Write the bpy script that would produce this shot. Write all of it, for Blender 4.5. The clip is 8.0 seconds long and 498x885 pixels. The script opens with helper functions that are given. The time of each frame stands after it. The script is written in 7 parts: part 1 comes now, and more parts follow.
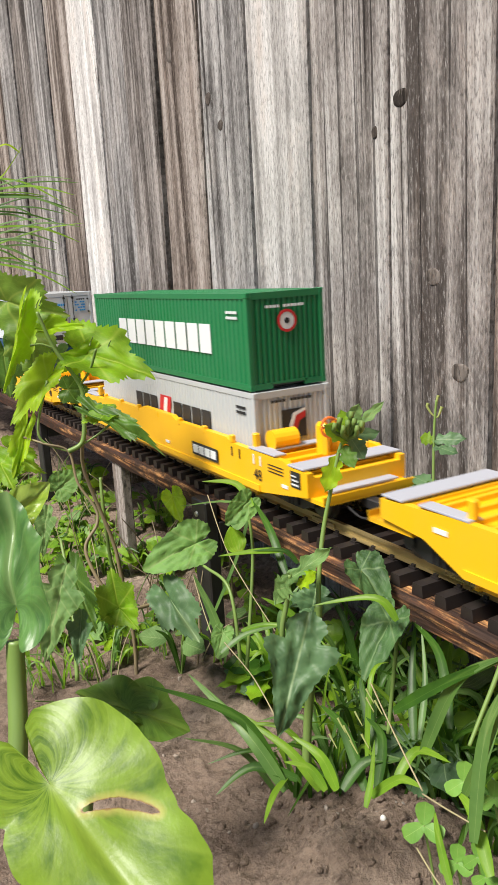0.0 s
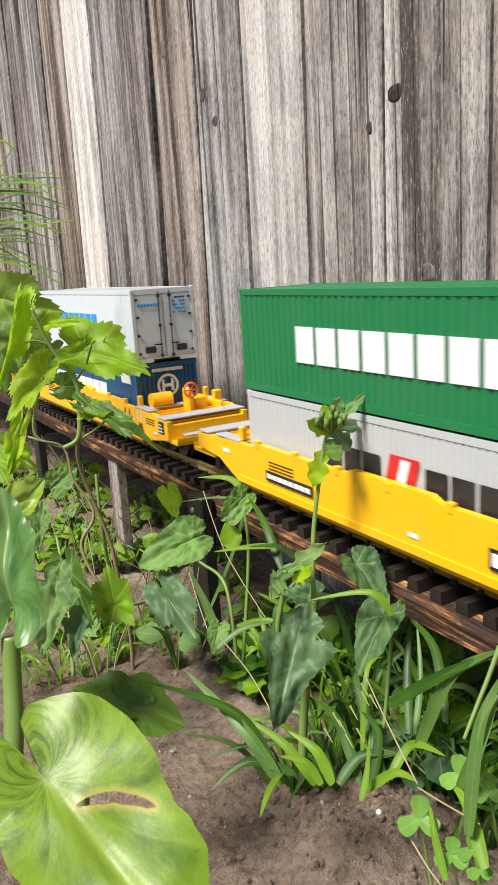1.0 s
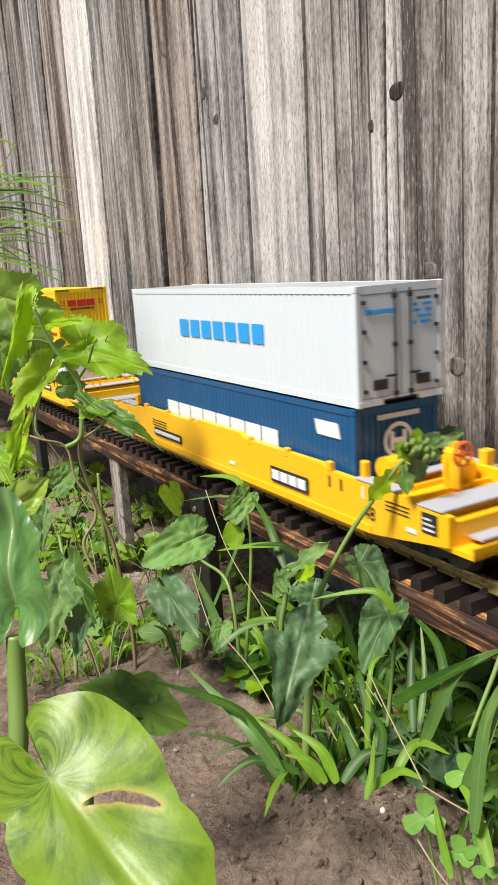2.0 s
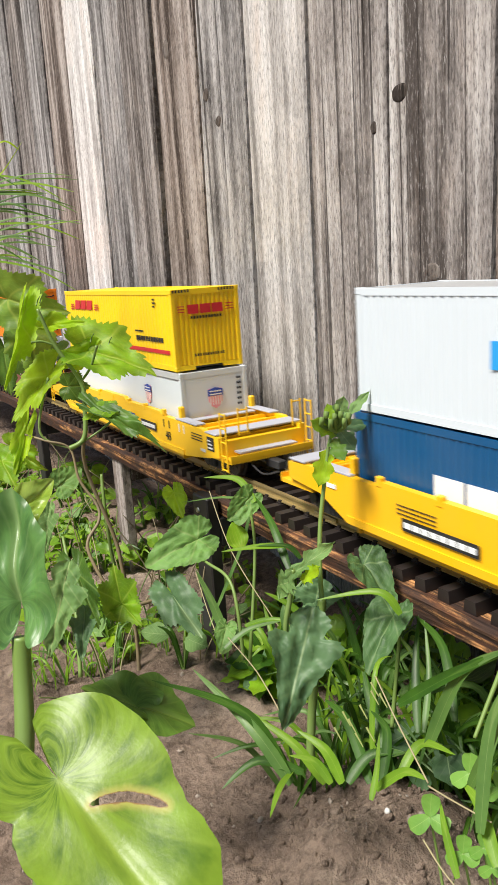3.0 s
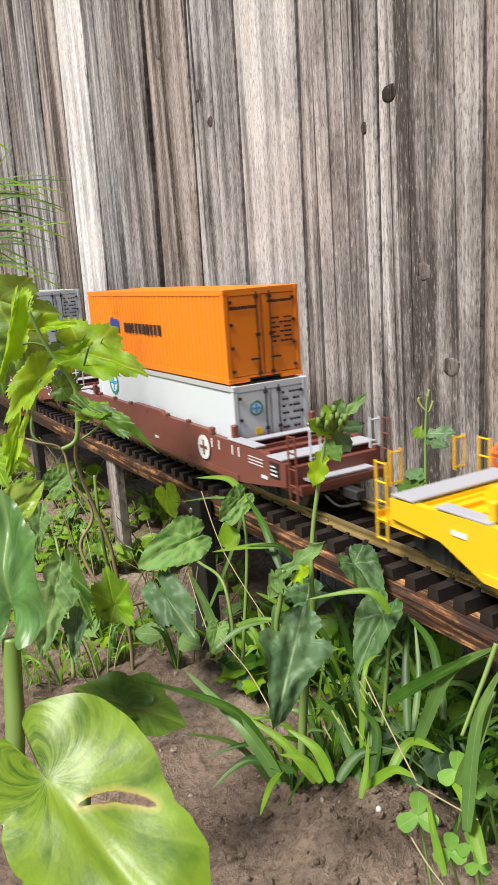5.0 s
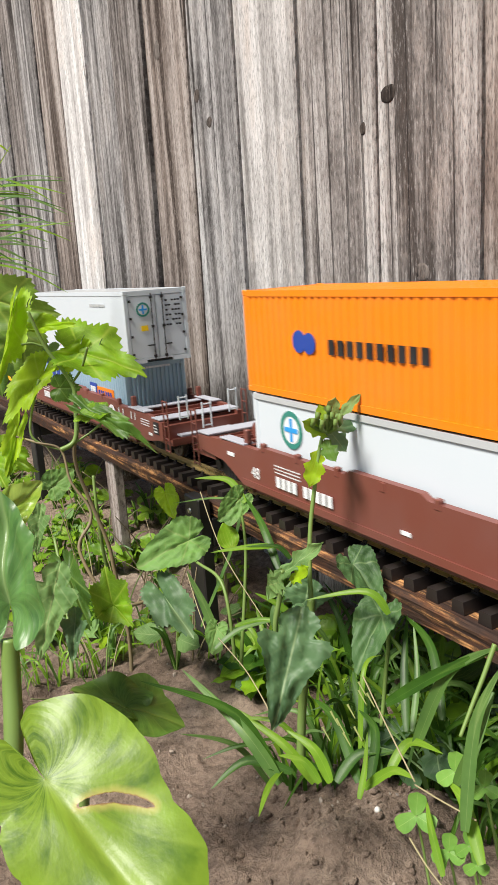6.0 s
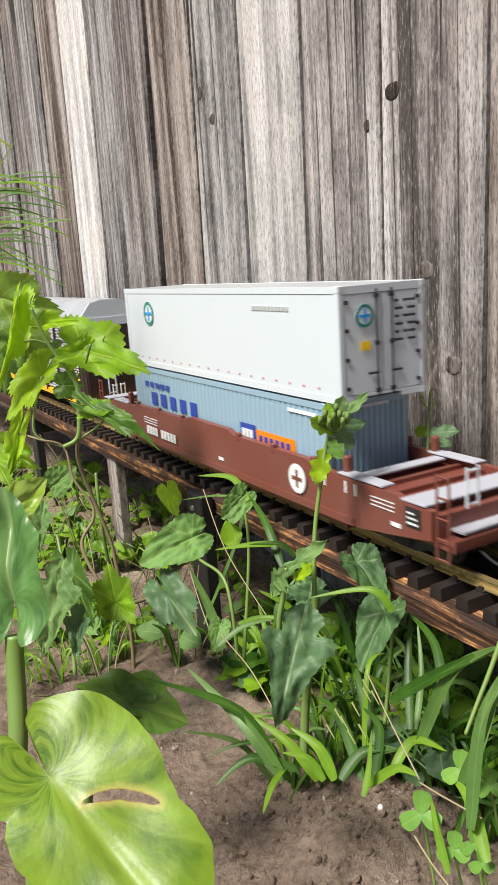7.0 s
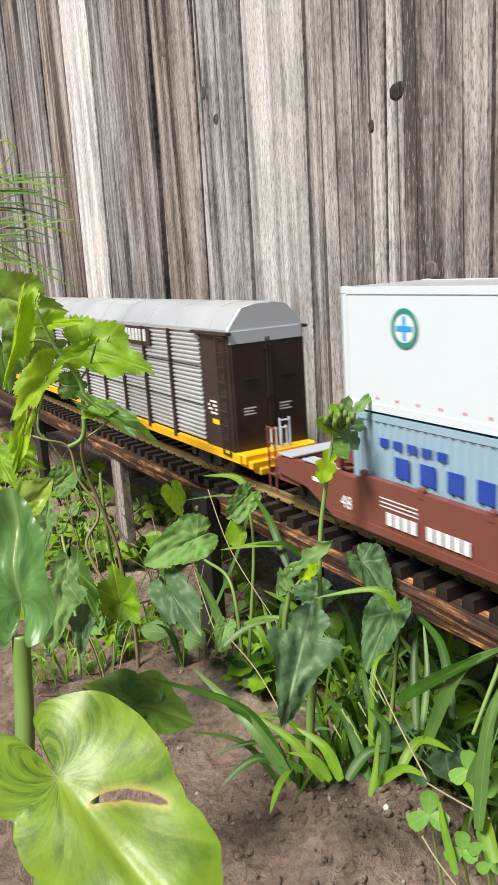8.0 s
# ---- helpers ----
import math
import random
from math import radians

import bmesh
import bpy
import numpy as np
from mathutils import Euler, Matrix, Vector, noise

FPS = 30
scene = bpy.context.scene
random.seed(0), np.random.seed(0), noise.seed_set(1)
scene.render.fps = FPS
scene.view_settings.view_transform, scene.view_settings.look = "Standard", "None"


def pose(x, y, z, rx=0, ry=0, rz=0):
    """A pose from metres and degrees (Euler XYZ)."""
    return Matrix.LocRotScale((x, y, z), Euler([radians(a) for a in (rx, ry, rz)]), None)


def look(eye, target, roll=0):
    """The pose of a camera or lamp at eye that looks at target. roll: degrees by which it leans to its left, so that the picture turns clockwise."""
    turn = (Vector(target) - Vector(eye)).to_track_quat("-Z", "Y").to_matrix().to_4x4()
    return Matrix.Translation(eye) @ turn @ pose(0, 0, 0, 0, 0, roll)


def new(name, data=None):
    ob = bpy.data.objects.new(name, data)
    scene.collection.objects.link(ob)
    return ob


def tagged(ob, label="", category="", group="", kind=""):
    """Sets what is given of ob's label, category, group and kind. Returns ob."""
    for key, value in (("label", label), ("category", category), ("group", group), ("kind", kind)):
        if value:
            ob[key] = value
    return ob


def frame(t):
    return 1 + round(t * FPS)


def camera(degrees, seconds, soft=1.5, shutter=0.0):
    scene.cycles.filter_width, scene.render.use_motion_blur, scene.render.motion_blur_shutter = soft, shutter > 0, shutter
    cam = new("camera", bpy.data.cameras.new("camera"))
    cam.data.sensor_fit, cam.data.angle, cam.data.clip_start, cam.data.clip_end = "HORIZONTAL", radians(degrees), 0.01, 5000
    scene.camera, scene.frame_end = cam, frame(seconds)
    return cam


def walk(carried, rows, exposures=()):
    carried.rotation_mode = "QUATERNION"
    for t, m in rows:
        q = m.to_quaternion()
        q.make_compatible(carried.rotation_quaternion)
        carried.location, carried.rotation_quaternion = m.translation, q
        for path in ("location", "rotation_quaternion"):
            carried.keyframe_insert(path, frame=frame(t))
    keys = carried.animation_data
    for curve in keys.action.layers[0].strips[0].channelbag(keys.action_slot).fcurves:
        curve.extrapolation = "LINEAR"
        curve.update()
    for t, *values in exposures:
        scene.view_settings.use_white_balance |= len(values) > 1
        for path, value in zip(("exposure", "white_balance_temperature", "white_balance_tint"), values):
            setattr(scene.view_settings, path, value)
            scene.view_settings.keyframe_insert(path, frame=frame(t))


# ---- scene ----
cam = camera(35.67, 8.0, soft=1.0, shutter=0.3)
# seconds, x, y, z, tilt below the horizon, heading left of the fence's normal, lean
PATH = [
    (0, -0.0008, -0.3848, 0.2210, 12.674, 61.180, -3.504),
    (0.5, -0.0000, -0.3843, 0.2201, 12.758, 61.122, -3.605),
    (1, 0.0000, -0.3841, 0.2198, 12.897, 60.940, -3.632),
    (1.5, -0.0009, -0.3847, 0.2197, 12.997, 60.884, -3.694),
    (3, -0.0015, -0.3887, 0.2207, 12.932, 60.991, -3.809),
    (3.5, 0.0002, -0.3871, 0.2207, 12.931, 60.910, -3.907),
    (4, 0.0007, -0.3858, 0.2209, 12.928, 60.916, -4.008),
    (4.5, 0.0022, -0.3854, 0.2214, 12.987, 60.830, -4.053),
    (6, 0.0026, -0.3848, 0.2218, 12.982, 60.721, -4.036),
    (6.5, 0.0016, -0.3870, 0.2224, 13.045, 60.650, -3.888),
    (7, 0.0008, -0.3871, 0.2213, 13.112, 60.735, -3.882),
    (7.5, -0.0000, -0.3889, 0.2215, 13.126, 60.805, -3.846),
    (8, -0.0006, -0.3895, 0.2219, 13.135, 60.862, -3.921),
]
walk(cam, [(t, pose(x, y, z, 90 - tilt, 0, head) @ pose(0, 0, 0, 0, 0, lean)) for t, x, y, z, tilt, head, lean in PATH],
     exposures=((0.0, 0.66), (8.0, 0.66)))

# ---- light ----
world = bpy.data.worlds.new("sky")
scene.world = world
world.use_nodes = True
wn = world.node_tree.nodes
sky = wn.new("ShaderNodeTexSky")
sky.sky_type, sky.sun_disc = "NISHITA", False
SUN_EL, SUN_AZ = 57, 173   # elevation; compass bearing from +y, clockwise
sky.sun_elevation, sky.sun_rotation = radians(SUN_EL), radians(SUN_AZ)
world.node_tree.links.new(sky.outputs[0], wn["Background"].inputs[0])
wn["Background"].inputs[1].default_value = 0.045
sun = new("sun", bpy.data.lights.new("sun", "SUN"))
sun.data.energy, sun.data.angle, sun.data.color = 4.6, radians(18), (1.0, 0.95, 0.87)
sd = Vector((math.sin(radians(SUN_AZ)) * math.cos(radians(SUN_EL)), math.cos(radians(SUN_AZ)) * math.cos(radians(SUN_EL)), math.sin(radians(SUN_EL))))
sun.matrix_basis = look(sd * 5, (0, 0, 0))


# ---- materials ----
class Net:
    """A node material under construction."""

    def __init__(self, name, rough=0.5, metal=0.0, spec=0.5):
        self.m = bpy.data.materials.new(name)
        self.m.use_nodes = True
        self.t = self.m.node_tree
        self.b = self.t.nodes["Principled BSDF"]
        self.b.inputs["Roughness"].default_value = rough
        self.b.inputs["Metallic"].default_value = metal
        self.b.inputs["Specular IOR Level"].default_value = spec

    def node(self, kind, **sets):
        n = self.t.nodes.new("ShaderNode" + kind)
        for k, v in sets.items():
            if isinstance(v, bpy.types.NodeSocket):
                self.t.links.new(v, n.inputs[k])
            else:
                n.inputs[k].default_value = v
        return n

    def coords(self, out="Object", scale=(1, 1, 1), shift=(0, 0, 0)):
        c = self.t.nodes.new("ShaderNodeTexCoord")
        m = self.t.nodes.new("ShaderNodeMapping")
        m.inputs["Scale"].default_value = scale
        m.inputs["Location"].default_value = shift
        self.t.links.new(c.outputs[out], m.inputs["Vector"])
        return m.outputs[0]

    def noise(self, vec, scale, detail=4, rough=0.55, warp=0.0):
        n = self.node("TexNoise", Scale=scale, Detail=detail, Roughness=rough, Distortion=warp)
        self.t.links.new(vec, n.inputs["Vector"])
        return n.outputs[0]

    def ramp(self, fac, *stops):
        r = self.t.nodes.new("ShaderNodeValToRGB")
        e = r.color_ramp.elements
        while len(e) < len(stops):
            e.new(0.5)
        for el, (p, c) in zip(e, stops):
            el.position = p
            el.color = (*c, 1) if len(c) == 3 else c
        self.t.links.new(fac, r.inputs[0])
        return r.outputs[0]

    def mix(self, fac, a, b, blend="MIX"):
        n = self.t.nodes.new("ShaderNodeMix")
        n.data_type, n.blend_type = "RGBA", blend
        for s, v in ((0, fac), (6, a), (7, b)):
            if isinstance(v, bpy.types.NodeSocket):
                self.t.links.new(v, n.inputs[s])
            else:
                n.inputs[s].default_value = (*v, 1) if isinstance(v, tuple) else v
        return n.outputs[2]

    def math(self, op, a, b=0.0):
        n = self.t.nodes.new("ShaderNodeMath")
        n.operation = op
        for s, v in ((0, a), (1, b)):
            if isinstance(v, bpy.types.NodeSocket):
                self.t.links.new(v, n.inputs[s])
            else:
                n.inputs[s].default_value = v
        return n.outputs[0]

    def random(self):
        return self.t.nodes.new("ShaderNodeObjectInfo").outputs["Random"]

    def bump(self, h, strength, distance):
        n = self.node("Bump", Strength=strength, Distance=distance, Height=h)
        self.t.links.new(n.outputs[0], self.b.inputs["Normal"])

    def put(self, socket, name="Base Color"):
        self.t.links.new(socket, self.b.inputs[name])
        return self


def g3(v):
    return (v, v, v)


def paint(name, col, rough=0.42, metal=0.0, dirt=0.12, grain=900):
    """Painted or moulded model plastic with a little dust and uneven gloss."""
    n = Net(name, rough, metal)
    v = n.coords()
    a = n.noise(v, 22, 5)
    f = n.noise(v, grain, 2)
    dusty = tuple(c * (1 - dirt) + 0.22 * dirt for c in col)
    n.put(n.mix(n.ramp(a, (0.4, g3(0)), (0.75, g3(1))), col, dusty))
    n.put(n.ramp(a, (0.3, g3(rough - 0.06)), (0.7, g3(rough + 0.1))), "Roughness")
    n.bump(f, 0.08, 0.0004)
    return n.m


def fence_wood(name, dark, mid, light, cracks=0.7):
    """Weathered sawn board: broad bands, long cracks, fuzzy saw marks and warm stains."""
    n = Net(name, 0.92, spec=0.15)
    rnd = n.random()
    sh = n.node("CombineXYZ", X=n.math("MULTIPLY", rnd, 7.0), Y=n.math("MULTIPLY", rnd, 3.0), Z=n.math("MULTIPLY", rnd, 11.0)).outputs[0]
    add = n.t.nodes.new("ShaderNodeVectorMath")
    n.t.links.new(n.coords(), add.inputs[0])
    n.t.links.new(sh, add.inputs[1])
    base = add.outputs[0]

    def stretch(sx, sz):
        m = n.t.nodes.new("ShaderNodeMapping")
        m.inputs["Scale"].default_value = (sx, sx * 0.3, sz)
        n.t.links.new(base, m.inputs["Vector"])
        return m.outputs[0]
    broad = n.noise(stretch(24, 0.9), 1.0, 3, 0.55, 0.9)
    blot = n.noise(stretch(17, 7), 1.0, 6, 0.65, 0.5)
    streak = n.noise(stretch(120, 1.6), 1.0, 4, 0.6, 0.5)
    crack = n.noise(stretch(150, 0.9), 1.0, 2, 0.5, 0.35)
    saw = n.noise(stretch(520, 110), 1.0, 4, 0.7)
    fac = n.math("ADD", n.math("ADD", n.math("MULTIPLY", broad, 0.5), n.math("MULTIPLY", blot, 0.28)), n.math("MULTIPLY", streak, 0.22))
    col = n.ramp(fac, (0.42, dark), (0.50, mid), (0.58, light))
    col = n.mix(n.ramp(blot, (0.52, g3(0)), (0.74, g3(0.5))), col, (mid[0] * 1.0, mid[1] * 0.84, mid[2] * 0.72))
    col = n.mix(n.ramp(saw, (0.36, g3(0.6)), (0.5, g3(0))), col, tuple(c * 0.45 for c in dark))
    col = n.mix(n.ramp(saw, (0.56, g3(0)), (0.70, g3(0.4))), col, tuple(min(0.9, c * 1.25) for c in light))
    gap = n.ramp(crack, (0.315, g3(cracks)), (0.365, g3(0)))
    col = n.mix(gap, col, (0.022, 0.018, 0.016))
    n.put(col)
    h = n.math("ADD", n.math("MULTIPLY", streak, 0.7), n.math("SUBTRACT", n.math("MULTIPLY", saw, 0.55), n.math("MULTIPLY", gap, 0.8)))
    n.bump(h, 1.0, 0.004)
    return n.m


M_BOARD = [fence_wood("weathered_wood_grey", (0.070, 0.064, 0.062), (0.25, 0.238, 0.234), (0.53, 0.515, 0.51)),
           fence_wood("weathered_wood_brown", (0.062, 0.046, 0.038), (0.235, 0.195, 0.172), (0.48, 0.43, 0.40)),
           fence_wood("weathered_wood_pale", (0.36, 0.34, 0.33), (0.64, 0.62, 0.61), (0.82, 0.81, 0.80), 0.35),
           fence_wood("weathered_wood_dark", (0.050, 0.042, 0.038), (0.185, 0.165, 0.155), (0.44, 0.41, 0.395)),
           fence_wood("weathered_wood_light", (0.085, 0.072, 0.066), (0.31, 0.282, 0.268), (0.60, 0.575, 0.56)),
           fence_wood("weathered_wood_silver", (0.24, 0.225, 0.215), (0.50, 0.478, 0.465), (0.72, 0.70, 0.69), 0.4)]


def soil():
    n = Net("sandy_soil", 0.95, spec=0.15)
    v = n.coords()
    a, b, c = n.noise(v, 9, 6), n.noise(v, 130, 5, 0.7), n.noise(v, 700, 3, 0.7)
    col = n.ramp(a, (0.3, (0.20, 0.142, 0.108)), (0.52, (0.36, 0.268, 0.205)), (0.72, (0.50, 0.395, 0.315)))
    col = n.mix(n.ramp(b, (0.35, g3(0.6)), (0.6, g3(0))), col, (0.05, 0.034, 0.028))
    col = n.mix(n.ramp(c, (0.56, g3(0)), (0.72, g3(0.7))), col, (0.42, 0.34, 0.28))
    n.put(col)
    n.bump(n.math("ADD", b, n.math("MULTIPLY", c, 0.7)), 1.0, 0.006)
    return n.m


def plank_wood():
    n = Net("stained_plank", 0.8, spec=0.2)
    v = n.coords(scale=(3, 60, 60))
    a = n.noise(v, 1.5, 5, 0.6, 1.2)
    w = n.noise(n.coords(scale=(1, 2, 2)), 38, 6, 0.7)
    f = n.noise(n.coords(scale=(14, 260, 260)), 1.0, 4, 0.7)
    col = n.ramp(a, (0.38, (0.035, 0.016, 0.011)), (0.52, (0.14, 0.058, 0.026)), (0.60, (0.62, 0.31, 0.12)))
    col = n.mix(n.ramp(w, (0.39, g3(0.08)), (0.56, g3(0.9))), col, (0.045, 0.028, 0.022))
    col = n.mix(n.ramp(f, (0.38, g3(0.8)), (0.52, g3(0))), col, (0.02, 0.012, 0.01))
    n.put(col)
    n.bump(n.math("ADD", f, a), 0.8, 0.002)
    return n.m


def leaf_mat(name, dark, mid, pale, rough=0.42, veins=14.0, glow=0.35, bite=0.5):
    """Leaf with midrib and side veins from its own u (along) and v (across) coordinates."""
    dark, mid, pale = [(c[0] * 0.88, c[1] * 0.9, c[2] * 0.6) for c in (dark, mid, pale)]
    n = Net(name, rough, spec=0.32)
    uv = n.t.nodes.new("ShaderNodeTexCoord").outputs["UV"]
    s = n.node("SeparateXYZ", Vector=uv)
    u, v = s.outputs[0], n.math("ABSOLUTE", n.math("SUBTRACT", s.outputs[1], 0.5))
    a = n.noise(n.coords(), 35, 5)
    f = n.noise(n.coords(), 400, 3)
    col = n.ramp(a, (0.3, dark), (0.55, mid), (0.8, tuple(x * 1.2 for x in mid)))
    sv = n.math("FRACT", n.math("MULTIPLY", n.math("SUBTRACT", u, n.math("MULTIPLY", v, 0.75)), veins))
    side = n.math("ABSOLUTE", n.math("SUBTRACT", sv, 0.5))
    col = n.mix(n.ramp(side, (0.0, g3(bite)), (0.12, g3(0))), col, pale)
    col = n.mix(n.ramp(v, (0.0, g3(0.85)), (0.022, g3(0))), col, pale)
    col = n.mix(n.math("MULTIPLY", n.random(), 0.25), col, tuple(x * 0.55 for x in dark))
    n.put(col)
    n.b.inputs["Transmission Weight"].default_value = 0.0
    n.b.inputs["Subsurface Weight"].default_value = 0.0
    n.bump(n.math("ADD", n.math("MULTIPLY", side, 1.2 * bite), n.math("MULTIPLY", f, 0.3)), 0.25, 0.0012)
    tr = n.t.nodes.new("ShaderNodeBsdfTranslucent")
    n.t.links.new(n.mix(0.5, col, tuple(min(1, x * 1.6) for x in pale)), tr.inputs[0])
    ms = n.t.nodes.new("ShaderNodeMixShader")
    ms.inputs[0].default_value = glow
    n.t.links.new(n.b.outputs[0], ms.inputs[1])
    n.t.links.new(tr.outputs[0], ms.inputs[2])
    n.t.links.new(ms.outputs[0], n.t.nodes["Material Output"].inputs[0])
    return n.m


def vein_mat(name, dark, mid, pale, rough=0.42, glow=0.35, kind="palm", scorch=False):
    """Leaf whose veins run out from the stalk; u is the way out from it, v the turn about it."""
    dark, mid, pale = [(c[0] * 0.88, c[1] * 0.9, c[2] * 0.6) for c in (dark, mid, pale)]
    n = Net(name, rough, spec=0.32)
    uv = n.t.nodes.new("ShaderNodeTexCoord").outputs["UV"]
    s = n.node("SeparateXYZ", Vector=uv)
    u, turn = s.outputs[0], n.math("SUBTRACT", s.outputs[1], 0.5)
    f = n.noise(n.coords(), 420, 3)
    if kind == "palm":
        d = n.math("ABSOLUTE", turn)
        for a in (0.15, 0.31):
            d = n.math("MINIMUM", d, n.math("ABSOLUTE", n.math("SUBTRACT", n.math("ABSOLUTE", turn), a)))
        arc = n.math("MULTIPLY", d, u)
        fan = n.math("ABSOLUTE", n.math("SUBTRACT", n.math("FRACT", n.math("MULTIPLY", n.math("SUBTRACT", u, n.math("MULTIPLY", d, 2.4)), 8.0)), 0.5))
        tone = n.noise(n.coords(), 38, 5)
        lines = n.math("MAXIMUM", n.ramp(arc, (0.0, g3(0.85)), (0.007, g3(0.0))), n.ramp(fan, (0.0, g3(0.4)), (0.09, g3(0.0))))
    else:
        c = n.math("MULTIPLY", n.math("MULTIPLY", turn, n.math("SUBTRACT", 1.0, n.math("MULTIPLY", u, 0.45))), 40.0)
        fan = n.math("ABSOLUTE", n.math("SUBTRACT", n.math("FRACT", c), 0.5))
        along = n.node("CombineXYZ", X=c, Y=n.math("MULTIPLY", u, 2.2), Z=0.0).outputs[0]
        blotch = n.noise(n.coords(), 26, 4)
        tone = n.math("ADD", n.math("MULTIPLY", n.noise(along, 0.9, 4, 0.6), 0.7), n.math("MULTIPLY", blotch, 0.3))
        rib = n.math("MULTIPLY", n.math("ABSOLUTE", turn), u)
        lines = n.math("MAXIMUM", n.ramp(rib, (0.0, g3(0.6)), (0.012, g3(0.0))), n.ramp(fan, (0.0, g3(0.22)), (0.10, g3(0.0))))
    col = n.ramp(tone, (0.38, dark), (0.50, mid), (0.64, tuple(x * 1.35 for x in mid)))
    col = n.mix(lines, col, pale)
    col = n.mix(n.math("MULTIPLY", n.random(), 0.22), col, tuple(x * 0.6 for x in dark))
    if scorch:
        um = n.t.nodes.new("ShaderNodeUVMap")
        um.uv_map = "Scorch"
        near = n.math("ADD", n.node("SeparateXYZ", Vector=um.outputs[0]).outputs[0], n.math("MULTIPLY", n.math("SUBTRACT", n.noise(n.coords(), 160, 4), 0.5), 0.25))
        col = n.mix(n.ramp(near, (0.08, g3(0.65)), (0.5, g3(0))), col, (0.44, 0.38, 0.10))
        col = n.mix(n.ramp(near, (0.02, g3(0.9)), (0.11, g3(0))), col, (0.22, 0.11, 0.05))
    n.put(col)
    n.bump(n.math("ADD", n.math("MULTIPLY", n.math("MULTIPLY", fan, u), 0.5), n.math("MULTIPLY", f, 0.3)), 0.3, 0.0012)
    tr = n.t.nodes.new("ShaderNodeBsdfTranslucent")
    n.t.links.new(n.mix(0.5, col, tuple(min(1, x * 1.5) for x in pale)), tr.inputs[0])
    ms = n.t.nodes.new("ShaderNodeMixShader")
    ms.inputs[0].default_value = glow
    n.t.links.new(n.b.outputs[0], ms.inputs[1])
    n.t.links.new(tr.outputs[0], ms.inputs[2])
    n.t.links.new(ms.outputs[0], n.t.nodes["Material Output"].inputs[0])
    return n.m


M_SOIL, M_PLANK = soil(), plank_wood()
M_TIE = paint("dark_tie_plastic", (0.017, 0.012, 0.011), 0.42, dirt=0.06)
M_BRASS = paint("weathered_brass", (0.58, 0.45, 0.20), 0.3, 0.75, dirt=0.2)
M_BLACK = paint("black_stained_wood", (0.016, 0.014, 0.014), 0.55, dirt=0.12)
M_STEEL = paint("dark_wheel_steel", (0.10, 0.09, 0.085), 0.35, 0.8)
M_ZINC = paint("zinc_screw", (0.5, 0.5, 0.48), 0.35, 0.9)
M_YEL = paint("yellow_car_paint", (0.86, 0.46, 0.006), 0.36, dirt=0.05)
M_YEL2 = paint("lemon_car_paint", (0.85, 0.50, 0.008), 0.36, dirt=0.05)
M_BRN = paint("oxide_brown_car_paint", (0.17, 0.05, 0.035), 0.42, dirt=0.08)
M_DBRN = paint("dark_brown_door_paint", (0.032, 0.017, 0.015), 0.42, dirt=0.08)
M_GRIP = paint("grey_walkway", (0.36, 0.37, 0.42), 0.6)
M_WHITE = paint("white_plastic", (0.60, 0.66, 0.71), 0.35, dirt=0.03)
M_PRINT = paint("white_print", (0.72, 0.74, 0.75), 0.5, dirt=0.03)
M_INK = paint("black_print", (0.012, 0.012, 0.014), 0.5)
M_GREEN = paint("green_plastic", (0.008, 0.17, 0.055), 0.36, dirt=0.06)
M_GREY = paint("light_grey_plastic", (0.46, 0.48, 0.49), 0.4, dirt=0.08)
M_BLUE = paint("deep_blue_plastic", (0.004, 0.075, 0.20), 0.36, dirt=0.06)
M_BRIGHT = paint("bright_yellow_plastic", (0.88, 0.58, 0.003), 0.36, dirt=0.04)
M_ORANGE = paint("orange_plastic", (0.84, 0.22, 0.004), 0.36, dirt=0.05)
M_SLATE = paint("blue_grey_plastic", (0.27, 0.40, 0.50), 0.4, dirt=0.08)
M_ALU = paint("brushed_aluminium", (0.62, 0.64, 0.66), 0.38, 0.55, dirt=0.08)
M_RED = paint("red_print", (0.55, 0.015, 0.02), 0.45)
M_SKYB = paint("sky_blue_print", (0.01, 0.30, 0.72), 0.45)
M_NAVY = paint("navy_print", (0.01, 0.05, 0.33), 0.45)
M_TEAL = paint("teal_print", (0.02, 0.22, 0.17), 0.45)
M_RUSTY = paint("orange_handwheel", (0.75, 0.16, 0.02), 0.4)
M_PINK = paint("pink_print", (0.75, 0.30, 0.33), 0.5)


# ---- building helpers ----
def part(name, bm, material, parent=None, label="", smooth=False):
    me = bpy.data.meshes.new(name)
    bm.normal_update()
    bm.to_mesh(me)
    bm.free()
    me.materials.append(material)
    if smooth:
        for p in me.polygons:
            p.use_smooth = True
    ob = new(name, me)
    if parent:
        ob.parent = parent
    if label:
        tagged(ob, label)
    return ob


def thing(name, label, category, group="", kind="", at=None):
    e = new(name)
    e.empty_display_size = 0.02
    if at is not None:
        e.matrix_basis = at
    return tagged(e, label, category, group, kind)


def box(bm, x0, x1, y0, y1, z0, z1, bev=0.0):
    vs = [bm.verts.new((x, y, z)) for x in (x0, x1) for y in (y0, y1) for z in (z0, z1)]
    fs = [bm.faces.new([vs[i] for i in f]) for f in ((0, 1, 3, 2), (4, 6, 7, 5), (0, 4, 5, 1), (2, 3, 7, 6), (0, 2, 6, 4), (1, 5, 7, 3))]
    if bev:
        bmesh.ops.bevel(bm, geom=list({e for f in fs for e in f.edges}), offset=bev, segments=1, affect="EDGES", clamp_overlap=True)
    return bm


def boxes(*rows, bev=0.0):
    bm = bmesh.new()
    for r in rows:
        box(bm, *r, bev=bev)
    return bm


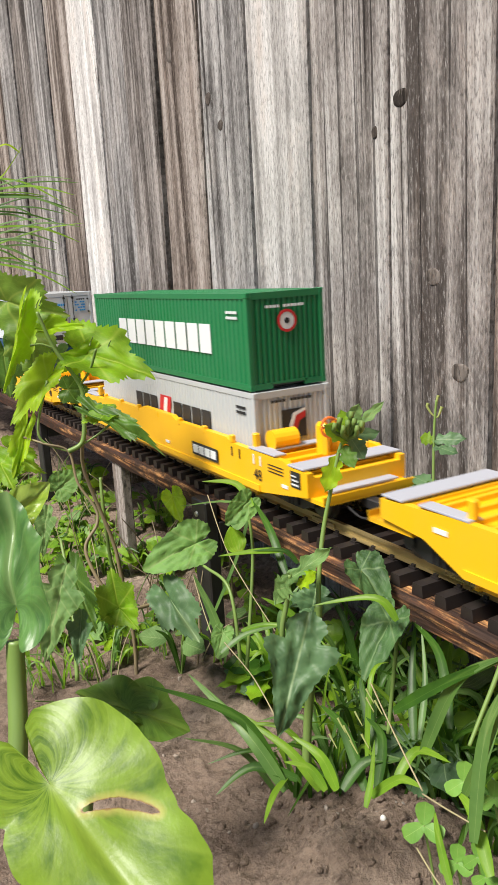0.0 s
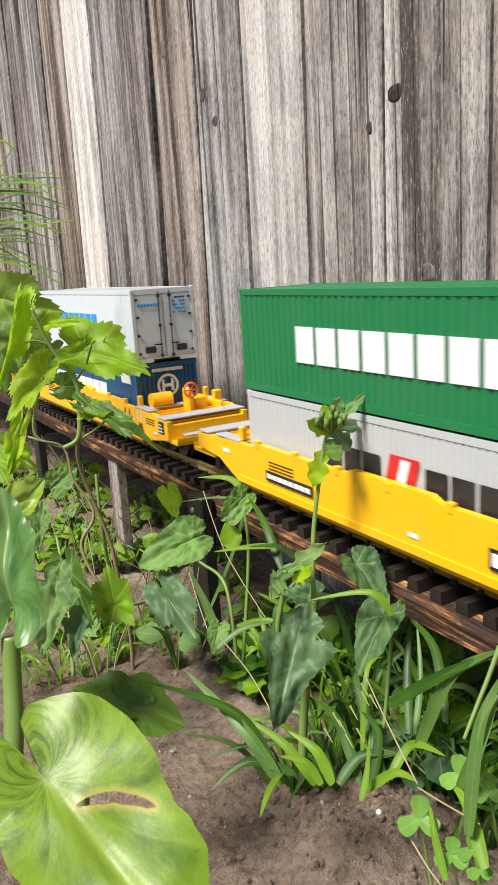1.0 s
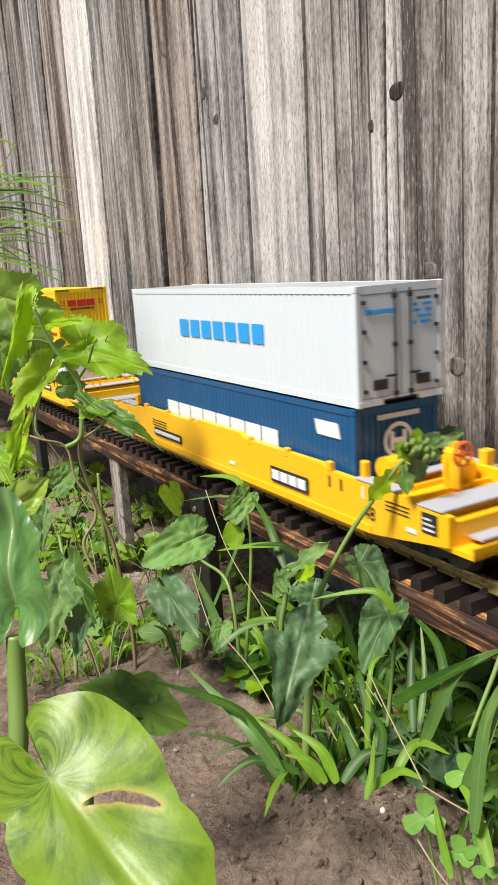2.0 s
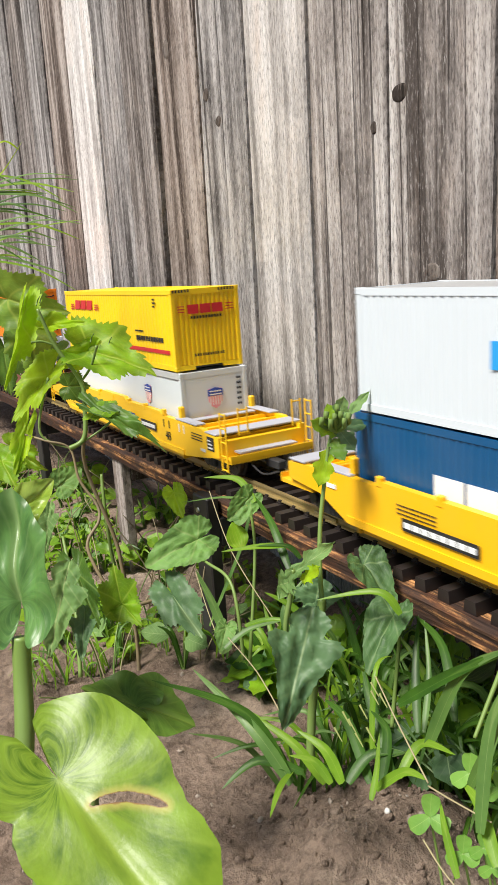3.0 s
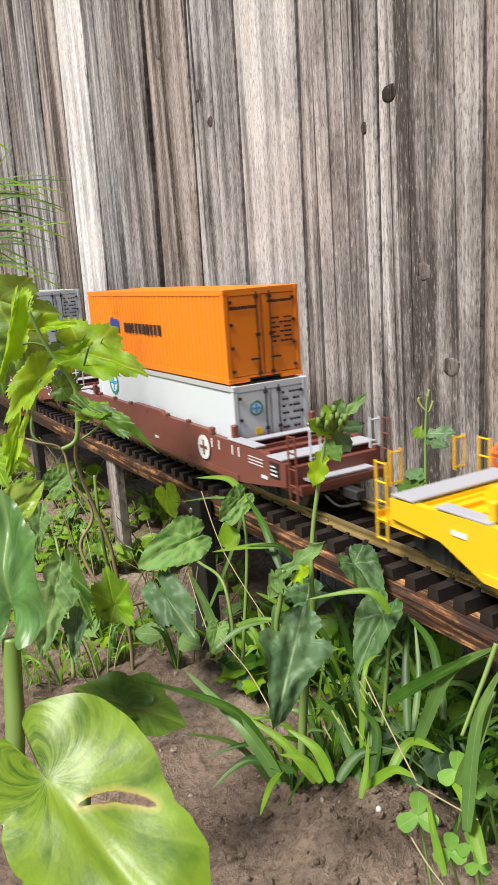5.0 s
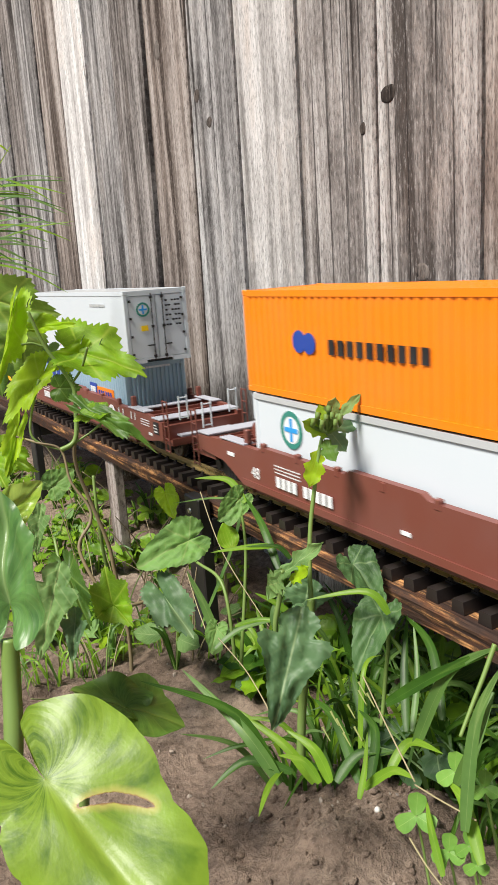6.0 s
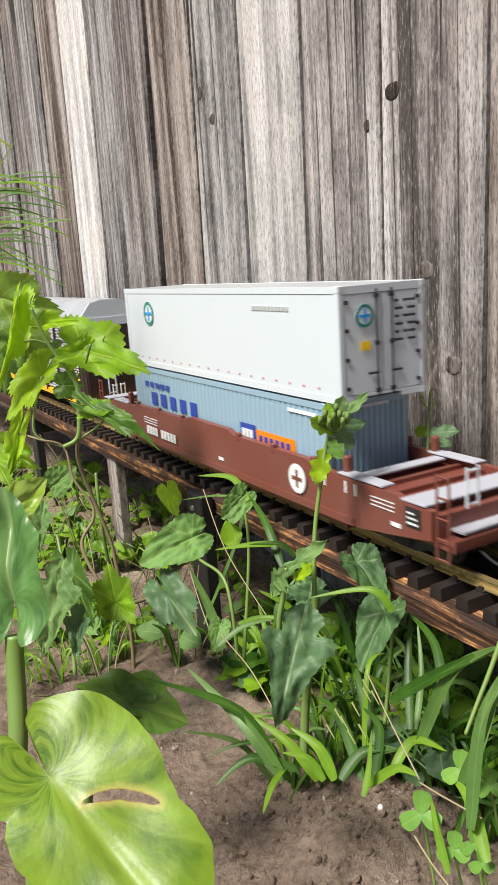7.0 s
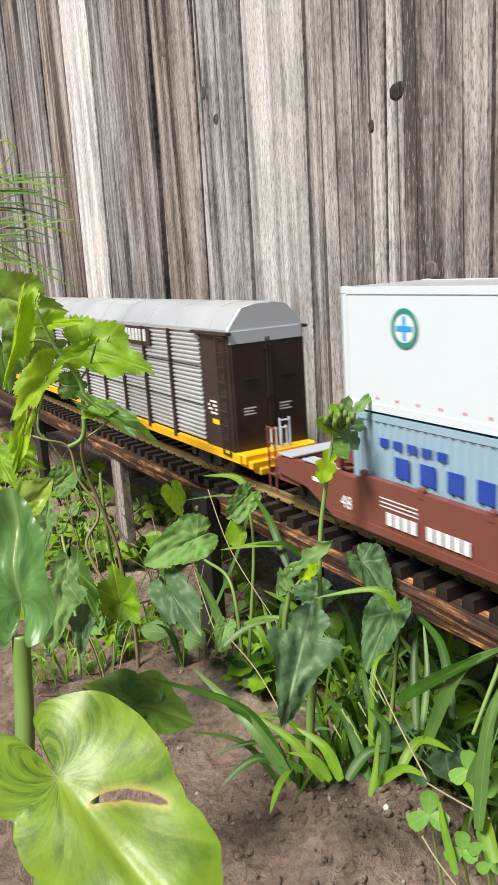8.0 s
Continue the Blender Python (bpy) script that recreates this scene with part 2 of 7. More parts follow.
def prism(bm, pts, y0, y1, axis="y"):
    """A plate with the outline pts (x, z), between y0 and y1; axis x: outline (y, z) between x0 and x1."""
    mk = (lambda a, b, c: (a, c, b)) if axis == "y" else (lambda a, b, c: (c, a, b))
    A = [bm.verts.new(mk(a, b, y0)) for a, b in pts]
    B = [bm.verts.new(mk(a, b, y1)) for a, b in pts]
    n = len(pts)
    fs = [bm.faces.new(A), bm.faces.new(B[::-1])]
    fs += [bm.faces.new((A[i], B[i], B[(i + 1) % n], A[(i + 1) % n])) for i in range(n)]
    bmesh.ops.recalc_face_normals(bm, faces=fs)
    return bm


def rod(bm, p0, p1, r0, r1=None, n=8):
    r1 = r0 if r1 is None else r1
    p0, p1 = Vector(p0), Vector(p1)
    q = (p1 - p0).to_track_quat("Z", "Y")
    ring = []
    for p, r in ((p0, r0), (p1, r1)):
        ring.append([bm.verts.new(p + q @ Vector((r * math.cos(a), r * math.sin(a), 0))) for a in (2 * math.pi * i / n for i in range(n))])
    for i in range(n):
        bm.faces.new((ring[0][i], ring[0][(i + 1) % n], ring[1][(i + 1) % n], ring[1][i]))
    bm.faces.new(ring[0][::-1])
    bm.faces.new(ring[1])
    return bm


def tube(bm, pts, radii, n=7):
    """A tapering tube along a line of points."""
    pts = [Vector(p) for p in pts]
    rings = []
    for i, p in enumerate(pts):
        d = (pts[min(i + 1, len(pts) - 1)] - pts[max(i - 1, 0)]).normalized()
        q = d.to_track_quat("Z", "Y")
        r = radii[i] if isinstance(radii, (list, tuple)) else radii
        rings.append([bm.verts.new(p + q @ Vector((r * math.cos(a), r * math.sin(a), 0))) for a in (2 * math.pi * k / n for k in range(n))])
    for a, b in zip(rings, rings[1:]):
        for k in range(n):
            bm.faces.new((a[k], a[(k + 1) % n], b[(k + 1) % n], b[k]))
    bm.faces.new(rings[0][::-1])
    bm.faces.new(rings[-1])
    return bm


def spline(p, n=12):
    """Points along a smooth line through p."""
    p = [Vector(a) for a in p]
    out = []
    for i in range(len(p) - 1):
        a, b, c, d = p[max(i - 1, 0)], p[i], p[i + 1], p[min(i + 2, len(p) - 1)]
        for k in range(n):
            t = k / n
            out.append(0.5 * ((2 * b) + (c - a) * t + (2 * a - 5 * b + 4 * c - d) * t * t + (3 * b - a - 3 * c + d) * t ** 3))
    return out + [p[-1]]


# ---- ground ----
def ground_z(x, y):
    v = Vector((x, y, 0))
    h = -0.185 + 0.018 * noise.noise(v * 5) + 0.009 * noise.noise(v * 17) + 0.005 * noise.noise(v * 48) + 0.0035 * noise.noise(v * 120)
    h += 0.030 * math.exp(-((x + 0.385) ** 2 + (y + 0.09) ** 2) / 0.004) * (1 + 0.8 * noise.noise(v * 26)) + 0.004 * abs(noise.noise(v * 60 + Vector((3, 1, 0))))
    return h


def build_ground():
    xs = [-40, -12, -8] + list(np.arange(-5.4, -1.0, 0.04)) + list(np.arange(-1.0, 0.0, 0.0035)) + [0.05, 0.2, 0.8, 2, 8, 40]
    ys = [-40, -10, -3, -1.2] + list(np.arange(-0.8, -0.42, 0.03)) + list(np.arange(-0.42, 0.2, 0.0035)) + [0.3, 0.6, 2, 10, 40]
    verts = [(x, y, ground_z(x, y)) for x in xs for y in ys]
    ny = len(ys)
    faces = [(i * ny + j, (i + 1) * ny + j, (i + 1) * ny + j + 1, i * ny + j + 1) for i in range(len(xs) - 1) for j in range(ny - 1)]
    me = bpy.data.meshes.new("ground")
    me.from_pydata(verts, [], faces)
    me.materials.append(M_SOIL)
    for p in me.polygons:
        p.use_smooth = True
    tagged(new("ground", me), "bare brown sandy garden soil with clods", "soil", kind="structure")


build_ground()

# ---- fence ----
FENCE_Y, FENCE_TURN, BOARD_W = 0.1307, -0.731, 0.14


def board_mesh(seed, w, thick=0.017, top=1.75, low=-0.2):
    """A picket with slightly wavering, rounded edges; x across, front face at y = 0."""
    rnd = random.Random(seed)
    bm = bmesh.new()
    rows = []
    n = 22
    ph = rnd.uniform(0, 6)
    for i in range(n + 1):
        z = low + (top - low) * i / n
        e0 = 0.0012 * math.sin(z * 5 + ph) + rnd.uniform(-0.0006, 0.0006)
        e1 = 0.0012 * math.sin(z * 4 + ph * 2) + rnd.uniform(-0.0006, 0.0006)
        bow = 0.0004 * math.sin(z * 3 + ph)
        b = 0.0025
        x0, x1 = e0, w + e1
        ring = [(x0, bow + b), (x0 + b, bow), (w * 0.3, bow - 0.0006), (w * 0.7, bow - 0.0006), (x1 - b, bow), (x1, bow + b), (x1, thick), (x0, thick)]
        rows.append([bm.verts.new((x, y, z)) for x, y in ring])
    for a, b_ in zip(rows, rows[1:]):
        for k in range(8):
            bm.faces.new((a[k], a[(k + 1) % 8], b_[(k + 1) % 8], b_[k]))
    bm.faces.new(rows[0][::-1])
    bm.faces.new(rows[-1])
    bmesh.ops.recalc_face_normals(bm, faces=bm.faces[:])
    return bm


def knot_mesh(w, h):
    bm = bmesh.new()
    rings = []
    for r, y in ((1.0, 0.0008), (0.86, -0.0004), (0.62, 0.0001), (0.4, -0.0005), (0.2, 0.0)):
        rings.append([bm.verts.new((w * r * (1 + 0.12 * math.sin(2 * a + w * 900) + 0.05 * math.sin(5 * a)) * math.cos(a), y, h * r * (1 + 0.08 * math.sin(3 * a + h * 700)) * math.sin(a))) for a in (2 * math.pi * k / 18 for k in range(18))])
    for a, b in zip(rings, rings[1:]):
        for k in range(18):
            bm.faces.new((a[k], a[(k + 1) % 18], b[(k + 1) % 18], b[k]))
    bm.faces.new(rings[-1])
    bmesh.ops.recalc_face_normals(bm, faces=bm.faces[:])
    return bm


# seams at eye height along the fence, the gap beside each, and the tone of the board beyond it
SEAMS = [(-0.495, 0.006, 4), (-0.633, 0.0032, 4), (-0.773, 0.011, 5), (-0.914, 0.0025, 0), (-1.049, 0.014, 1), (-1.203, 0.017, 3), (-1.340, 0.006, 0),
         (-1.477, 0.006, 2), (-1.634, 0.007, 1), (-1.800, 0.011, 0), (-1.945, 0.008, 3), (-2.100, 0.010, 0), (-2.245, 0.008, 1)]
# along the fence, height, half width, half height
KNOTS = [(-0.6140, 0.371, 0.0105, 0.0115), (-0.5704, 0.2029, 0.0085, 0.0125), (-0.5351, 0.114, 0.0105, 0.0125), (-0.6530, 0.3458, 0.0042, 0.0085),
         (-1.1419, 0.5401, 0.0075, 0.020), (-1.0173, 0.4518, 0.006, 0.012), (-0.9853, 0.4118, 0.006, 0.010), (-1.118, 0.272, 0.004, 0.011)]


def build_fence():
    fence = thing("fence", "weathered grey wooden picket fence of vertical boards", "fence", kind="structure",
                  at=pose(0, FENCE_Y, 0, 0, 0, FENCE_TURN))
    knot_wood = fence_wood("dark_knot_wood", (0.04, 0.032, 0.028), (0.12, 0.10, 0.088), (0.26, 0.23, 0.21))
    rnd = random.Random(4)
    seams = list(SEAMS)
    while seams[0][0] < 4.1:
        seams.insert(0, (seams[0][0] + BOARD_W, 0.007 + rnd.uniform(-0.002, 0.003), len(seams) % 2))
    while seams[-1][0] > -5.6:
        seams.append((seams[-1][0] - BOARD_W, 0.0085 + rnd.uniform(-0.002, 0.003), (0, 1, 0, 3, 1)[len(seams) % 5]))
    boards = []
    for k, ((x, gap, tone), (x1, gap1, t1)) in enumerate(zip(seams, seams[1:])):
        lean = max(0.012, min(0.046, 0.016 - 0.030 * (x + 0.5)))
        bm = board_mesh(k + 50, x - x1 - gap / 2 - gap1 / 2)
        for q in bm.verts:
            q.co.x += lean * (q.co.z - 0.35)
        b = part("board", bm, M_BOARD[tone], fence)
        b.location = (x1 + gap1 / 2, (0.0, 0.0022, 0.0008, 0.003)[k % 4], 0)
        boards.append((x1, x, b))
    for x, z, w, h in KNOTS:
        x1, x0, b = next(r for r in boards if r[0] <= x <= r[1])
        w, h = w * 1.22, h * 0.72
        o = part("knot", knot_mesh(w, h), knot_wood, b, smooth=True)
        o.location = (x - b.location.x, -0.0012, z)
    # Added sheet behind the boards; it blocks the sky so the seams stay dark.
    part("backing_board", boxes((-5.7, 4.1, 0.075, 0.085, -0.2, 1.75)), M_BOARD[3], fence)
    return fence


build_fence()

# ---- track on its trestle ----
TIE_STEP, TIE_L = 0.0235, 0.092


def tie_mesh():
    bm = bmesh.new()
    prism(bm, [(-0.0058, -0.0088), (0.0058, -0.0088), (0.0046, 0.0), (-0.0046, 0.0)], -TIE_L / 2, TIE_L / 2)
    for y in (-0.0245, 0.0245):
        box(bm, -0.0036, 0.0036, y - 0.006, y + 0.006, 0.0, 0.0014)
        for d in (-0.0042, 0.0042):
            box(bm, -0.0018, 0.0018, y + d - 0.001, y + d + 0.001, 0.0014, 0.0034)
    return bm


def build_track():
    track = thing("track", "model railway track with brass rails on dark ties", "railway track")
    me = None
    for i in range(298):
        x = -0.9745 - 180 * TIE_STEP + i * TIE_STEP
        if me is None:
            o = part("tie", tie_mesh(), M_TIE, track)
            me = o.data
        else:
            o = new("tie", me)
            o.parent = track
        o.location = (x, random.Random(i).uniform(-0.0006, 0.0006), 0)
    far = bmesh.new()
    for i in range(298, 400):
        x = -0.9745 - 180 * TIE_STEP + i * TIE_STEP
        box(far, x - 0.0052, x + 0.0052, -TIE_L / 2, TIE_L / 2, -0.0088, 0.0)
    tagged(part("far_ties", far, M_TIE, track), kind="stuff")
    prof = [(-0.004, 0.0015), (0.004, 0.0015), (0.004, 0.0024), (0.0008, 0.0032), (0.0008, 0.0066), (0.0018, 0.0072), (0.0018, 0.0092), (-0.0018, 0.0092), (-0.0018, 0.0072), (-0.0008, 0.0066), (-0.0008, 0.0032), (-0.004, 0.0024)]
    for y in (-0.0243, 0.0243):
        part("rail", prism(bmesh.new(), [(y + a, b) for a, b in prof], -5.3, 4.2, "x"), M_BRASS, track)
    part("rail_joiner", boxes((-0.545, -0.512, -0.0272, -0.0255, 0.0018, 0.0062), bev=0.0004), M_BRASS, track)


def build_trestle():
    beam = thing("trestle_plank", "stained wooden plank carrying the model track", "plank")
    for x0, x1 in ((-5.3, -3.602), (-3.6, -1.422), (-1.42, -0.692), (-0.69, 1.798), (1.8, 4.2)):
        bm = bmesh.new()
        n = int((x1 - x0) / 0.03)
        rows = []
        for i in range(n + 1):
            x = x0 + (x1 - x0) * i / n
            w = 0.0012 * noise.noise(Vector((x * 30, 1, 0)))
            zb = -0.0275 + 0.0012 * noise.noise(Vector((x * 22, 5, 0)))
            rows.append([bm.verts.new(c) for c in ((x, -0.0505 + w, zb), (x, -0.0520 + w, -0.0125), (x, -0.0495 + w, -0.0092), (x, 0.055, -0.0092), (x, 0.055, zb))])
        for a, b in zip(rows, rows[1:]):
            for k in range(5):
                bm.faces.new((a[k], a[(k + 1) % 5], b[(k + 1) % 5], b[k]))
        bm.faces.new(rows[0])
        bm.faces.new(rows[-1][::-1])
        bmesh.ops.recalc_face_normals(bm, faces=bm.faces[:])
        part("plank", bm, M_PLANK, beam)
    for i, (x, m, lab) in enumerate(((-0.692, M_BLACK, "black-stained post under the track plank"), (-1.0, M_BOARD[1], "grey wooden post under the track plank"),
                                     (-1.42, M_BLACK, "black-stained post under the track plank"), (-0.08, M_BLACK, "black-stained post under the track plank"), *((px, M_BLACK, "black-stained post under the track plank") for px in (-4.8, -3.9, -3.0, -2.2, 0.8, 1.7, 2.6, 3.6)))):
        post = thing("trestle_post", lab, "post", at=pose(x, 0, 0))
        y0, top = (-0.0685, -0.006) if i == 0 else (-0.047, -0.0285)
        p = part("post", boxes((-0.0165, 0.0165, y0, y0 + 0.014, -0.24, top), bev=0.0015), m, post)
        part("cross_bar", boxes((-0.0165, 0.0165, y0 + 0.014, 0.06, -0.06, -0.0285), bev=0.0015), m, post)
        if i:
            continue
        bm = rod(bmesh.new(), (-0.004, -0.0685, -0.022), (-0.004, -0.0702, -0.022), 0.0032, 0.0026, 10)
        part("screw", bm, M_ZINC, post)


build_track()
build_trestle()

# ---- train ----
SPEED = 0.428
MOVING = []   # (object, pose at the start)
WHEELS = []


def letters(parent, name, x0, x1, z0, z1, n, material, side=-1, slant=0.0, y=0.0425, gaps=(), fill=0.8):
    """Lettering as a row of plain blocks on a side panel."""
    bm = bmesh.new()
    w = (x1 - x0) / n
    ob = None
    for i in range(n):
        if i in gaps:
            continue
        a, b = x0 + i * w, x0 + (i + fill) * w
        prism(bm, [(a, z0), (b, z0), (b + slant, z1), (a + slant, z1)], side * y, side * (y + 0.0005))
        if z1 - z0 > 0.008:
            ob = part("letter_block" if n > 1 else name, bm, material, parent)
            bm = bmesh.new()
    if z1 - z0 > 0.008:
        bm.free()
        return ob
    return tagged(part(name, bm, material, parent), kind="stuff" if n > 1 else "")


def end_letters(parent, name, y0, y1, z0, z1, n, material, x, gaps=(), fill=0.75):
    bm = bmesh.new()
    w = (y1 - y0) / n
    for i in range(n):
        if i not in gaps:
            box(bm, x, x + 0.0005, y0 + i * w, y0 + (i + fill) * w, z0, z1)
    return tagged(part(name, bm, material, parent), kind="stuff" if n > 1 else "")


def disc(parent, name, x, z, r, material, hole=0.0, side=-1, y=0.0425, end=None, n=28, lift=0.0):
    """A flat printed ring or disc on a side panel, or on the end at x = end (then x is y)."""
    bm = bmesh.new()
    ang = [2 * math.pi * k / n for k in range(n)]

    def put(rad, d):
        if end is None:
            return [bm.verts.new((x + rad * math.cos(a), side * (y + d), z + rad * math.sin(a))) for a in ang]
        return [bm.verts.new((end + d, x + rad * math.cos(a), z + rad * math.sin(a))) for a in ang]
    o, i = put(r, 0.0004 + lift), (put(hole, 0.0004 + lift) if hole else None)
    if i:
        for k in range(n):
            bm.faces.new((o[k], o[(k + 1) % n], i[(k + 1) % n], i[k]))
    else:
        bm.faces.new(o)
    back = put(r, lift)
    for k in range(n):
        bm.faces.new((o[k], back[k], back[(k + 1) % n], o[(k + 1) % n]))
    return part(name, bm, material, parent)


W2 = 0.042


def corrugated(bm, a0, a1, z0, z1, place, n, depth):
    """A ribbed wall between a0 and a1; place(a, d, z) gives a point d metres inside the outer face."""
    prof = []
    p = (a1 - a0) / n
    for i in range(n):
        s = a0 + i * p
        prof += [(s, 0), (s + 0.42 * p, 0), (s + 0.55 * p, depth), (s + 0.87 * p, depth)]
    prof.append((a1, 0))
    lo = [bm.verts.new(place(a, d, z0)) for a, d in prof]
    hi = [bm.verts.new(place(a, d, z1)) for a, d in prof]
    for i in range(len(prof) - 1):
        bm.faces.new((lo[i], lo[i + 1], hi[i + 1], hi[i]))


def container(name, label, mat, L, H=0.0895, ribs=40, depth=0.0011, end="ribs", top=None, ends=None, group="shipping containers"):
    """Model shipping container: x from -L (rear) to 0 (front end), z from 0."""
    c = thing(name, label, "shipping container", group)
    fr = bmesh.new()
    for x0, x1 in ((-L, -L + 0.006), (-0.006, 0)):
        for y0, y1 in ((-W2, -W2 + 0.005), (W2 - 0.005, W2)):
            box(fr, x0, x1, y0, y1, 0, H, bev=0.0005)
    for y0, y1 in ((-W2 + 0.0002, -W2 + 0.004), (W2 - 0.004, W2 - 0.0002)):
        box(fr, -L + 0.005, -0.005, y0, y1, 0.0005, 0.006)
        box(fr, -L + 0.005, -0.005, y0, y1, H - 0.0055, H - 0.0005)
    for x0, x1 in ((-L + 0.0002, -L + 0.004), (-0.004, -0.0002)):
        box(fr, x0, x1, -W2 + 0.004, W2 - 0.004, H - 0.0065, H - 0.0005)
        box(fr, x0, x1, -W2 + 0.004, -0.018, 0.0005, 0.006)
        box(fr, x0, x1, 0.018, W2 - 0.004, 0.0005, 0.006)
        box(fr, x0, x1, -0.02, 0.02, 0.0042, 0.0062)
    part("frame", fr, ends or mat, c)
    for s in (-1, 1):
        bm = bmesh.new()
        if ribs:
            corrugated(bm, -L + 0.006, -0.006, 0.006, H - 0.0055, lambda a, d, z: (a, s * (W2 - 0.0006 - d), z), ribs, depth)
        else:
            box(bm, -L + 0.006, -0.006, s * (W2 - 0.0008), s * (W2 - 0.003), 0.006, H - 0.0055)
        part("side_panel", bm, mat, c)
    for x, s in ((0, 1), (-L, -1)):
        bm = bmesh.new()
        if end == "ribs" or s < 0:
            corrugated(bm, -W2 + 0.005, W2 - 0.005, 0.0062, H - 0.0065, lambda a, d, z: (x - s * (0.0008 + d * 1.6), a, z), 13, depth)
            part("end_panel", bm, ends or mat, c)
        elif end == "plain":
            part("end_panel", boxes((x - 0.003, x - 0.0006, -W2 + 0.005, W2 - 0.005, 0.0062, H - 0.0065)), ends or mat, c)
        else:
            for y0, y1 in ((-W2 + 0.0052, -0.0004), (0.0004, W2 - 0.0052)):
                d = part("door", boxes((x - 0.003, x - 0.0006, y0, y1, 0.0064, H - 0.0068), bev=0.0006), ends or mat, c)
                yr = y1 - 0.006 if y1 < 0.01 else y0 + 0.008
                bm = rod(bmesh.new(), (x + 0.0008, yr, 0.004), (x + 0.0008, yr, H - 0.004), 0.0007, n=6)
                for z in (0.008, H * 0.5, H - 0.009):
                    box(bm, x - 0.0005, x + 0.0018, yr - 0.0017, yr + 0.0017, z - 0.0016, z + 0.0016)
                part("lock_rod", bm, M_INK, d, "black locking rod")
                bm = boxes((x, x + 0.0016, yr - 0.009 if y1 < 0.01 else yr - 0.001, yr + 0.001 if y1 < 0.01 else yr + 0.009, 0.021, 0.0226))
                part("door_handle", bm, M_INK, d, "black door handle")
                for z in (0.012, 0.034, 0.056, 0.077):
                    yh = y0 + 0.0005 if y1 < 0.01 else y1 - 0.0035
                    part("hinge", boxes((x - 0.0004, x + 0.001, yh, yh + 0.003, z - 0.0014, z + 0.0014)), M_INK, d)
    bm = bmesh.new()
    corrugated(bm, -L + 0.004, -0.004, -W2 + 0.003, W2 - 0.003, lambda a, d, y: (a, y, H - 0.0008 - d * 0.6), max(ribs, 24), depth)
    part("roof", bm, top or mat, c)
    part("floor_panel", boxes((-L + 0.004, -0.004, -W2 + 0.004, W2 - 0.004, 0.002, 0.0038)), M_INK, c)
    casting = None
    for x in (-L - 0.0003, -0.0057):
        for y in (-W2 - 0.0003, W2 - 0.0047):
            for z in (0.0, H - 0.0052):
                if casting is None:
                    o = part("corner_casting", boxes((0, 0.006, 0, 0.005, 0, 0.0052), bev=0.0006), ends or mat, c)
                    casting = o.data
                else:
                    o = new("corner_casting", casting)
                    o.parent = c
                o.location = (x, y, z)
    return c


def wheelset_mesh():
    bm = bmesh.new()
    rod(bm, (0, -0.028, 0), (0, 0.028, 0), 0.003, n=8)
    for s in (-1, 1):
        rod(bm, (0, s * 0.0215, 0), (0, s * 0.023, 0), 0.0175, n=20)
        rod(bm, (0, s * 0.023, 0), (0, s * 0.0285, 0), 0.0152, 0.0148, n=20)
        for k in range(6):
            a = k * math.pi / 3
            rod(bm, (0.009 * math.cos(a), s * 0.0285, 0.009 * math.sin(a)), (0.009 * math.cos(a), s * 0.0292, 0.009 * math.sin(a)), 0.0018, n=6)
    return bm


WS = []


def bogie(car, x):
    b = part("bogie", boxes((x - 0.012, x + 0.012, -0.03, 0.03, 0.02, 0.033), bev=0.002), M_INK, car, "black bogie")
    for s in (-1, 1):
        bm = bmesh.new()
        pts = [(x - 0.037, 0.027), (x - 0.03, 0.034), (x - 0.014, 0.036), (x + 0.014, 0.036), (x + 0.03, 0.034), (x + 0.037, 0.027), (x + 0.03, 0.02), (x + 0.014, 0.014), (x - 0.014, 0.014), (x - 0.03, 0.02)]
        prism(bm, pts, s * 0.031, s * 0.036)
        for d in (-0.03, 0.03):
            rod(bm, (x + d, s * 0.03, 0.0245), (x + d, s * 0.0385, 0.0245), 0.0055, n=10)
        for d in (-0.006, 0, 0.006):
            rod(bm, (x + d, s * 0.0375, 0.016), (x + d, s * 0.0375, 0.03), 0.0024, n=6)
        part("side_frame", bm, M_INK, b)
    for d in (-0.03, 0.03):
        if not WS:
            WS.append(part("wheelset", wheelset_mesh(), M_STEEL, car, "dark steel wheelset").data)
            o = car.children[-1]
            o = [c for c in car.children if c.name.startswith("wheelset")][-1]
        else:
            o = tagged(new("wheelset", WS[0]), "dark steel wheelset")
            o.parent = car
        WHEELS.append((o, x + d))


def ladder(car, x, y, z0, z1, mat, side=True, w=0.014, n=4, name="grab_ladder"):
    bm = bmesh.new()
    e = (w, 0) if side else (0, w)
    rod(bm, (x, y, z0), (x, y, z1), 0.0009, n=6)
    rod(bm, (x + e[0], y + e[1], z0), (x + e[0], y + e[1], z1), 0.0009, n=6)
    for i in range(n):
        z = z0 + (z1 - z0) * (i + 0.1) / (n - 0.8)
        rod(bm, (x, y, z), (x + e[0], y + e[1], z), 0.0008, n=6)
    return part(name, bm, mat, car)


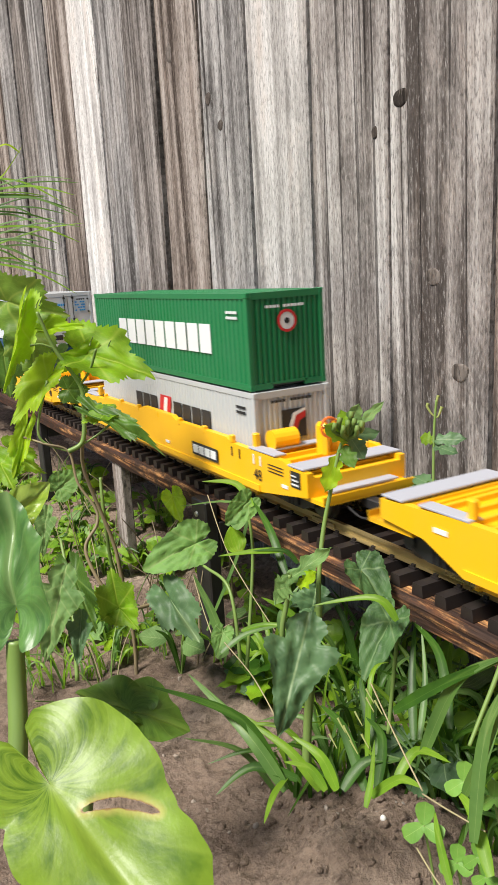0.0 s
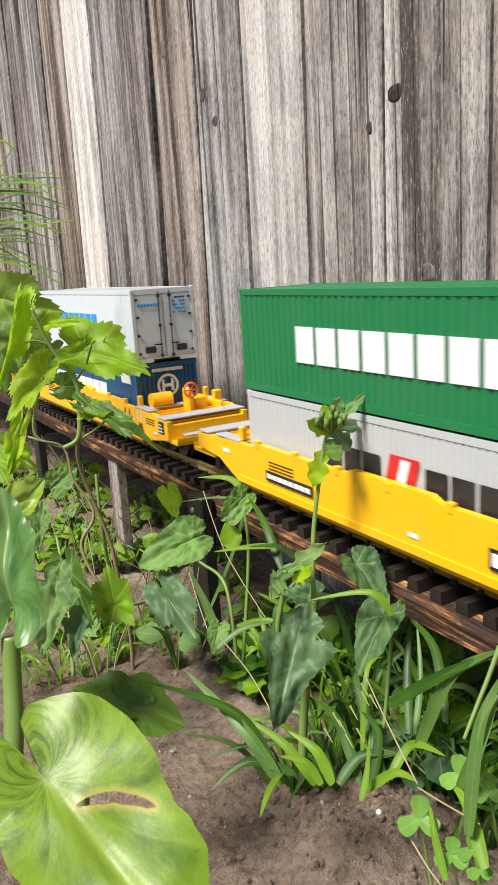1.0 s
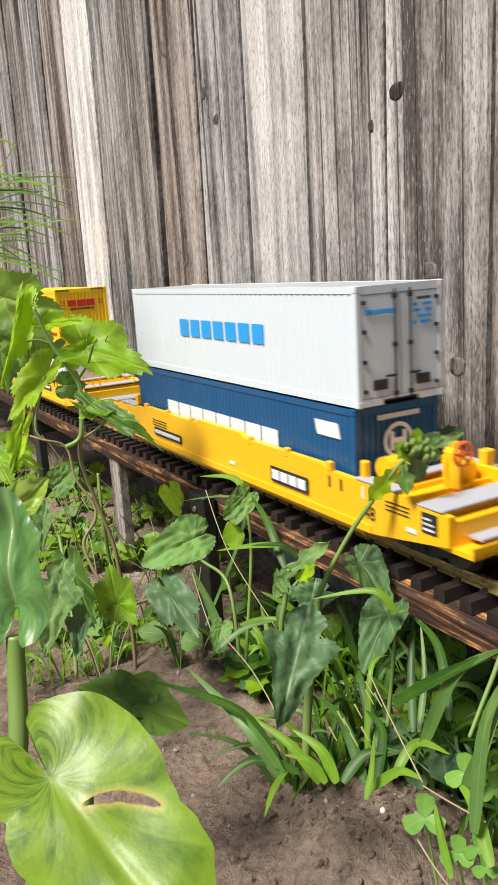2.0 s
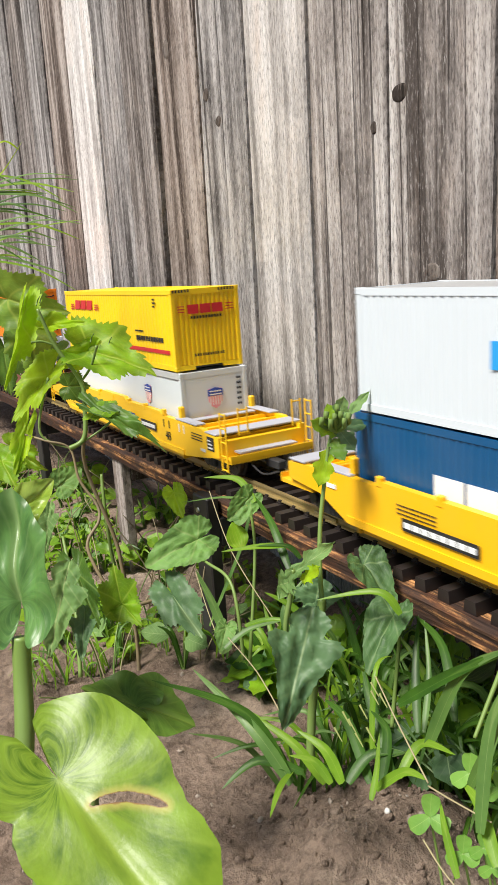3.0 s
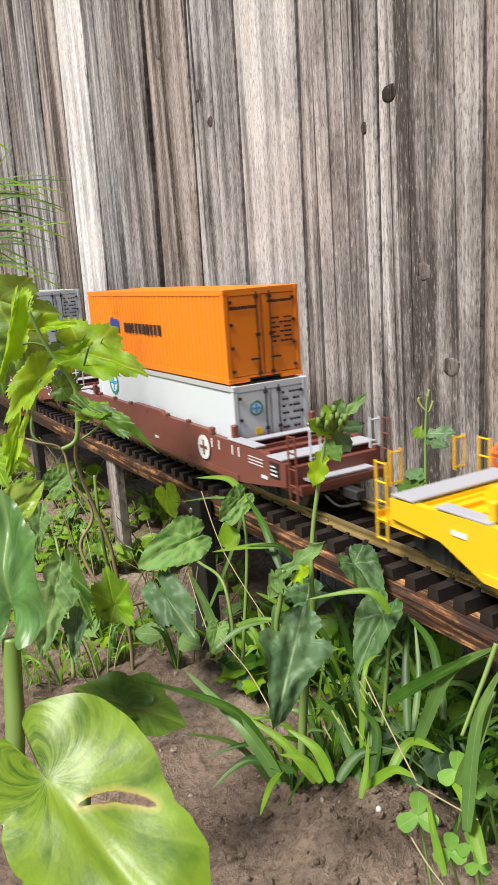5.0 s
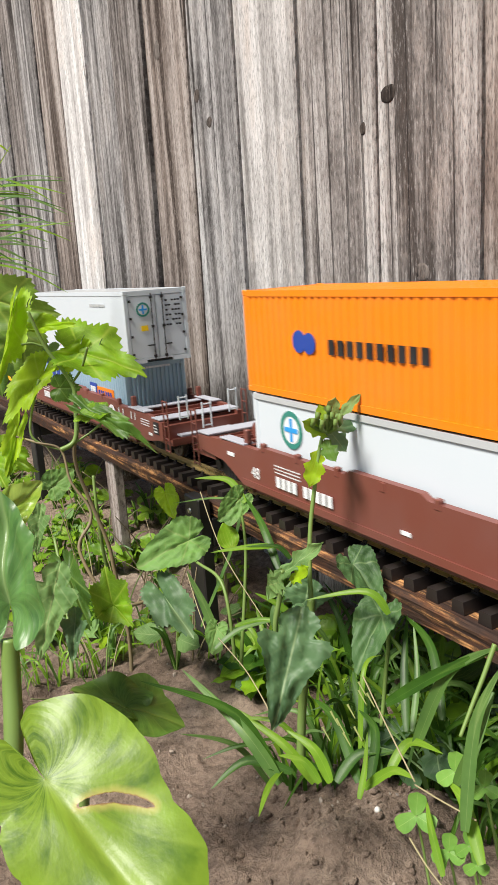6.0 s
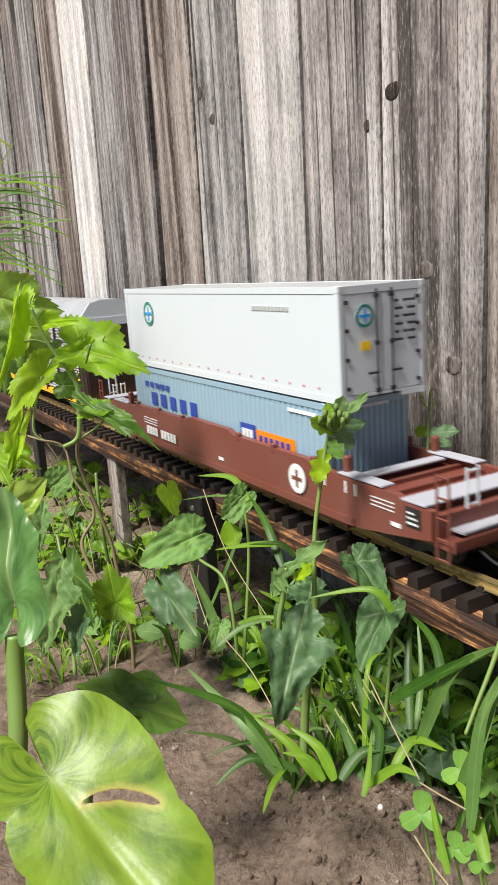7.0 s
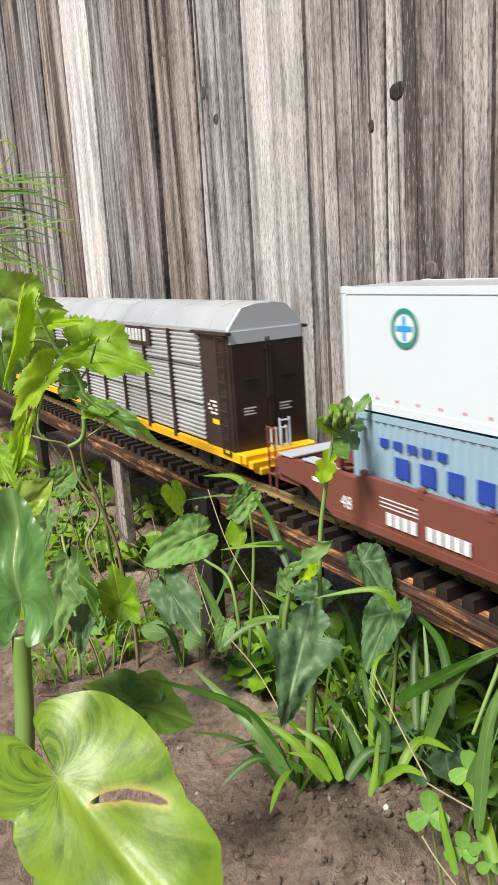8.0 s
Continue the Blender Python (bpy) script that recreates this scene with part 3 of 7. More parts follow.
def handwheel(car, x, y, z, mat):
    bm = bmesh.new()
    pts = [(x, y + 0.0085 * math.cos(a), z + 0.0085 * math.sin(a)) for a in (2 * math.pi * k / 18 for k in range(19))]
    tube(bm, pts, 0.0013, 6)
    for k in range(3):
        a = k * math.pi / 3
        rod(bm, (x, y - 0.008 * math.cos(a), z - 0.008 * math.sin(a)), (x, y + 0.008 * math.cos(a), z + 0.008 * math.sin(a)), 0.001, n=5)
    rod(bm, (x - 0.004, y, z), (x + 0.002, y, z), 0.0022, n=8)
    return part("brake_wheel", bm, mat, car, "orange brake handwheel")


def well_car(label, mat, L, fo=0.10, ro=0.09, rails=False, number="48", number_x=0.012, front_brake=True, rear_brake=False):
    """Double-stack well car; x = 0 at the container's front end, -L at its rear; z = 0 on the ties."""
    c = thing("well_car", label, "model wagon", "train cars")
    S = 0.0515
    lo, hi, mid = 0.0225, 0.0595, 0.0635
    pts = [(fo, 0.034), (fo - 0.045, 0.027), (0.025, lo), (-L - 0.01, lo), (-L - 0.045, 0.038), (-L - ro, 0.042), (-L - ro, 0.056), (-L - ro + 0.03, 0.0575), (-L - 0.02, hi),
           (-L + 0.02, hi), (-L + 0.03, mid), (-L * 0.62, mid), (-L * 0.60, mid + 0.004), (-L * 0.40, mid + 0.004), (-L * 0.38, mid), (-0.04, mid), (-0.03, hi), (fo - 0.035, hi - 0.001), (fo - 0.03, 0.0555), (fo, 0.0545)]
    for s in (-1, 1):
        bm = prism(bmesh.new(), pts, s * S, s * (S - 0.006))
        sill = part("side_sill", bm, mat, c)
        part("bottom_chord", boxes((-L - 0.008, 0.022, s * (S + 0.0012), s * (S - 0.002), lo, lo + 0.006)), mat, sill)
        for k in range(7):
            x = -L + 0.03 + (L - 0.06) * k / 6
            part("rib", boxes((x - 0.003, x + 0.003, s * (S - 0.004), s * (S + 0.0006), mid - 0.004, mid + 0.0035), bev=0.0006), mat, sill)
    part("well_floor", boxes((-L, 0, -S + 0.008, S - 0.008, 0.0145, 0.0192)), mat, c)
    for x0, x1 in ((0.0015, fo - 0.012), (-L - ro + 0.012, -L - 0.0015)):
        deck = part("deck", boxes((x0, x1, -S + 0.0062, S - 0.0062, 0.044, 0.0525)), mat, c)
        part("bulkhead", boxes((x0 if x0 > 0 else x1 - 0.003, x0 + 0.003 if x0 > 0 else x1, -S + 0.0062, S - 0.0062, 0.014, 0.044)), mat, deck)
        for x in np.linspace(x0 + 0.012, x1 - 0.012, 4):
            part("cross_rib", boxes((x - 0.0016, x + 0.0016, -S + 0.008, S - 0.008, 0.0525, 0.0562)), mat, deck)
    # grey walkways
    for x0, x1, y0, y1, z in ((0.003, fo - 0.05, -S, -S + 0.012, hi), (0.003, fo - 0.05, S - 0.012, S, hi), (0.012, 0.024, -S + 0.0122, S - 0.0122, hi - 0.002),
                              (fo - 0.03, fo - 0.006, -S, S, 0.0556), (-L - ro + 0.002, -L - ro + 0.024, -S, S, 0.058), (-L - 0.05, -L - 0.004, -S, -S + 0.012, hi),
                              (-L - 0.05, -L - 0.004, S - 0.012, S, hi)):
        part("walkway", boxes((x0, x1, y0, y1, z, z + 0.0018), bev=0.0004), M_GRIP, c, "grey non-slip walkway")
    # corner guides
    for x in (0.004, -L - 0.010):
        for y in (-S + 0.004, S - 0.010):
            part("corner_guide", boxes((x, x + 0.006, y, y + 0.006, 0.058, 0.0735), bev=0.001), mat, c)
    # end platforms with lip and coupler
    for e, s, z in ((fo, 1, 0.030), (-L - ro, -1, 0.034)):
        bm = boxes((min(e, e + s * 0.018), max(e, e + s * 0.018), -S + 0.003, S - 0.003, z, z + 0.0035), (min(e - s * 0.03, e), max(e - s * 0.03, e), -S + 0.003, S - 0.003, z, z + 0.02),
                   (e + s * 0.0175 - 0.0008, e + s * 0.0175 + 0.0008, -S + 0.003, S - 0.003, z + 0.003, z + 0.008))
        plat = part("end_platform", bm, mat, c)
        part("end_step", boxes((min(e, e + s * 0.012), max(e, e + s * 0.012), -0.034, 0.034, z + 0.0075, z + 0.0092)), M_GRIP, plat, "grey end step")
        bm = boxes((min(e + s * 0.01, e + s * 0.035), max(e + s * 0.01, e + s * 0.035), -0.005, 0.005, 0.020, 0.029), bev=0.001)
        part("coupler", bm, M_INK, c, "black coupler")
        for y in (-0.024, 0.024):
            tube(bm := bmesh.new(), spline([(e + s * 0.016, y, 0.026), (e + s * 0.03, y * 0.8, 0.018), (e + s * 0.045, y * 0.4, 0.022)], 5), 0.0009, 5)
            part("air_hose", bm, M_INK, c)
    if front_brake:
        bm = boxes((fo - 0.055, fo - 0.04, -0.006, 0.002, 0.0525, 0.084), bev=0.003)
        part("brake_stand", bm, mat, c)
        handwheel(c, fo - 0.037, -0.002, 0.081, M_RUSTY)
        bm = rod(bmesh.new(), (fo - 0.085, -0.034, 0.066), (fo - 0.085, -0.008, 0.066), 0.0095, n=16)
        part("brake_cylinder", bm, mat, c, smooth=False)
        part("valve_box", boxes((fo - 0.07, fo - 0.05, 0.008, 0.026, 0.0525, 0.070), bev=0.002), mat, c)
        part("pipe_rack", boxes((fo - 0.095, fo - 0.03, 0.032, 0.036, 0.0525, 0.064), (fo - 0.06, fo - 0.052, 0.036, 0.046, 0.060, 0.074), bev=0.001), mat, c)
    if rear_brake:
        e = -L - ro
        bm = boxes((e + 0.04, e + 0.052, 0.014, 0.022, 0.0525, 0.084), bev=0.003)
        part("brake_stand", bm, mat, c)
        handwheel(c, e + 0.037, 0.018, 0.081, M_RUSTY)
        part("brake_cylinder", rod(bmesh.new(), (e + 0.065, -0.02, 0.064), (e + 0.065, 0.004, 0.064), 0.0085, n=16), mat, c)
    if rails:
        for e, s in ((fo, 1), (-L - ro, -1)):
            for y in (-S + 0.001, S - 0.001):
                ladder(c, e + s * 0.004, y, 0.022, 0.081, mat, True, 0.011 * s, 5)
                ladder(c, e + s * 0.0165, y * 0.72, 0.058, 0.085, M_WHITE if mat is not M_YEL2 else mat, False, 0.010 if y < 0 else -0.010, 2, "handrail")
    # printed marks on both sides
    dk = M_PRINT if mat is M_BRN else M_INK
    for s in (-1, 1):
        y = S + 0.0002
        bm = boxes((fo - 0.025, fo - 0.010, s * y, s * (y + 0.0004), 0.039, 0.053))
        pl = part("data_plate", bm, M_INK, c, "black data plate")
        letters(pl, "data_line", fo - 0.023, fo - 0.012, 0.041, 0.0425, 5, M_PRINT, s, 0, y + 0.0005)
        letters(pl, "data_line", fo - 0.023, fo - 0.012, 0.0448, 0.0462, 4, M_PRINT, s, 0, y + 0.0005, fill=0.6)
        letters(pl, "data_line", fo - 0.023, fo - 0.015, 0.0485, 0.0497, 3, M_PRINT, s, 0, y + 0.0005, fill=0.7)
        for z in (0.0455, 0.0485, 0.0515):
            letters(c, "stencil_line", fo - 0.062, fo - 0.036, z - 0.0005, z + 0.0004, 9, dk, s, 0, y, fill=0.7)
            letters(c, "stencil_line", -L + 0.05, -L + 0.09, z - 0.0005, z + 0.0004, 11, dk, s, 0, y, fill=0.7)
        for x in (-0.03, -0.015, 0.012, 0.024):
            letters(c, "stencil_line", x, x + 0.006, 0.047, 0.056, 1, dk if x < 0 else M_PRINT, s, 0, y, fill=0.35)
        letters(c, "reflector", -L * 0.45, -L * 0.45 + 0.010, 0.034, 0.037, 1, M_PRINT, s, 0, y, fill=1)
        letters(c, "reflector", fo - 0.04, fo - 0.03, 0.035, 0.038, 1, M_PRINT, s, 0, y, fill=1)
        letters(c, "reflector", -L - 0.035, -L - 0.022, 0.046, 0.0495, 1, M_PRINT, s, 0, y, fill=1)
        t = bpy.data.curves.new("size_number", "FONT")
        t.body, t.size, t.extrude = number, 0.0145, 0.0002
        t.materials.append(dk)
        o = new("size_number", t)
        o.parent = c
        o.matrix_basis = pose((number_x if s < 0 else number_x + 0.018), s * (y + 0.0003), 0.033, 90, 0, 0 if s < 0 else 180)
    bogie(c, fo - 0.045)
    bogie(c, -L - ro + 0.045)
    return c


def white_plate(c, x0, x1, z0, z1, n=4, bold=True):
    """Black-edged white reporting plate with plain marks."""
    for s in (-1, 1):
        y = 0.0527
        p = part("reporting_plate", boxes((x0, x1, s * y, s * (y + 0.0004), z0, z1)), M_INK if bold else M_PRINT, c)
        letters(p, "reporting_mark", x0 + 0.003, x1 - 0.001, z0 + 0.0025, z1 - 0.0025, n, M_PRINT, s, 0.0, y + 0.0005, fill=0.85)


def emblem(c, x, z, r, end=None, fill=M_PRINT, rim=M_TEAL, bar=M_SKYB, y=0.0425):
    disc(c, "emblem_disc", x, z, r, fill, end=end, y=y)
    disc(c, "emblem_ring", x, z, r, rim, hole=r * 0.72, end=end, y=y, lift=0.0002)
    if end is None:
        bm = boxes((x - r * 0.6, x + r * 0.6, -y - 0.0009, -y - 0.0003, z - r * 0.12, z + r * 0.12), (x - r * 0.12, x + r * 0.12, -y - 0.0009, -y - 0.0003, z - r * 0.6, z + r * 0.6))
    else:
        bm = boxes((end + 0.0003, end + 0.0009, x - r * 0.6, x + r * 0.6, z - r * 0.12, z + r * 0.12), (end + 0.0003, end + 0.0009, x - r * 0.12, x + r * 0.12, z - r * 0.6, z + r * 0.6))
    part("emblem_cross", bm, bar, c)


LOWZ, UPZ = 0.0195, 0.1100


def add_train():
    # a wagon ahead, of which the rear end shows first
    car0 = well_car("yellow double-stack well wagon running empty", M_YEL, 0.42)
    MOVING.append((car0, 0.083))
    # wagon with the green and the grey container
    a = well_car("yellow double-stack well wagon with black plate", M_YEL, 0.42)
    white_plate(a, -0.116, -0.058, 0.034, 0.0475)
    white_plate(a, -0.374, -0.302, 0.0345, 0.0435, 8)
    g = container("container", "green corrugated container with white block lettering", M_GREEN, 0.42, ribs=46)
    letters(g, "side_lettering", -0.330, -0.071, 0.0305, 0.0595, 9, M_PRINT, fill=0.86, y=0.0418)
    for i in range(2):
        letters(g, "stencil_line", -0.040, -0.018, 0.0705 - i * 0.005, 0.073 - i * 0.005, 5, M_PRINT, y=0.0418)
    end_letters(g, "number_bar", -0.022, 0.020, 0.0745, 0.077, 11, M_PRINT, 0.0002, gaps=(4,))
    disc(g, "emblem_ring", 0.0, 0.062, 0.0105, M_RED, hole=0.008, end=0.0003, lift=0.0003)
    disc(g, "emblem_disc", 0.0, 0.062, 0.0085, M_PRINT, end=0.0002)
    disc(g, "emblem_star", 0.0, 0.062, 0.0028, M_INK, end=0.0006, n=8)
    gl = container("container", "light grey corrugated container with black block lettering", M_GREY, 0.42, ribs=60, depth=0.0008)
    letters(gl, "side_lettering", -0.297, -0.228, 0.042, 0.0615, 3, M_INK, fill=0.85, y=0.0418)
    letters(gl, "side_lettering", -0.184, -0.088, 0.042, 0.061, 4, M_INK, fill=0.85, y=0.0418)
    letters(gl, "logo_panel", -0.226, -0.188, 0.042, 0.065, 1, M_RED, slant=0.006, fill=0.8, y=0.0418)
    letters(gl, "logo_panel", -0.214, -0.198, 0.044, 0.063, 1, M_PRINT, slant=0.006, fill=0.6, y=0.0421)
    for i in range(2):
        letters(gl, "stencil_line", -0.035, -0.016, 0.0725 - i * 0.005, 0.075 - i * 0.005, 4, M_INK, y=0.0418)
    end_letters(gl, "number_bar", -0.024, 0.022, 0.078, 0.0805, 11, M_INK, 0.0002, gaps=(4,))
    end_letters(gl, "logo_panel", -0.013, 0.014, 0.042, 0.070, 1, M_INK, 0.0002, fill=1)
    bm = prism(bmesh.new(), [(-0.012, 0.044), (-0.004, 0.047), (0.002, 0.063), (0.013, 0.067), (0.013, 0.061), (0.006, 0.058), (0.0, 0.043)], 0.0008, 0.0012, "x")
    part("logo_band", bm, M_RED, gl)
    bm = prism(bmesh.new(), [(-0.012, 0.049), (-0.007, 0.051), (-0.001, 0.066), (0.010, 0.0695), (0.013, 0.0695), (0.013, 0.0675), (0.002, 0.0635), (-0.004, 0.0475), (-0.012, 0.0445)], 0.0013, 0.0016, "x")
    part("logo_band", bm, M_PRINT, gl)
    MOVING.extend([(a, -0.62), (g, -0.622, UPZ), (gl, -0.618, LOWZ)])
    # wagon with the white reefer-like and the blue container
    b = well_car("yellow double-stack well wagon with orange brake wheel", M_YEL, 0.43)
    white_plate(b, -0.116, -0.058, 0.034, 0.0475)
    white_plate(b, -0.374, -0.302, 0.0345, 0.0435, 8)
    w = container("container", "white ribbed container with sky-blue block lettering and black door rods", M_WHITE, 0.43, ribs=50, depth=0.0006, end="doors", top=M_ALU)
    letters(w, "side_lettering", -0.302, -0.126, 0.041, 0.058, 7, M_SKYB, fill=0.8, y=0.0418)
    end_letters(w, "side_lettering", -0.034, -0.004, 0.068, 0.0715, 7, M_SKYB, 0.0002)
    for i in range(5):
        end_letters(w, "number_bar", 0.012, 0.03, 0.076 - i * 0.0045, 0.0782 - i * 0.0045, 5 - i % 2, M_SKYB if i else M_INK, 0.0002, gaps=(i % 3,))
    for y in (-0.028, 0.014):
        part("vent", boxes((0.0, 0.0012, y, y + 0.014, 0.012, 0.020), bev=0.0006), M_INK, w, "black door vent")
    bl = container("container", "deep blue corrugated container with white block lettering and ring emblem", M_BLUE, 0.43, ribs=60, depth=0.0008)
    letters(bl, "side_lettering", -0.345, -0.108, 0.036, 0.057, 8, M_PRINT, fill=0.92, y=0.0418)
    letters(bl, "label_patch", -0.049, -0.018, 0.064, 0.076, 1, M_PRINT, fill=1, slant=-0.003, y=0.0418)
    end_letters(bl, "number_bar", -0.020, 0.022, 0.078, 0.082, 11, M_PRINT, 0.0002, fill=0.85)
    disc(bl, "emblem_ring", 0.0, 0.060, 0.0145, M_PRINT, hole=0.0112, end=0.0003)
    part("emblem_mark", boxes((0.0003, 0.0009, -0.008, -0.0045, 0.0525, 0.0675), (0.0003, 0.0009, 0.0045, 0.008, 0.0525, 0.0675), (0.0003, 0.0009, -0.0045, 0.0045, 0.058, 0.062)), M_PRINT, bl)
    MOVING.extend([(b, -1.308), (w, -1.31, UPZ), (bl, -1.316, LOWZ)])
    # wagon with the bright yellow and the plain white container
    d = well_car("lemon-yellow double-stack well wagon with end ladders", M_YEL2, 0.386, 0.105, 0.095, True, number_x=-0.026, rear_brake=True, front_brake=False)
    white_plate(d, -0.096, -0.051, 0.0385, 0.0475, 6)
    for s in (-1, 1):
        t = bpy.data.curves.new("side_word", "FONT")
        t.body, t.size, t.extrude, t.space_character = "INTERMODAL", 0.0128, 0.0002, 1.0
        t.materials.append(M_INK)
        o = new("side_word", t)
        o.parent = d
        o.matrix_basis = pose(-0.265 if s < 0 else -0.189, s * 0.0531, 0.0375, 90, 0, 0 if s < 0 else 180)
        letters(d, "side_lettering", -0.348, -0.270, 0.0378, 0.0465, 13, M_INK, s, 0, 0.0527, gaps=(5,), fill=0.7)
    bm = prism(bmesh.new(), [(-0.131, 0.049), (-0.115, 0.049), (-0.115, 0.040), (-0.119, 0.034), (-0.123, 0.032), (-0.127, 0.034), (-0.131, 0.040)], -0.0527, -0.0531)
    part("shield_emblem", bm, M_PINK, d)
    part("shield_band", boxes((-0.132, -0.114, -0.0535, -0.0532, 0.0445, 0.051)), M_NAVY, d)
    y = container("container", "bright yellow corrugated container with red lettering and stripe", M_BRIGHT, 0.386, ribs=42, depth=0.0007)
    letters(y, "side_lettering", -0.342, -0.264, 0.064, 0.0765, 3, M_RED, slant=0.006, fill=0.85, y=0.0418)
    letters(y, "red_stripe", -0.366, -0.014, 0.0185, 0.0228, 1, M_RED, fill=1, y=0.0418)
    for z in (0.064, 0.067, 0.070):
        letters(y, "speed_line", -0.360, -0.346, z, z + 0.0012, 1, M_RED, fill=1, y=0.0418)
        letters(y, "speed_line", -0.256, -0.240, z, z + 0.0012, 1, M_RED, fill=1, y=0.0418)
        end_letters(y, "speed_line", -0.035, -0.027, z, z + 0.001, 1, M_RED, 0.0002, fill=1)
        end_letters(y, "speed_line", 0.024, 0.034, z, z + 0.001, 1, M_RED, 0.0002, fill=1)
    letters(y, "small_lettering", -0.110, -0.027, 0.031, 0.0365, 11, M_INK, fill=0.65, y=0.0418)
    letters(y, "small_lettering", -0.112, -0.086, 0.041, 0.043, 6, M_INK, fill=0.65, y=0.0418)
    for i in range(3):
        letters(y, "stencil_line", -0.052, -0.046 + 0.003 * (i % 2), 0.078 - i * 0.004, 0.080 - i * 0.004, 3, M_INK, y=0.0418)
    end_letters(y, "side_lettering", -0.023, 0.022, 0.062, 0.072, 3, M_RED, 0.0002, fill=0.9)
    end_letters(y, "number_bar", -0.020, 0.020, 0.0565, 0.0595, 11, M_INK, 0.0002, fill=0.6)
    end_letters(y, "small_lettering", -0.018, 0.020, 0.015, 0.018, 12, M_INK, 0.0002, fill=0.6)
    for y0 in (-0.040, 0.016):
        end_letters(y, "hazard_mark", y0, y0 + 0.022, 0.0855, 0.0885, 6, M_INK, 0.0002, fill=0.55)
    u = container("container", "plain white smooth-sided container with small shield emblem", M_WHITE, 0.386, ribs=0, end="plain", top=M_ALU)
    part("top_band", boxes((-0.384, -0.002, -0.0427, -0.0421, 0.0825, 0.0895)), M_GREY, u)
    for x, e in ((-0.095, None), (0.0, 0.0002)):
        pts = [(x - 0.0085, 0.068), (x + 0.0085, 0.068), (x + 0.0085, 0.054), (x + 0.005, 0.048), (x, 0.0455), (x - 0.005, 0.048), (x - 0.0085, 0.054)]
        top = [(x - 0.0095, 0.060), (x + 0.0095, 0.060), (x + 0.0095, 0.067), (x, 0.0695), (x - 0.0095, 0.067)]
        if e is None:
            part("shield_emblem", prism(bmesh.new(), pts, -0.0416, -0.0422), M_PINK, u)
            part("shield_band", prism(bmesh.new(), top, -0.0423, -0.0427), M_NAVY, u)
            for k in range(5):
                part("shield_stripe", boxes((x - 0.0066 + k * 0.0033 - 0.0005, x - 0.0066 + k * 0.0033 + 0.0005, -0.0425, -0.0421, 0.0495, 0.0598)), M_PRINT, u, "white stripe")
            for z in (0.0617, 0.0652):
                part("shield_stripe", boxes((x - 0.0075, x + 0.0075, -0.0430, -0.0426, z - 0.0006, z + 0.0006)), M_PRINT, u, "white stripe")
        else:
            part("shield_emblem", prism(bmesh.new(), pts, -0.0006, 0.0002, "x"), M_PINK, u)
            part("shield_band", prism(bmesh.new(), top, 0.0003, 0.0008, "x"), M_NAVY, u)
            for k in range(5):
                part("shield_stripe", boxes((0.0001, 0.0005, x - 0.0066 + k * 0.0033 - 0.0005, x - 0.0066 + k * 0.0033 + 0.0005, 0.0495, 0.0598)), M_PRINT, u, "white stripe")
            for z in (0.0617, 0.0652):
                part("shield_stripe", boxes((0.0007, 0.0011, x - 0.0075, x + 0.0075, z - 0.0006, z + 0.0006)), M_PRINT, u, "white stripe")
    end_letters(u, "stencil_line", -0.016, -0.006, 0.036, 0.0385, 3, M_RED, 0.0)
    for i in range(6):
        end_letters(u, "number_bar", 0.028, 0.034, 0.076 - i * 0.006, 0.0785 - i * 0.006, 2, M_INK, 0.0)
    letters(u, "stencil_line", -0.215, -0.205, 0.076, 0.0785, 2, M_INK, y=0.0414)
    MOVING.extend([(d, -2.062), (y, -2.065, UPZ), (u, -2.058, LOWZ)])
    # brown wagon with the orange and the white container
    h = well_car("oxide-brown double-stack well wagon with white handrails", M_BRN, 0.386, 0.105, 0.098, True, number_x=-0.377, rear_brake=True, front_brake=False)
    for s in (-1, 1):
        letters(h, "reporting_mark", -0.333, -0.250, 0.033, 0.0425, 10, M_PRINT, s, 0, 0.0527, gaps=(4,), fill=0.75)
    emblem(h, -0.046, 0.0445, 0.0125, rim=M_PRINT, bar=M_BRN, y=0.0527)
    o = container("container", "orange corrugated container with dark blue emblem and black door rods", M_ORANGE, 0.386, ribs=40, end="doors")
    letters(o, "side_lettering", -0.260, -0.147, 0.0405, 0.052, 10, M_INK, fill=0.66, y=0.0418)
    disc(o, "emblem_disc", -0.300, 0.0485, 0.009, M_NAVY, y=0.0418)
    disc(o, "emblem_disc", -0.286, 0.0475, 0.0085, M_NAVY, y=0.0418)
    end_letters(o, "small_lettering", -0.036, -0.006, 0.070, 0.073, 9, M_INK, 0.0002)
    end_letters(o, "number_bar", 0.006, 0.034, 0.074, 0.0765, 9, M_INK, 0.0002)
    for i in range(6):
        end_letters(o, "stencil_line", 0.010, 0.033, 0.058 - i * 0.0045, 0.0597 - i * 0.0045, 5, M_INK, 0.0002, gaps=(2 - i % 2,))
    v = container("container", "white smooth reefer container with teal ring emblem", M_WHITE, 0.386, ribs=0, end="doors", top=M_ALU)
    part("top_band", boxes((-0.384, -0.002, -0.0427, -0.0421, 0.0845, 0.0895)), M_GREY, v)
    emblem(v, -0.326, 0.0635, 0.0165, y=0.0415)
    emblem(v, -0.018, 0.066, 0.0075, end=0.0002)
    part("warning_label", boxes((0.0, 0.0006, -0.020, -0.012, 0.040, 0.046)), M_BRIGHT, v, "yellow warning label")
    for i in range(6):
        end_letters(v, "stencil_line", 0.012, 0.033, 0.076 - i * 0.007, 0.078 - i * 0.007, 5, M_INK, 0.0002, gaps=(1 + i % 2,))
    MOVING.extend([(h, -2.782), (o, -2.785, UPZ), (v, -2.778, LOWZ)])
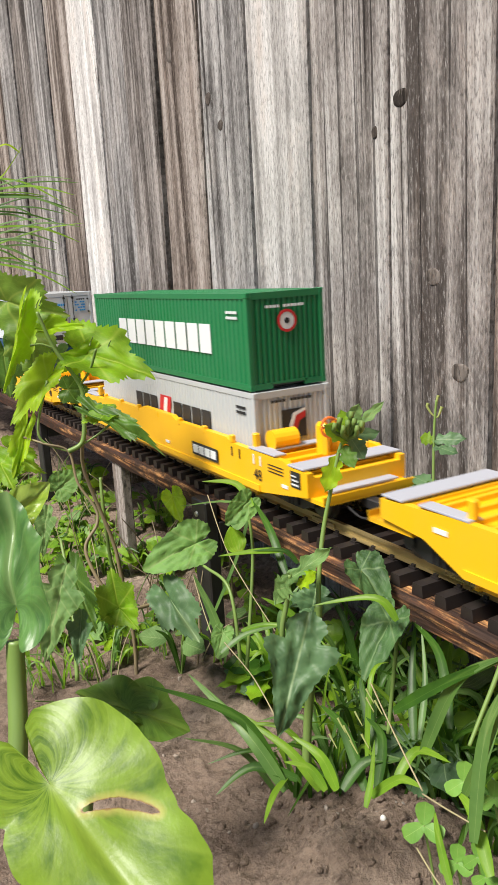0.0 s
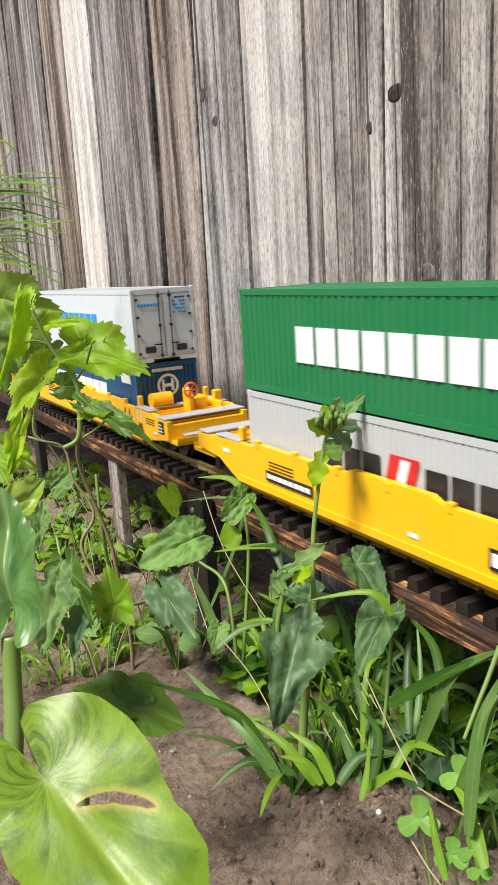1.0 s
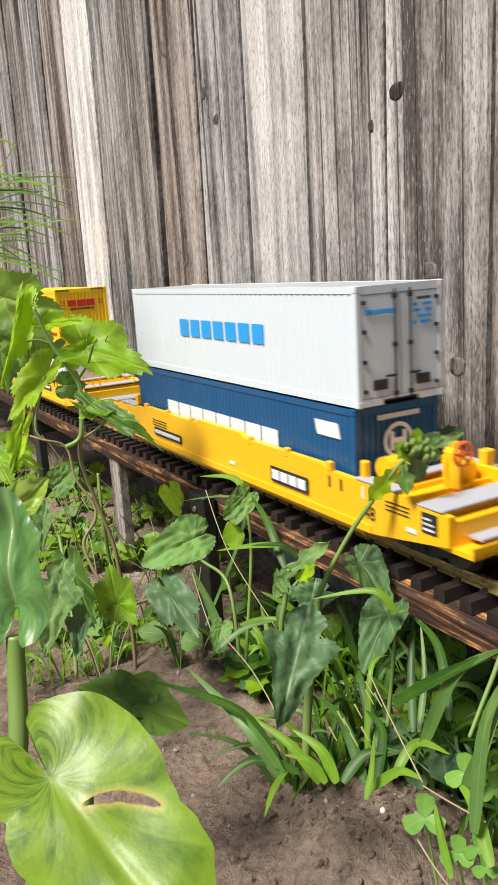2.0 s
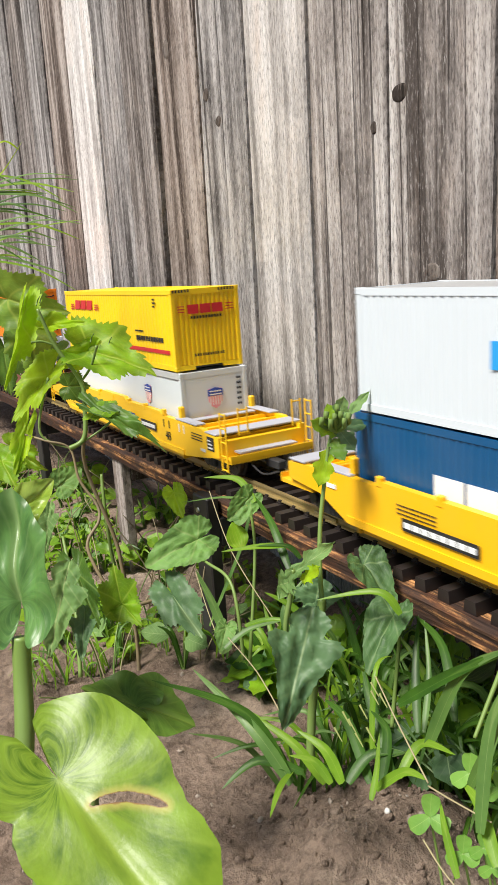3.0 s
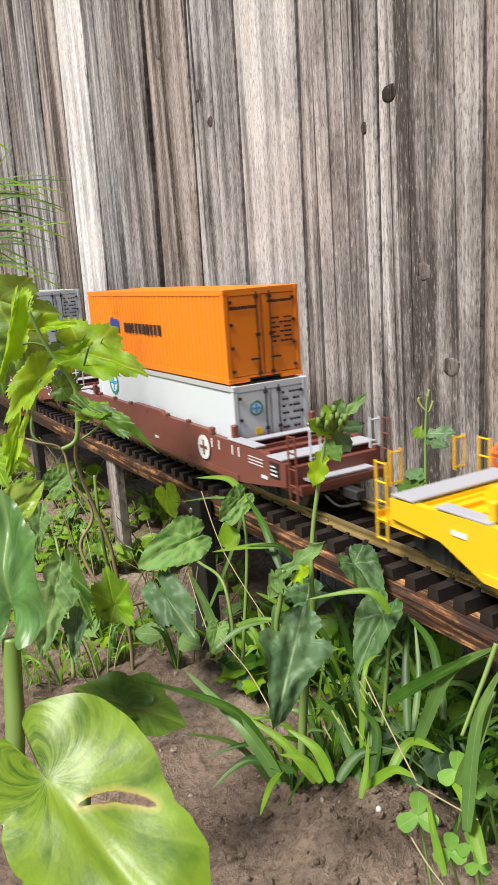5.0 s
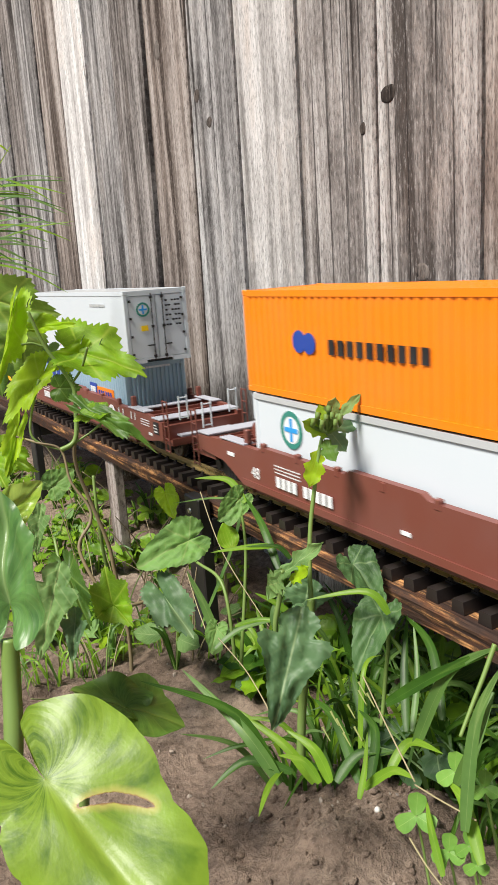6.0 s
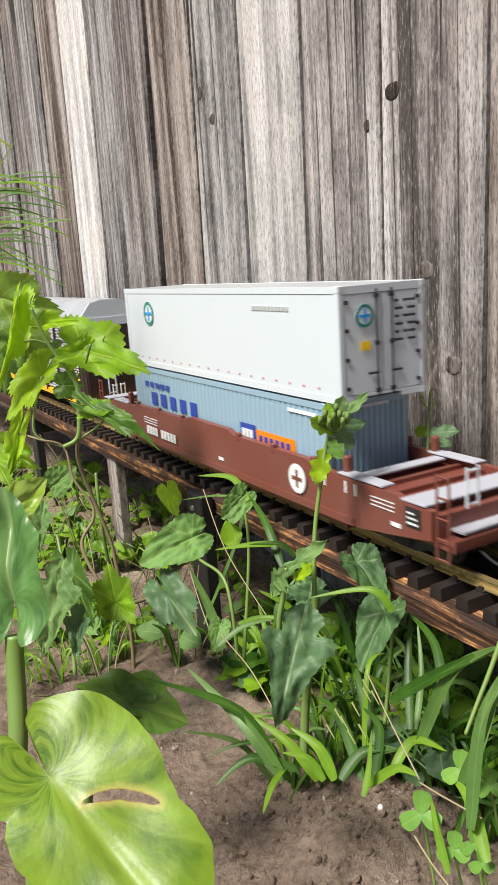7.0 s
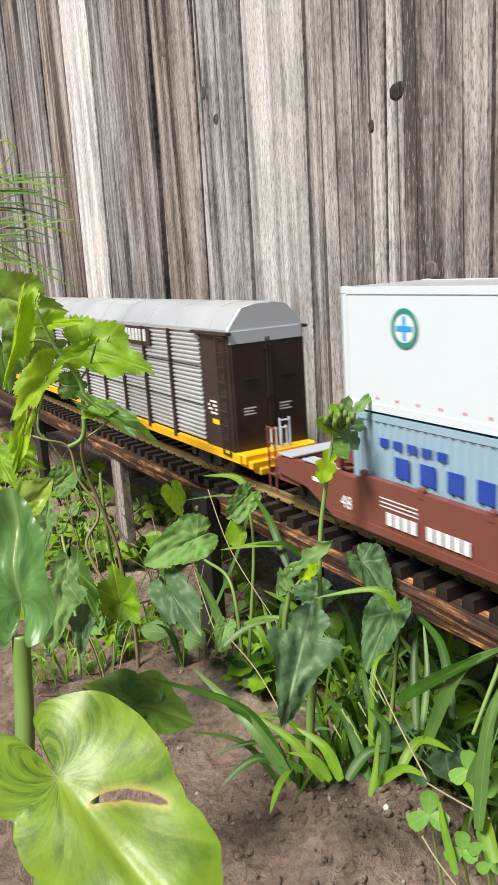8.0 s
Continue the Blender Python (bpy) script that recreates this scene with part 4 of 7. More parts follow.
    # brown wagon with the long white reefer and the blue-grey container
    k = well_car("oxide-brown double-stack well wagon with white handrails", M_BRN, 0.43, 0.105, 0.09, True, number_x=-0.428, rear_brake=True, front_brake=False)
    for s in (-1, 1):
        letters(k, "reporting_mark", -0.372, -0.290, 0.033, 0.0425, 10, M_PRINT, s, 0, 0.0527, gaps=(4,), fill=0.75)
    emblem(k, -0.052, 0.0445, 0.0125, rim=M_PRINT, bar=M_BRN, y=0.0527)
    r = container("container", "white smooth reefer container with teal ring emblem and black door rods", M_WHITE, 0.43, ribs=0, end="doors", top=M_ALU)
    emblem(r, -0.361, 0.0615, 0.0135, y=0.0415)
    emblem(r, -0.018, 0.066, 0.0088, end=0.0002)
    letters(r, "number_bar", -0.128, -0.068, 0.070, 0.0735, 10, M_GREY, y=0.0414)
    for i in range(18):
        disc(r, "marker_dot", -0.392 + i * 0.0213, 0.0106, 0.0011, M_RED, y=0.0412, n=8)
    part("warning_label", boxes((0.0, 0.0006, -0.022, -0.013, 0.040, 0.0465)), M_BRIGHT, r, "yellow warning label")
    for i in range(6):
        end_letters(r, "stencil_line", 0.012, 0.033, 0.074 - i * 0.006, 0.076 - i * 0.006, 5, M_INK, 0.0002, gaps=(1 + i % 2,))
    s_ = container("container", "blue-grey corrugated container with dark blue block lettering", M_SLATE, 0.40, ribs=46)
    letters(s_, "side_lettering", -0.352, -0.222, 0.0465, 0.0610, 5, M_NAVY, fill=0.6, y=0.0418)
    letters(s_, "small_lettering", -0.368, -0.295, 0.0665, 0.0725, 5, M_NAVY, fill=0.7, y=0.0418)
    letters(s_, "logo_panel", -0.140, -0.112, 0.0385, 0.0555, 1, M_NAVY, fill=1, y=0.0418)
    letters(s_, "logo_panel", -0.110, -0.046, 0.0355, 0.0525, 1, M_ORANGE, fill=1, y=0.0418)
    letters(s_, "logo_mark", -0.136, -0.115, 0.043, 0.0505, 3, M_PRINT, y=0.0424)
    letters(s_, "logo_mark", -0.105, -0.050, 0.0405, 0.048, 6, M_NAVY, y=0.0424, fill=0.6)
    letters(s_, "label_patch", -0.055, -0.012, 0.077, 0.080, 1, M_PRINT, fill=1, y=0.0418)
    end_letters(s_, "number_bar", -0.02, 0.022, 0.0815, 0.0838, 11, M_PRINT, 0.0002)
    MOVING.extend([(k, -3.462), (r, -3.463, UPZ), (s_, -3.485, LOWZ)])
    MOVING.append((autorack(), -4.073))


def autorack():
    """Covered car carrier; x = 0 at its front end."""
    c = thing("autorack_car", "dark brown covered car-carrier wagon with ribbed aluminium sides", "model wagon", "train cars")
    L, S, z0, z1, zt = 0.94, 0.0425, 0.040, 0.156, 0.183
    part("deck", boxes((-L, 0.016, -S + 0.001, S - 0.001, 0.030, 0.040), bev=0.001), M_YEL, c, "yellow deck")
    # roof with sloping shoulders
    prof = [(-S, z1), (-S, z1 + 0.004), (-S + 0.006, z1 + 0.012), (-0.026, zt - 0.003), (-0.012, zt), (0.012, zt), (0.026, zt - 0.003), (S - 0.006, z1 + 0.012), (S, z1 + 0.004), (S, z1)]
    roof = part("roof", prism(bmesh.new(), prof, -L, -0.004, "x"), M_ALU, c)
    for i in range(12):
        x = -L + 0.04 + i * 0.078
        part("roof_seam", prism(bmesh.new(), [(a * 1.004, b + 0.0005) for a, b in prof], x, x + 0.0016, "x"), M_ALU, roof)
    part("end_shield", prism(bmesh.new(), [(a * 0.985, b) for a, b in prof[:1]] + [(a * 0.985, b - 0.0006) for a, b in prof[1:-1]] + [(S * 0.985, z1)], -0.004, -0.0005, "x"), M_WHITE, c)
    box(bm := bmesh.new(), -0.0035, 0.0006, -S * 0.97, S * 0.97, 0.146, z1 + 0.002)
    part("end_band", bm, M_WHITE, c)
    for y0, y1 in ((-S + 0.002, -0.0005), (0.0005, S - 0.002)):
        d = part("end_door", boxes((-0.004, 0.0, y0, y1, z0, 0.146), bev=0.0008), M_DBRN, c, "dark brown end door")
        part("door_slot", boxes((-0.001, 0.0012, y0 + 0.012, y1 - 0.010, 0.106, 0.1075), (-0.001, 0.0012, y0 + 0.012, y1 - 0.010, 0.110, 0.1115)), M_INK, d)
        yy = y0 + 0.010
        for i in range(3):
            part("stencil_line", boxes((0, 0.0005, yy, yy + 0.014 - 0.003 * (i % 2), 0.082 - i * 0.003, 0.0832 - i * 0.003)), M_PRINT, d)
        rod(bm := bmesh.new(), (0.0012, -0.0015 if y0 < -0.01 else 0.0015, z0), (0.0012, -0.0015 if y0 < -0.01 else 0.0015, 0.15), 0.0009, n=6)
        part("lock_rod", bm, M_DBRN, d)
        for z in (0.05, 0.092, 0.14):
            part("latch", boxes((0, 0.003, -0.004 if y0 < -0.01 else 0.001, -0.001 if y0 < -0.01 else 0.004, z - 0.002, z + 0.002)), M_INK, d)
    # sides: aluminium ribbed screens between brown posts
    bays = [-0.078 - 0.0745 * i for i in range(12)]
    for s in (-1, 1):
        part("corner_panel", boxes((-0.062, -0.002, s * (S - 0.004), s * S, z0, z1), bev=0.0006), M_DBRN, c, "dark brown corner panel")
        part("top_chord", boxes((-0.075, 0.003, s * (S - 0.002), s * (S + 0.004), z1 - 0.001, z1 + 0.002)), M_DBRN, c)
        ladder(c, -0.020, s * (S + 0.003), z0 - 0.004, z1 - 0.002, M_DBRN, True, 0.014, 9)
        part("data_label", boxes((-0.044, -0.030, s * (S + 0.0002), s * (S + 0.0006), 0.064, 0.069)), M_BRIGHT, c, "yellow data label")
        for i in range(4):
            letters(c, "stencil_line", -0.052, -0.032, 0.086 - i * 0.004, 0.088 - i * 0.004, 4, M_PRINT, s, 0, S + 0.0002, gaps=(i % 3,))
        for i in range(11):
            x1, x0 = -0.064 - 0.0745 * i, -0.064 - 0.0745 * (i + 1)
            bm = bmesh.new()
            n = 24
            prev = None
            for k in range(n * 4 + 1):
                ph = k % 4
                z = z0 + 0.002 + (z1 - z0 - 0.003) * k / (n * 4)
                d = 0.0018 if ph in (1, 2) else 0.0
                row = [bm.verts.new((x, s * (S - 0.0022 + d), z)) for x in (x0 + 0.002, x1 - 0.002)]
                if prev:
                    bm.faces.new((prev[0], prev[1], row[1], row[0]))
                prev = row
            part("side_screen", bm, M_ALU, c, "ribbed aluminium side screen")
            part("side_post", prism(bmesh.new(), [(x0 - 0.0028, z0 - 0.004), (x0 + 0.0048, z0 - 0.004), (x0 + 0.0028, z0 + 0.02), (x0 + 0.0024, z1 + 0.001), (x0 - 0.0012, z1 + 0.001), (x0 - 0.0016, z0 + 0.02)], s * (S - 0.003), s * (S + 0.0022)), M_DBRN, c)
            for z in (0.08, 0.12):
                part("screen_joint", boxes((x0 + 0.003, x1 - 0.003, s * (S - 0.001), s * (S + 0.0001), z, z + 0.0009)), M_INK, c)
        sg = part("name_panel", boxes((-0.367, -0.190, s * (S + 0.0005), s * (S + 0.0013), 0.134, z1 - 0.001)), M_DBRN, c, "dark brown name panel")
        letters(sg, "panel_lettering", -0.348, -0.283, 0.148, 0.154, 8, M_PRINT, s, 0, S + 0.0014)
        letters(sg, "panel_lettering", -0.350, -0.278, 0.1435, 0.1455, 1, M_PRINT, s, 0, S + 0.0014, fill=1)
        letters(sg, "panel_lettering", -0.278, -0.198, 0.139, 0.153, 7, M_PRINT, s, 0, S + 0.0014, fill=0.75)
        part("sill", boxes((-L, 0.01, s * (S - 0.001), s * (S + 0.0015), 0.031, 0.0395)), M_YEL, c, "yellow side sill")
    for y in (-0.006, 0.006):
        ladder(c, 0.0125, y - 0.003, 0.042, 0.062, M_PRINT, False, 0.006, 2, "handrail")
    part("end_sill", boxes((0.0, 0.022, -0.038, 0.038, 0.026, 0.034), (0.010, 0.024, -0.03, 0.03, 0.020, 0.027), bev=0.001), M_YEL, c, "yellow end sill")
    part("coupler", boxes((0.02, 0.055, -0.005, 0.005, 0.020, 0.029), bev=0.001), M_INK, c, "black coupler")
    bogie(c, -0.075)
    bogie(c, -L + 0.075)
    return c


add_train()

# ---- plants ----
M_CALLA = vein_mat("calla_leaf", (0.07, 0.15, 0.012), (0.19, 0.30, 0.036), (0.34, 0.46, 0.10), 0.38, 0.15, "calla", scorch=True)
M_CALLA2 = vein_mat("calla_leaf_dark", (0.06, 0.14, 0.022), (0.11, 0.22, 0.04), (0.28, 0.40, 0.11), 0.42, 0.25, "calla")
M_CALLA3 = vein_mat("calla_leaf_bluish", (0.06, 0.15, 0.06), (0.11, 0.24, 0.09), (0.34, 0.46, 0.28), 0.33, 0.2, "calla")
M_GRAPE = vein_mat("grape_leaf", (0.12, 0.25, 0.012), (0.21, 0.40, 0.020), (0.42, 0.56, 0.10), 0.5, 0.5)
M_GRAPE2 = vein_mat("grape_leaf_dark", (0.045, 0.11, 0.022), (0.085, 0.18, 0.038), (0.22, 0.33, 0.11), 0.45, 0.35)
M_LIME = vein_mat("young_grape_leaf", (0.24, 0.42, 0.010), (0.36, 0.56, 0.015), (0.50, 0.66, 0.10), 0.5, 0.5)
M_GRAPE3 = vein_mat("broad_grape_leaf", (0.10, 0.20, 0.035), (0.17, 0.30, 0.055), (0.40, 0.50, 0.14), 0.5, 0.45)
M_CALLA4 = vein_mat("young_calla_leaf", (0.22, 0.36, 0.06), (0.33, 0.48, 0.09), (0.5, 0.62, 0.25), 0.3, 0.4, "calla")
M_THIS = leaf_mat("sow_thistle_leaf", (0.035, 0.085, 0.05), (0.11, 0.205, 0.13), (0.30, 0.40, 0.29), 0.5, 5, 0.2, 0.14)
M_THIS2 = leaf_mat("pale_thistle_leaf", (0.10, 0.21, 0.08), (0.19, 0.33, 0.15), (0.42, 0.52, 0.32), 0.65, 7, 0.3, 0.35)
M_GRASS = leaf_mat("grass_blade", (0.022, 0.07, 0.010), (0.05, 0.135, 0.018), (0.13, 0.24, 0.05), 0.42, 1, 0.35)
M_GRASS2 = leaf_mat("bright_grass_blade", (0.11, 0.25, 0.02), (0.20, 0.37, 0.035), (0.34, 0.48, 0.10), 0.42, 1, 0.4)
M_GRASS3 = leaf_mat("pale_grass_blade", (0.06, 0.14, 0.045), (0.125, 0.24, 0.08), (0.27, 0.38, 0.18), 0.42, 1, 0.3)
M_CLOVER = leaf_mat("clover_leaf", (0.11, 0.27, 0.06), (0.20, 0.40, 0.10), (0.36, 0.52, 0.2), 0.5, 5, 0.3, 0.12)
M_STEM = paint("green_stem", (0.15, 0.24, 0.05), 0.45, dirt=0.1)
M_STEM2 = paint("brown_vine_stem", (0.22, 0.17, 0.09), 0.6, dirt=0.2)
M_STRAW = paint("dry_straw", (0.30, 0.26, 0.14), 0.7)
M_BUD = paint("pale_bud", (0.27, 0.31, 0.09), 0.6)


VEINED = {M_THIS2: vein_mat("pale_weed_leaf", (0.085, 0.19, 0.06), (0.15, 0.29, 0.10), (0.30, 0.42, 0.20), 0.6, 0.3), M_THIS: vein_mat("bluish_weed_leaf", (0.04, 0.095, 0.045), (0.08, 0.165, 0.08), (0.20, 0.30, 0.18), 0.55, 0.25)}


def outline(kind, u):
    """Half width of a leaf, 0 to 1, at u from base to tip."""
    if kind == "thistle":
        base = 0.25 + 0.75 * math.sin(math.pi * min(1, 0.05 + u)) ** 0.7 * (0.55 + 0.55 * u)
        lobes = 1 - 0.62 * (0.5 + 0.5 * math.cos(2 * math.pi * u * 3.2)) * (1 - u)
        teeth = 1 + 0.10 * (2 * abs((u * 13) % 1 - 0.5) - 0.5)
        return base * lobes * teeth * (1 - u ** 6)
    if kind == "blade":
        return (0.55 + 0.45 * math.sin(math.pi * min(0.5, u * 1.6))) * (1 - u ** 2.4)
    if kind == "round":
        return math.sqrt(max(0.0, 1 - (2 * u - 1) ** 2)) ** 0.8 * (0.55 + 0.5 * u)
    if kind == "arrow":
        return (1 - u) ** 0.85 * (0.75 + 0.6 * u)
    return math.sin(math.pi * (0.06 + 0.94 * u)) ** 0.8 * (1.15 - 0.4 * u)


BACK = {"arrow": 0.28, "round": 0.0}


def leaf(plant, kind, base, tip, normal, width, material, cup=0.15, droop=0.12, ripple=0.03, name="leaf", seed=0, nu=None, nv=None):
    """One leaf as a curved sheet from base to tip; width is its full breadth; normal is the way its face looks."""
    base, tip = Vector(base), Vector(tip)
    ax = tip - base
    L = ax.length
    ax.normalize()
    nz = Vector(normal)
    nz = (nz - ax * nz.dot(ax)).normalized()
    ay = nz.cross(ax)
    nu = nu or {"thistle": 40, "round": 10}.get(kind, 16)
    nv = nv or {"thistle": 8, "round": 4}.get(kind, 6)
    back = BACK.get(kind, 0.05)
    bm = bmesh.new()
    uvl = bm.loops.layers.uv.new("UVMap")
    grid, par = [], {}
    for i in range(nu + 1):
        u = i / nu
        w = max(outline(kind, u), 0.0) * width / 2 + 0.0001
        row = []
        for j in range(nv + 1):
            v = 2 * j / nv - 1
            x = L * (u - back * abs(v) ** 1.6 * (1 - u) ** 2.2)
            q = Vector((u * 3.1 + seed, v * 1.3, seed * 0.7))
            z = cup * abs(v) ** 1.5 * w - droop * L * (2 * u - u * u) + ripple * L * noise.noise(q * 1.7) + ripple * 0.8 * L * abs(v) ** 2 * math.sin(u * 17 + seed + 2 * v)
            z -= 0.018 * width * math.exp(-(v / 0.07) ** 2)
            p = bm.verts.new(base + ax * x + ay * v * w + nz * z)
            row.append(p)
            par[p] = (u, 0.5 + v / 2)
        grid.append(row)
    for i in range(nu):
        for j in range(nv):
            f = bm.faces.new((grid[i][j], grid[i + 1][j], grid[i + 1][j + 1], grid[i][j + 1]))
            f.smooth = True
            for lp in f.loops:
                lp[uvl].uv = par[lp.vert]
    return part(name, bm, material, plant)


def stem(plant, pts, r0, r1, material, name="stem", n=7):
    line = spline(pts, 8)
    k = len(line) - 1
    return part(name, tube(bmesh.new(), line, [r0 + (r1 - r0) * i / k for i in range(k + 1)], n), material, plant, smooth=True)


def blade(plant, base, mid, tip, width, material, face=(0.3, -0.6, 0.7)):
    """A grass blade: a folded strip along a smooth arch."""
    line = spline([base, mid, tip], 7)
    bm = bmesh.new()
    uvl = bm.loops.layers.uv.new("UVMap")
    prev = None
    k = len(line) - 1
    face = Vector(face)
    for i, p in enumerate(line):
        u = i / k
        d = (line[min(i + 1, k)] - line[max(i - 1, 0)]).normalized()
        s = d.cross(face).normalized()
        up = s.cross(d)
        w = width / 2 * max(outline("blade", u), 0.02)
        row = [bm.verts.new(p - s * w + up * w * 0.35), bm.verts.new(p), bm.verts.new(p + s * w + up * w * 0.35)]
        if prev:
            for j in range(2):
                f = bm.faces.new((prev[j], prev[j + 1], row[j + 1], row[j]))
                f.smooth = True
                for lp, (a, b) in zip(f.loops, (((i - 1) / k, j / 2), ((i - 1) / k, (j + 1) / 2), (u, (j + 1) / 2), (u, j / 2))):
                    lp[uvl].uv = (a, b)
        prev = row
    return part("blade", bm, material, plant)


def between(table, t):
    """Value at t on a smooth line through (t, value) pairs."""
    if t <= table[0][0]:
        return table[0][1]
    for (a, p), (b, q) in zip(table, table[1:]):
        if t <= b:
            w = (t - a) / (b - a)
            return p + (q - p) * (w * w * (3 - 2 * w) * 0.5 + w * 0.5)
    return table[-1][1]


# radius about the stalk by the turn from the midrib, in degrees
GRAPE = [(0, 1.0), (13, 0.86), (25, 0.70), (40, 0.80), (52, 0.86), (66, 0.72), (82, 0.62), (98, 0.66), (112, 0.66), (135, 0.56), (155, 0.48), (168, 0.30), (176, 0.08)]
HEART = [(0, 1.0), (15, 0.84), (35, 0.68), (65, 0.56), (100, 0.50), (130, 0.47), (155, 0.40), (170, 0.24), (178, 0.05)]
# the large leaf is broader on the side towards the track
BROAD = [(-176, 0.10), (-171, 0.28), (-160, 0.38), (-133, 0.381), (-99, 0.318), (-81, 0.27), (-70, 0.335), (-47.5, 0.454), (-27, 0.674), (-12, 0.893), (0, 0.985), (13, 0.946), (23, 0.861),
         (30, 0.745), (36, 0.63), (47, 0.555), (75, 0.477), (100, 0.443), (136, 0.390), (157, 0.37), (168, 0.30), (174, 0.10)]


def sheet(plant, base, along, across, radius, material, height, ns=10, nt=72, name="leaf", hole=None, reach=1.0):
    """A leaf spread about its stalk: radius(turn) gives the outline, height(x, y, s, turn) its relief."""
    base, along, across = Vector(base), Vector(along), Vector(across)
    up = along.cross(across).normalized()
    if up.z < 0:
        up.negate()
    bm = bmesh.new()
    uvl = bm.loops.layers.uv.new("UVMap")
    scl = bm.loops.layers.uv.new("Scorch") if hole else None
    grid, par = [], {}
    for i in range(ns + 1):
        s = 0.003 + 0.997 * i / ns
        row = []
        for j in range(nt + 1):
            th = 176 * (2 * j / nt - 1)
            r = s * radius(th, s)
            x, y = r * math.cos(radians(th)), r * math.sin(radians(th)) / reach
            away = hole(x, y) if hole else 1.0
            v = bm.verts.new((x, y, away))
            row.append(v)
            par[v] = [s, th / 360 + 0.5, x, y, away]
        grid.append(row)
    for i in range(ns):
        for j in range(nt):
            q = (grid[i][j], grid[i + 1][j], grid[i + 1][j + 1], grid[i][j + 1])
            if max(par[v][4] for v in q) > 0:
                f = bm.faces.new(q)
                f.smooth = True
    if hole:
        # draw the cut edge smooth
        for v in bm.verts:
            p = par[v]
            if p[4] < 0 and v.link_faces:
                e = 0.002
                gx, gy = hole(p[2] + e, p[3]) - hole(p[2] - e, p[3]), hole(p[2], p[3] + e) - hole(p[2], p[3] - e)
                k = max(math.hypot(gx, gy), 1e-6)
                p[2] -= gx / k * p[4]
                p[3] -= gy / k * p[4]
                p[4] = 0.0
    for v in bm.verts:
        s, t, x, y, away = par[v]
        v.co = base + along * x + across * y + up * height(x, y, s, t)
    for f in bm.faces:
        for lp in f.loops:
            lp[uvl].uv = par[lp.vert][:2]
            if hole:
                lp[scl].uv = (min(1.0, par[lp.vert][4] * 12), 0)
    bmesh.ops.delete(bm, geom=[v for v in bm.verts if not v.link_faces], context="VERTS")
    return part(name, bm, material, plant)


def vine_leaf(plant, base, tip, side, material, cup, seed=0):
    """A shallowly lobed, saw-toothed grape leaf."""
    along = Vector(tip) - Vector(base)
    big = along.length

    def radius(th, s):
        a = abs(th) + 3 * math.sin(seed + th * 0.05)
        tooth = (abs(th) / 8.6 + 0.37 * seed) % 1
        return between(GRAPE, a) * (1 + 0.12 * (tooth if th > 0 else 1 - tooth) * max(0, s - 0.55) / 0.45 - 0.05)

    def height(x, y, s, t):
        q = Vector((x * 2.1 + seed, y * 1.7, seed * 0.6))
        return big * (cup * abs(y) ** 1.3 - 0.16 * x * abs(x) + 0.09 * noise.noise(q * 1.5) + 0.025 * s ** 2 * math.sin(t * 44 + seed) - 0.03 * math.exp(-(y / 0.05) ** 2))
    return sheet(plant, base, along, side, radius, material, height, 9, 164, reach=0.80)


def heart_leaf(plant, base, tip, side, material, cup, seed=0):
    """A heart-shaped weed leaf with a finely toothed, crumpled blade."""
    along = Vector(tip) - Vector(base)
    big = along.length

    def radius(th, s):
        tooth = (abs(th) / 6.0) % 1
        return between(HEART, abs(th)) * (1 + 0.07 * tooth * max(0, s - 0.6) / 0.4 + 0.04 * math.sin(th * 0.07 + seed))

    def height(x, y, s, t):
        q = Vector((x * 3 + seed, y * 2.4, seed))
        return big * (cup * abs(y) ** 1.2 - 0.15 * x * x + 0.07 * noise.noise(q * 2) + 0.03 * s * noise.noise(q * 6) - 0.03 * math.exp(-(y / 0.06) ** 2))
    return sheet(plant, base, along, side, radius, VEINED.get(material, material), height, 9, 90, reach=0.52)


def calla_leaf(plant, base, tip, side, material, cup, seed=0):
    """A smooth arrow-shaped leaf with a waved margin."""
    along = Vector(tip) - Vector(base)
    big = along.length

    def radius(th, s):
        return between(HEART, abs(th)) * (1 + 0.05 * math.sin(th * 0.06 + seed * 2))

    def height(x, y, s, t):
        q = Vector((x * 1.6 + seed, y * 1.4, seed))
        return big * (cup * abs(y) ** 1.5 - 0.14 * x * abs(x) + (0.04 + 0.45 * cup) * noise.noise(q * 1.5) + 0.3 * cup * s ** 2 * math.sin(t * 27 + seed) - 0.05 * math.exp(-(y / 0.08) ** 2))
    return sheet(plant, base, along, side, radius, material, height, 16, 110, reach=0.52)


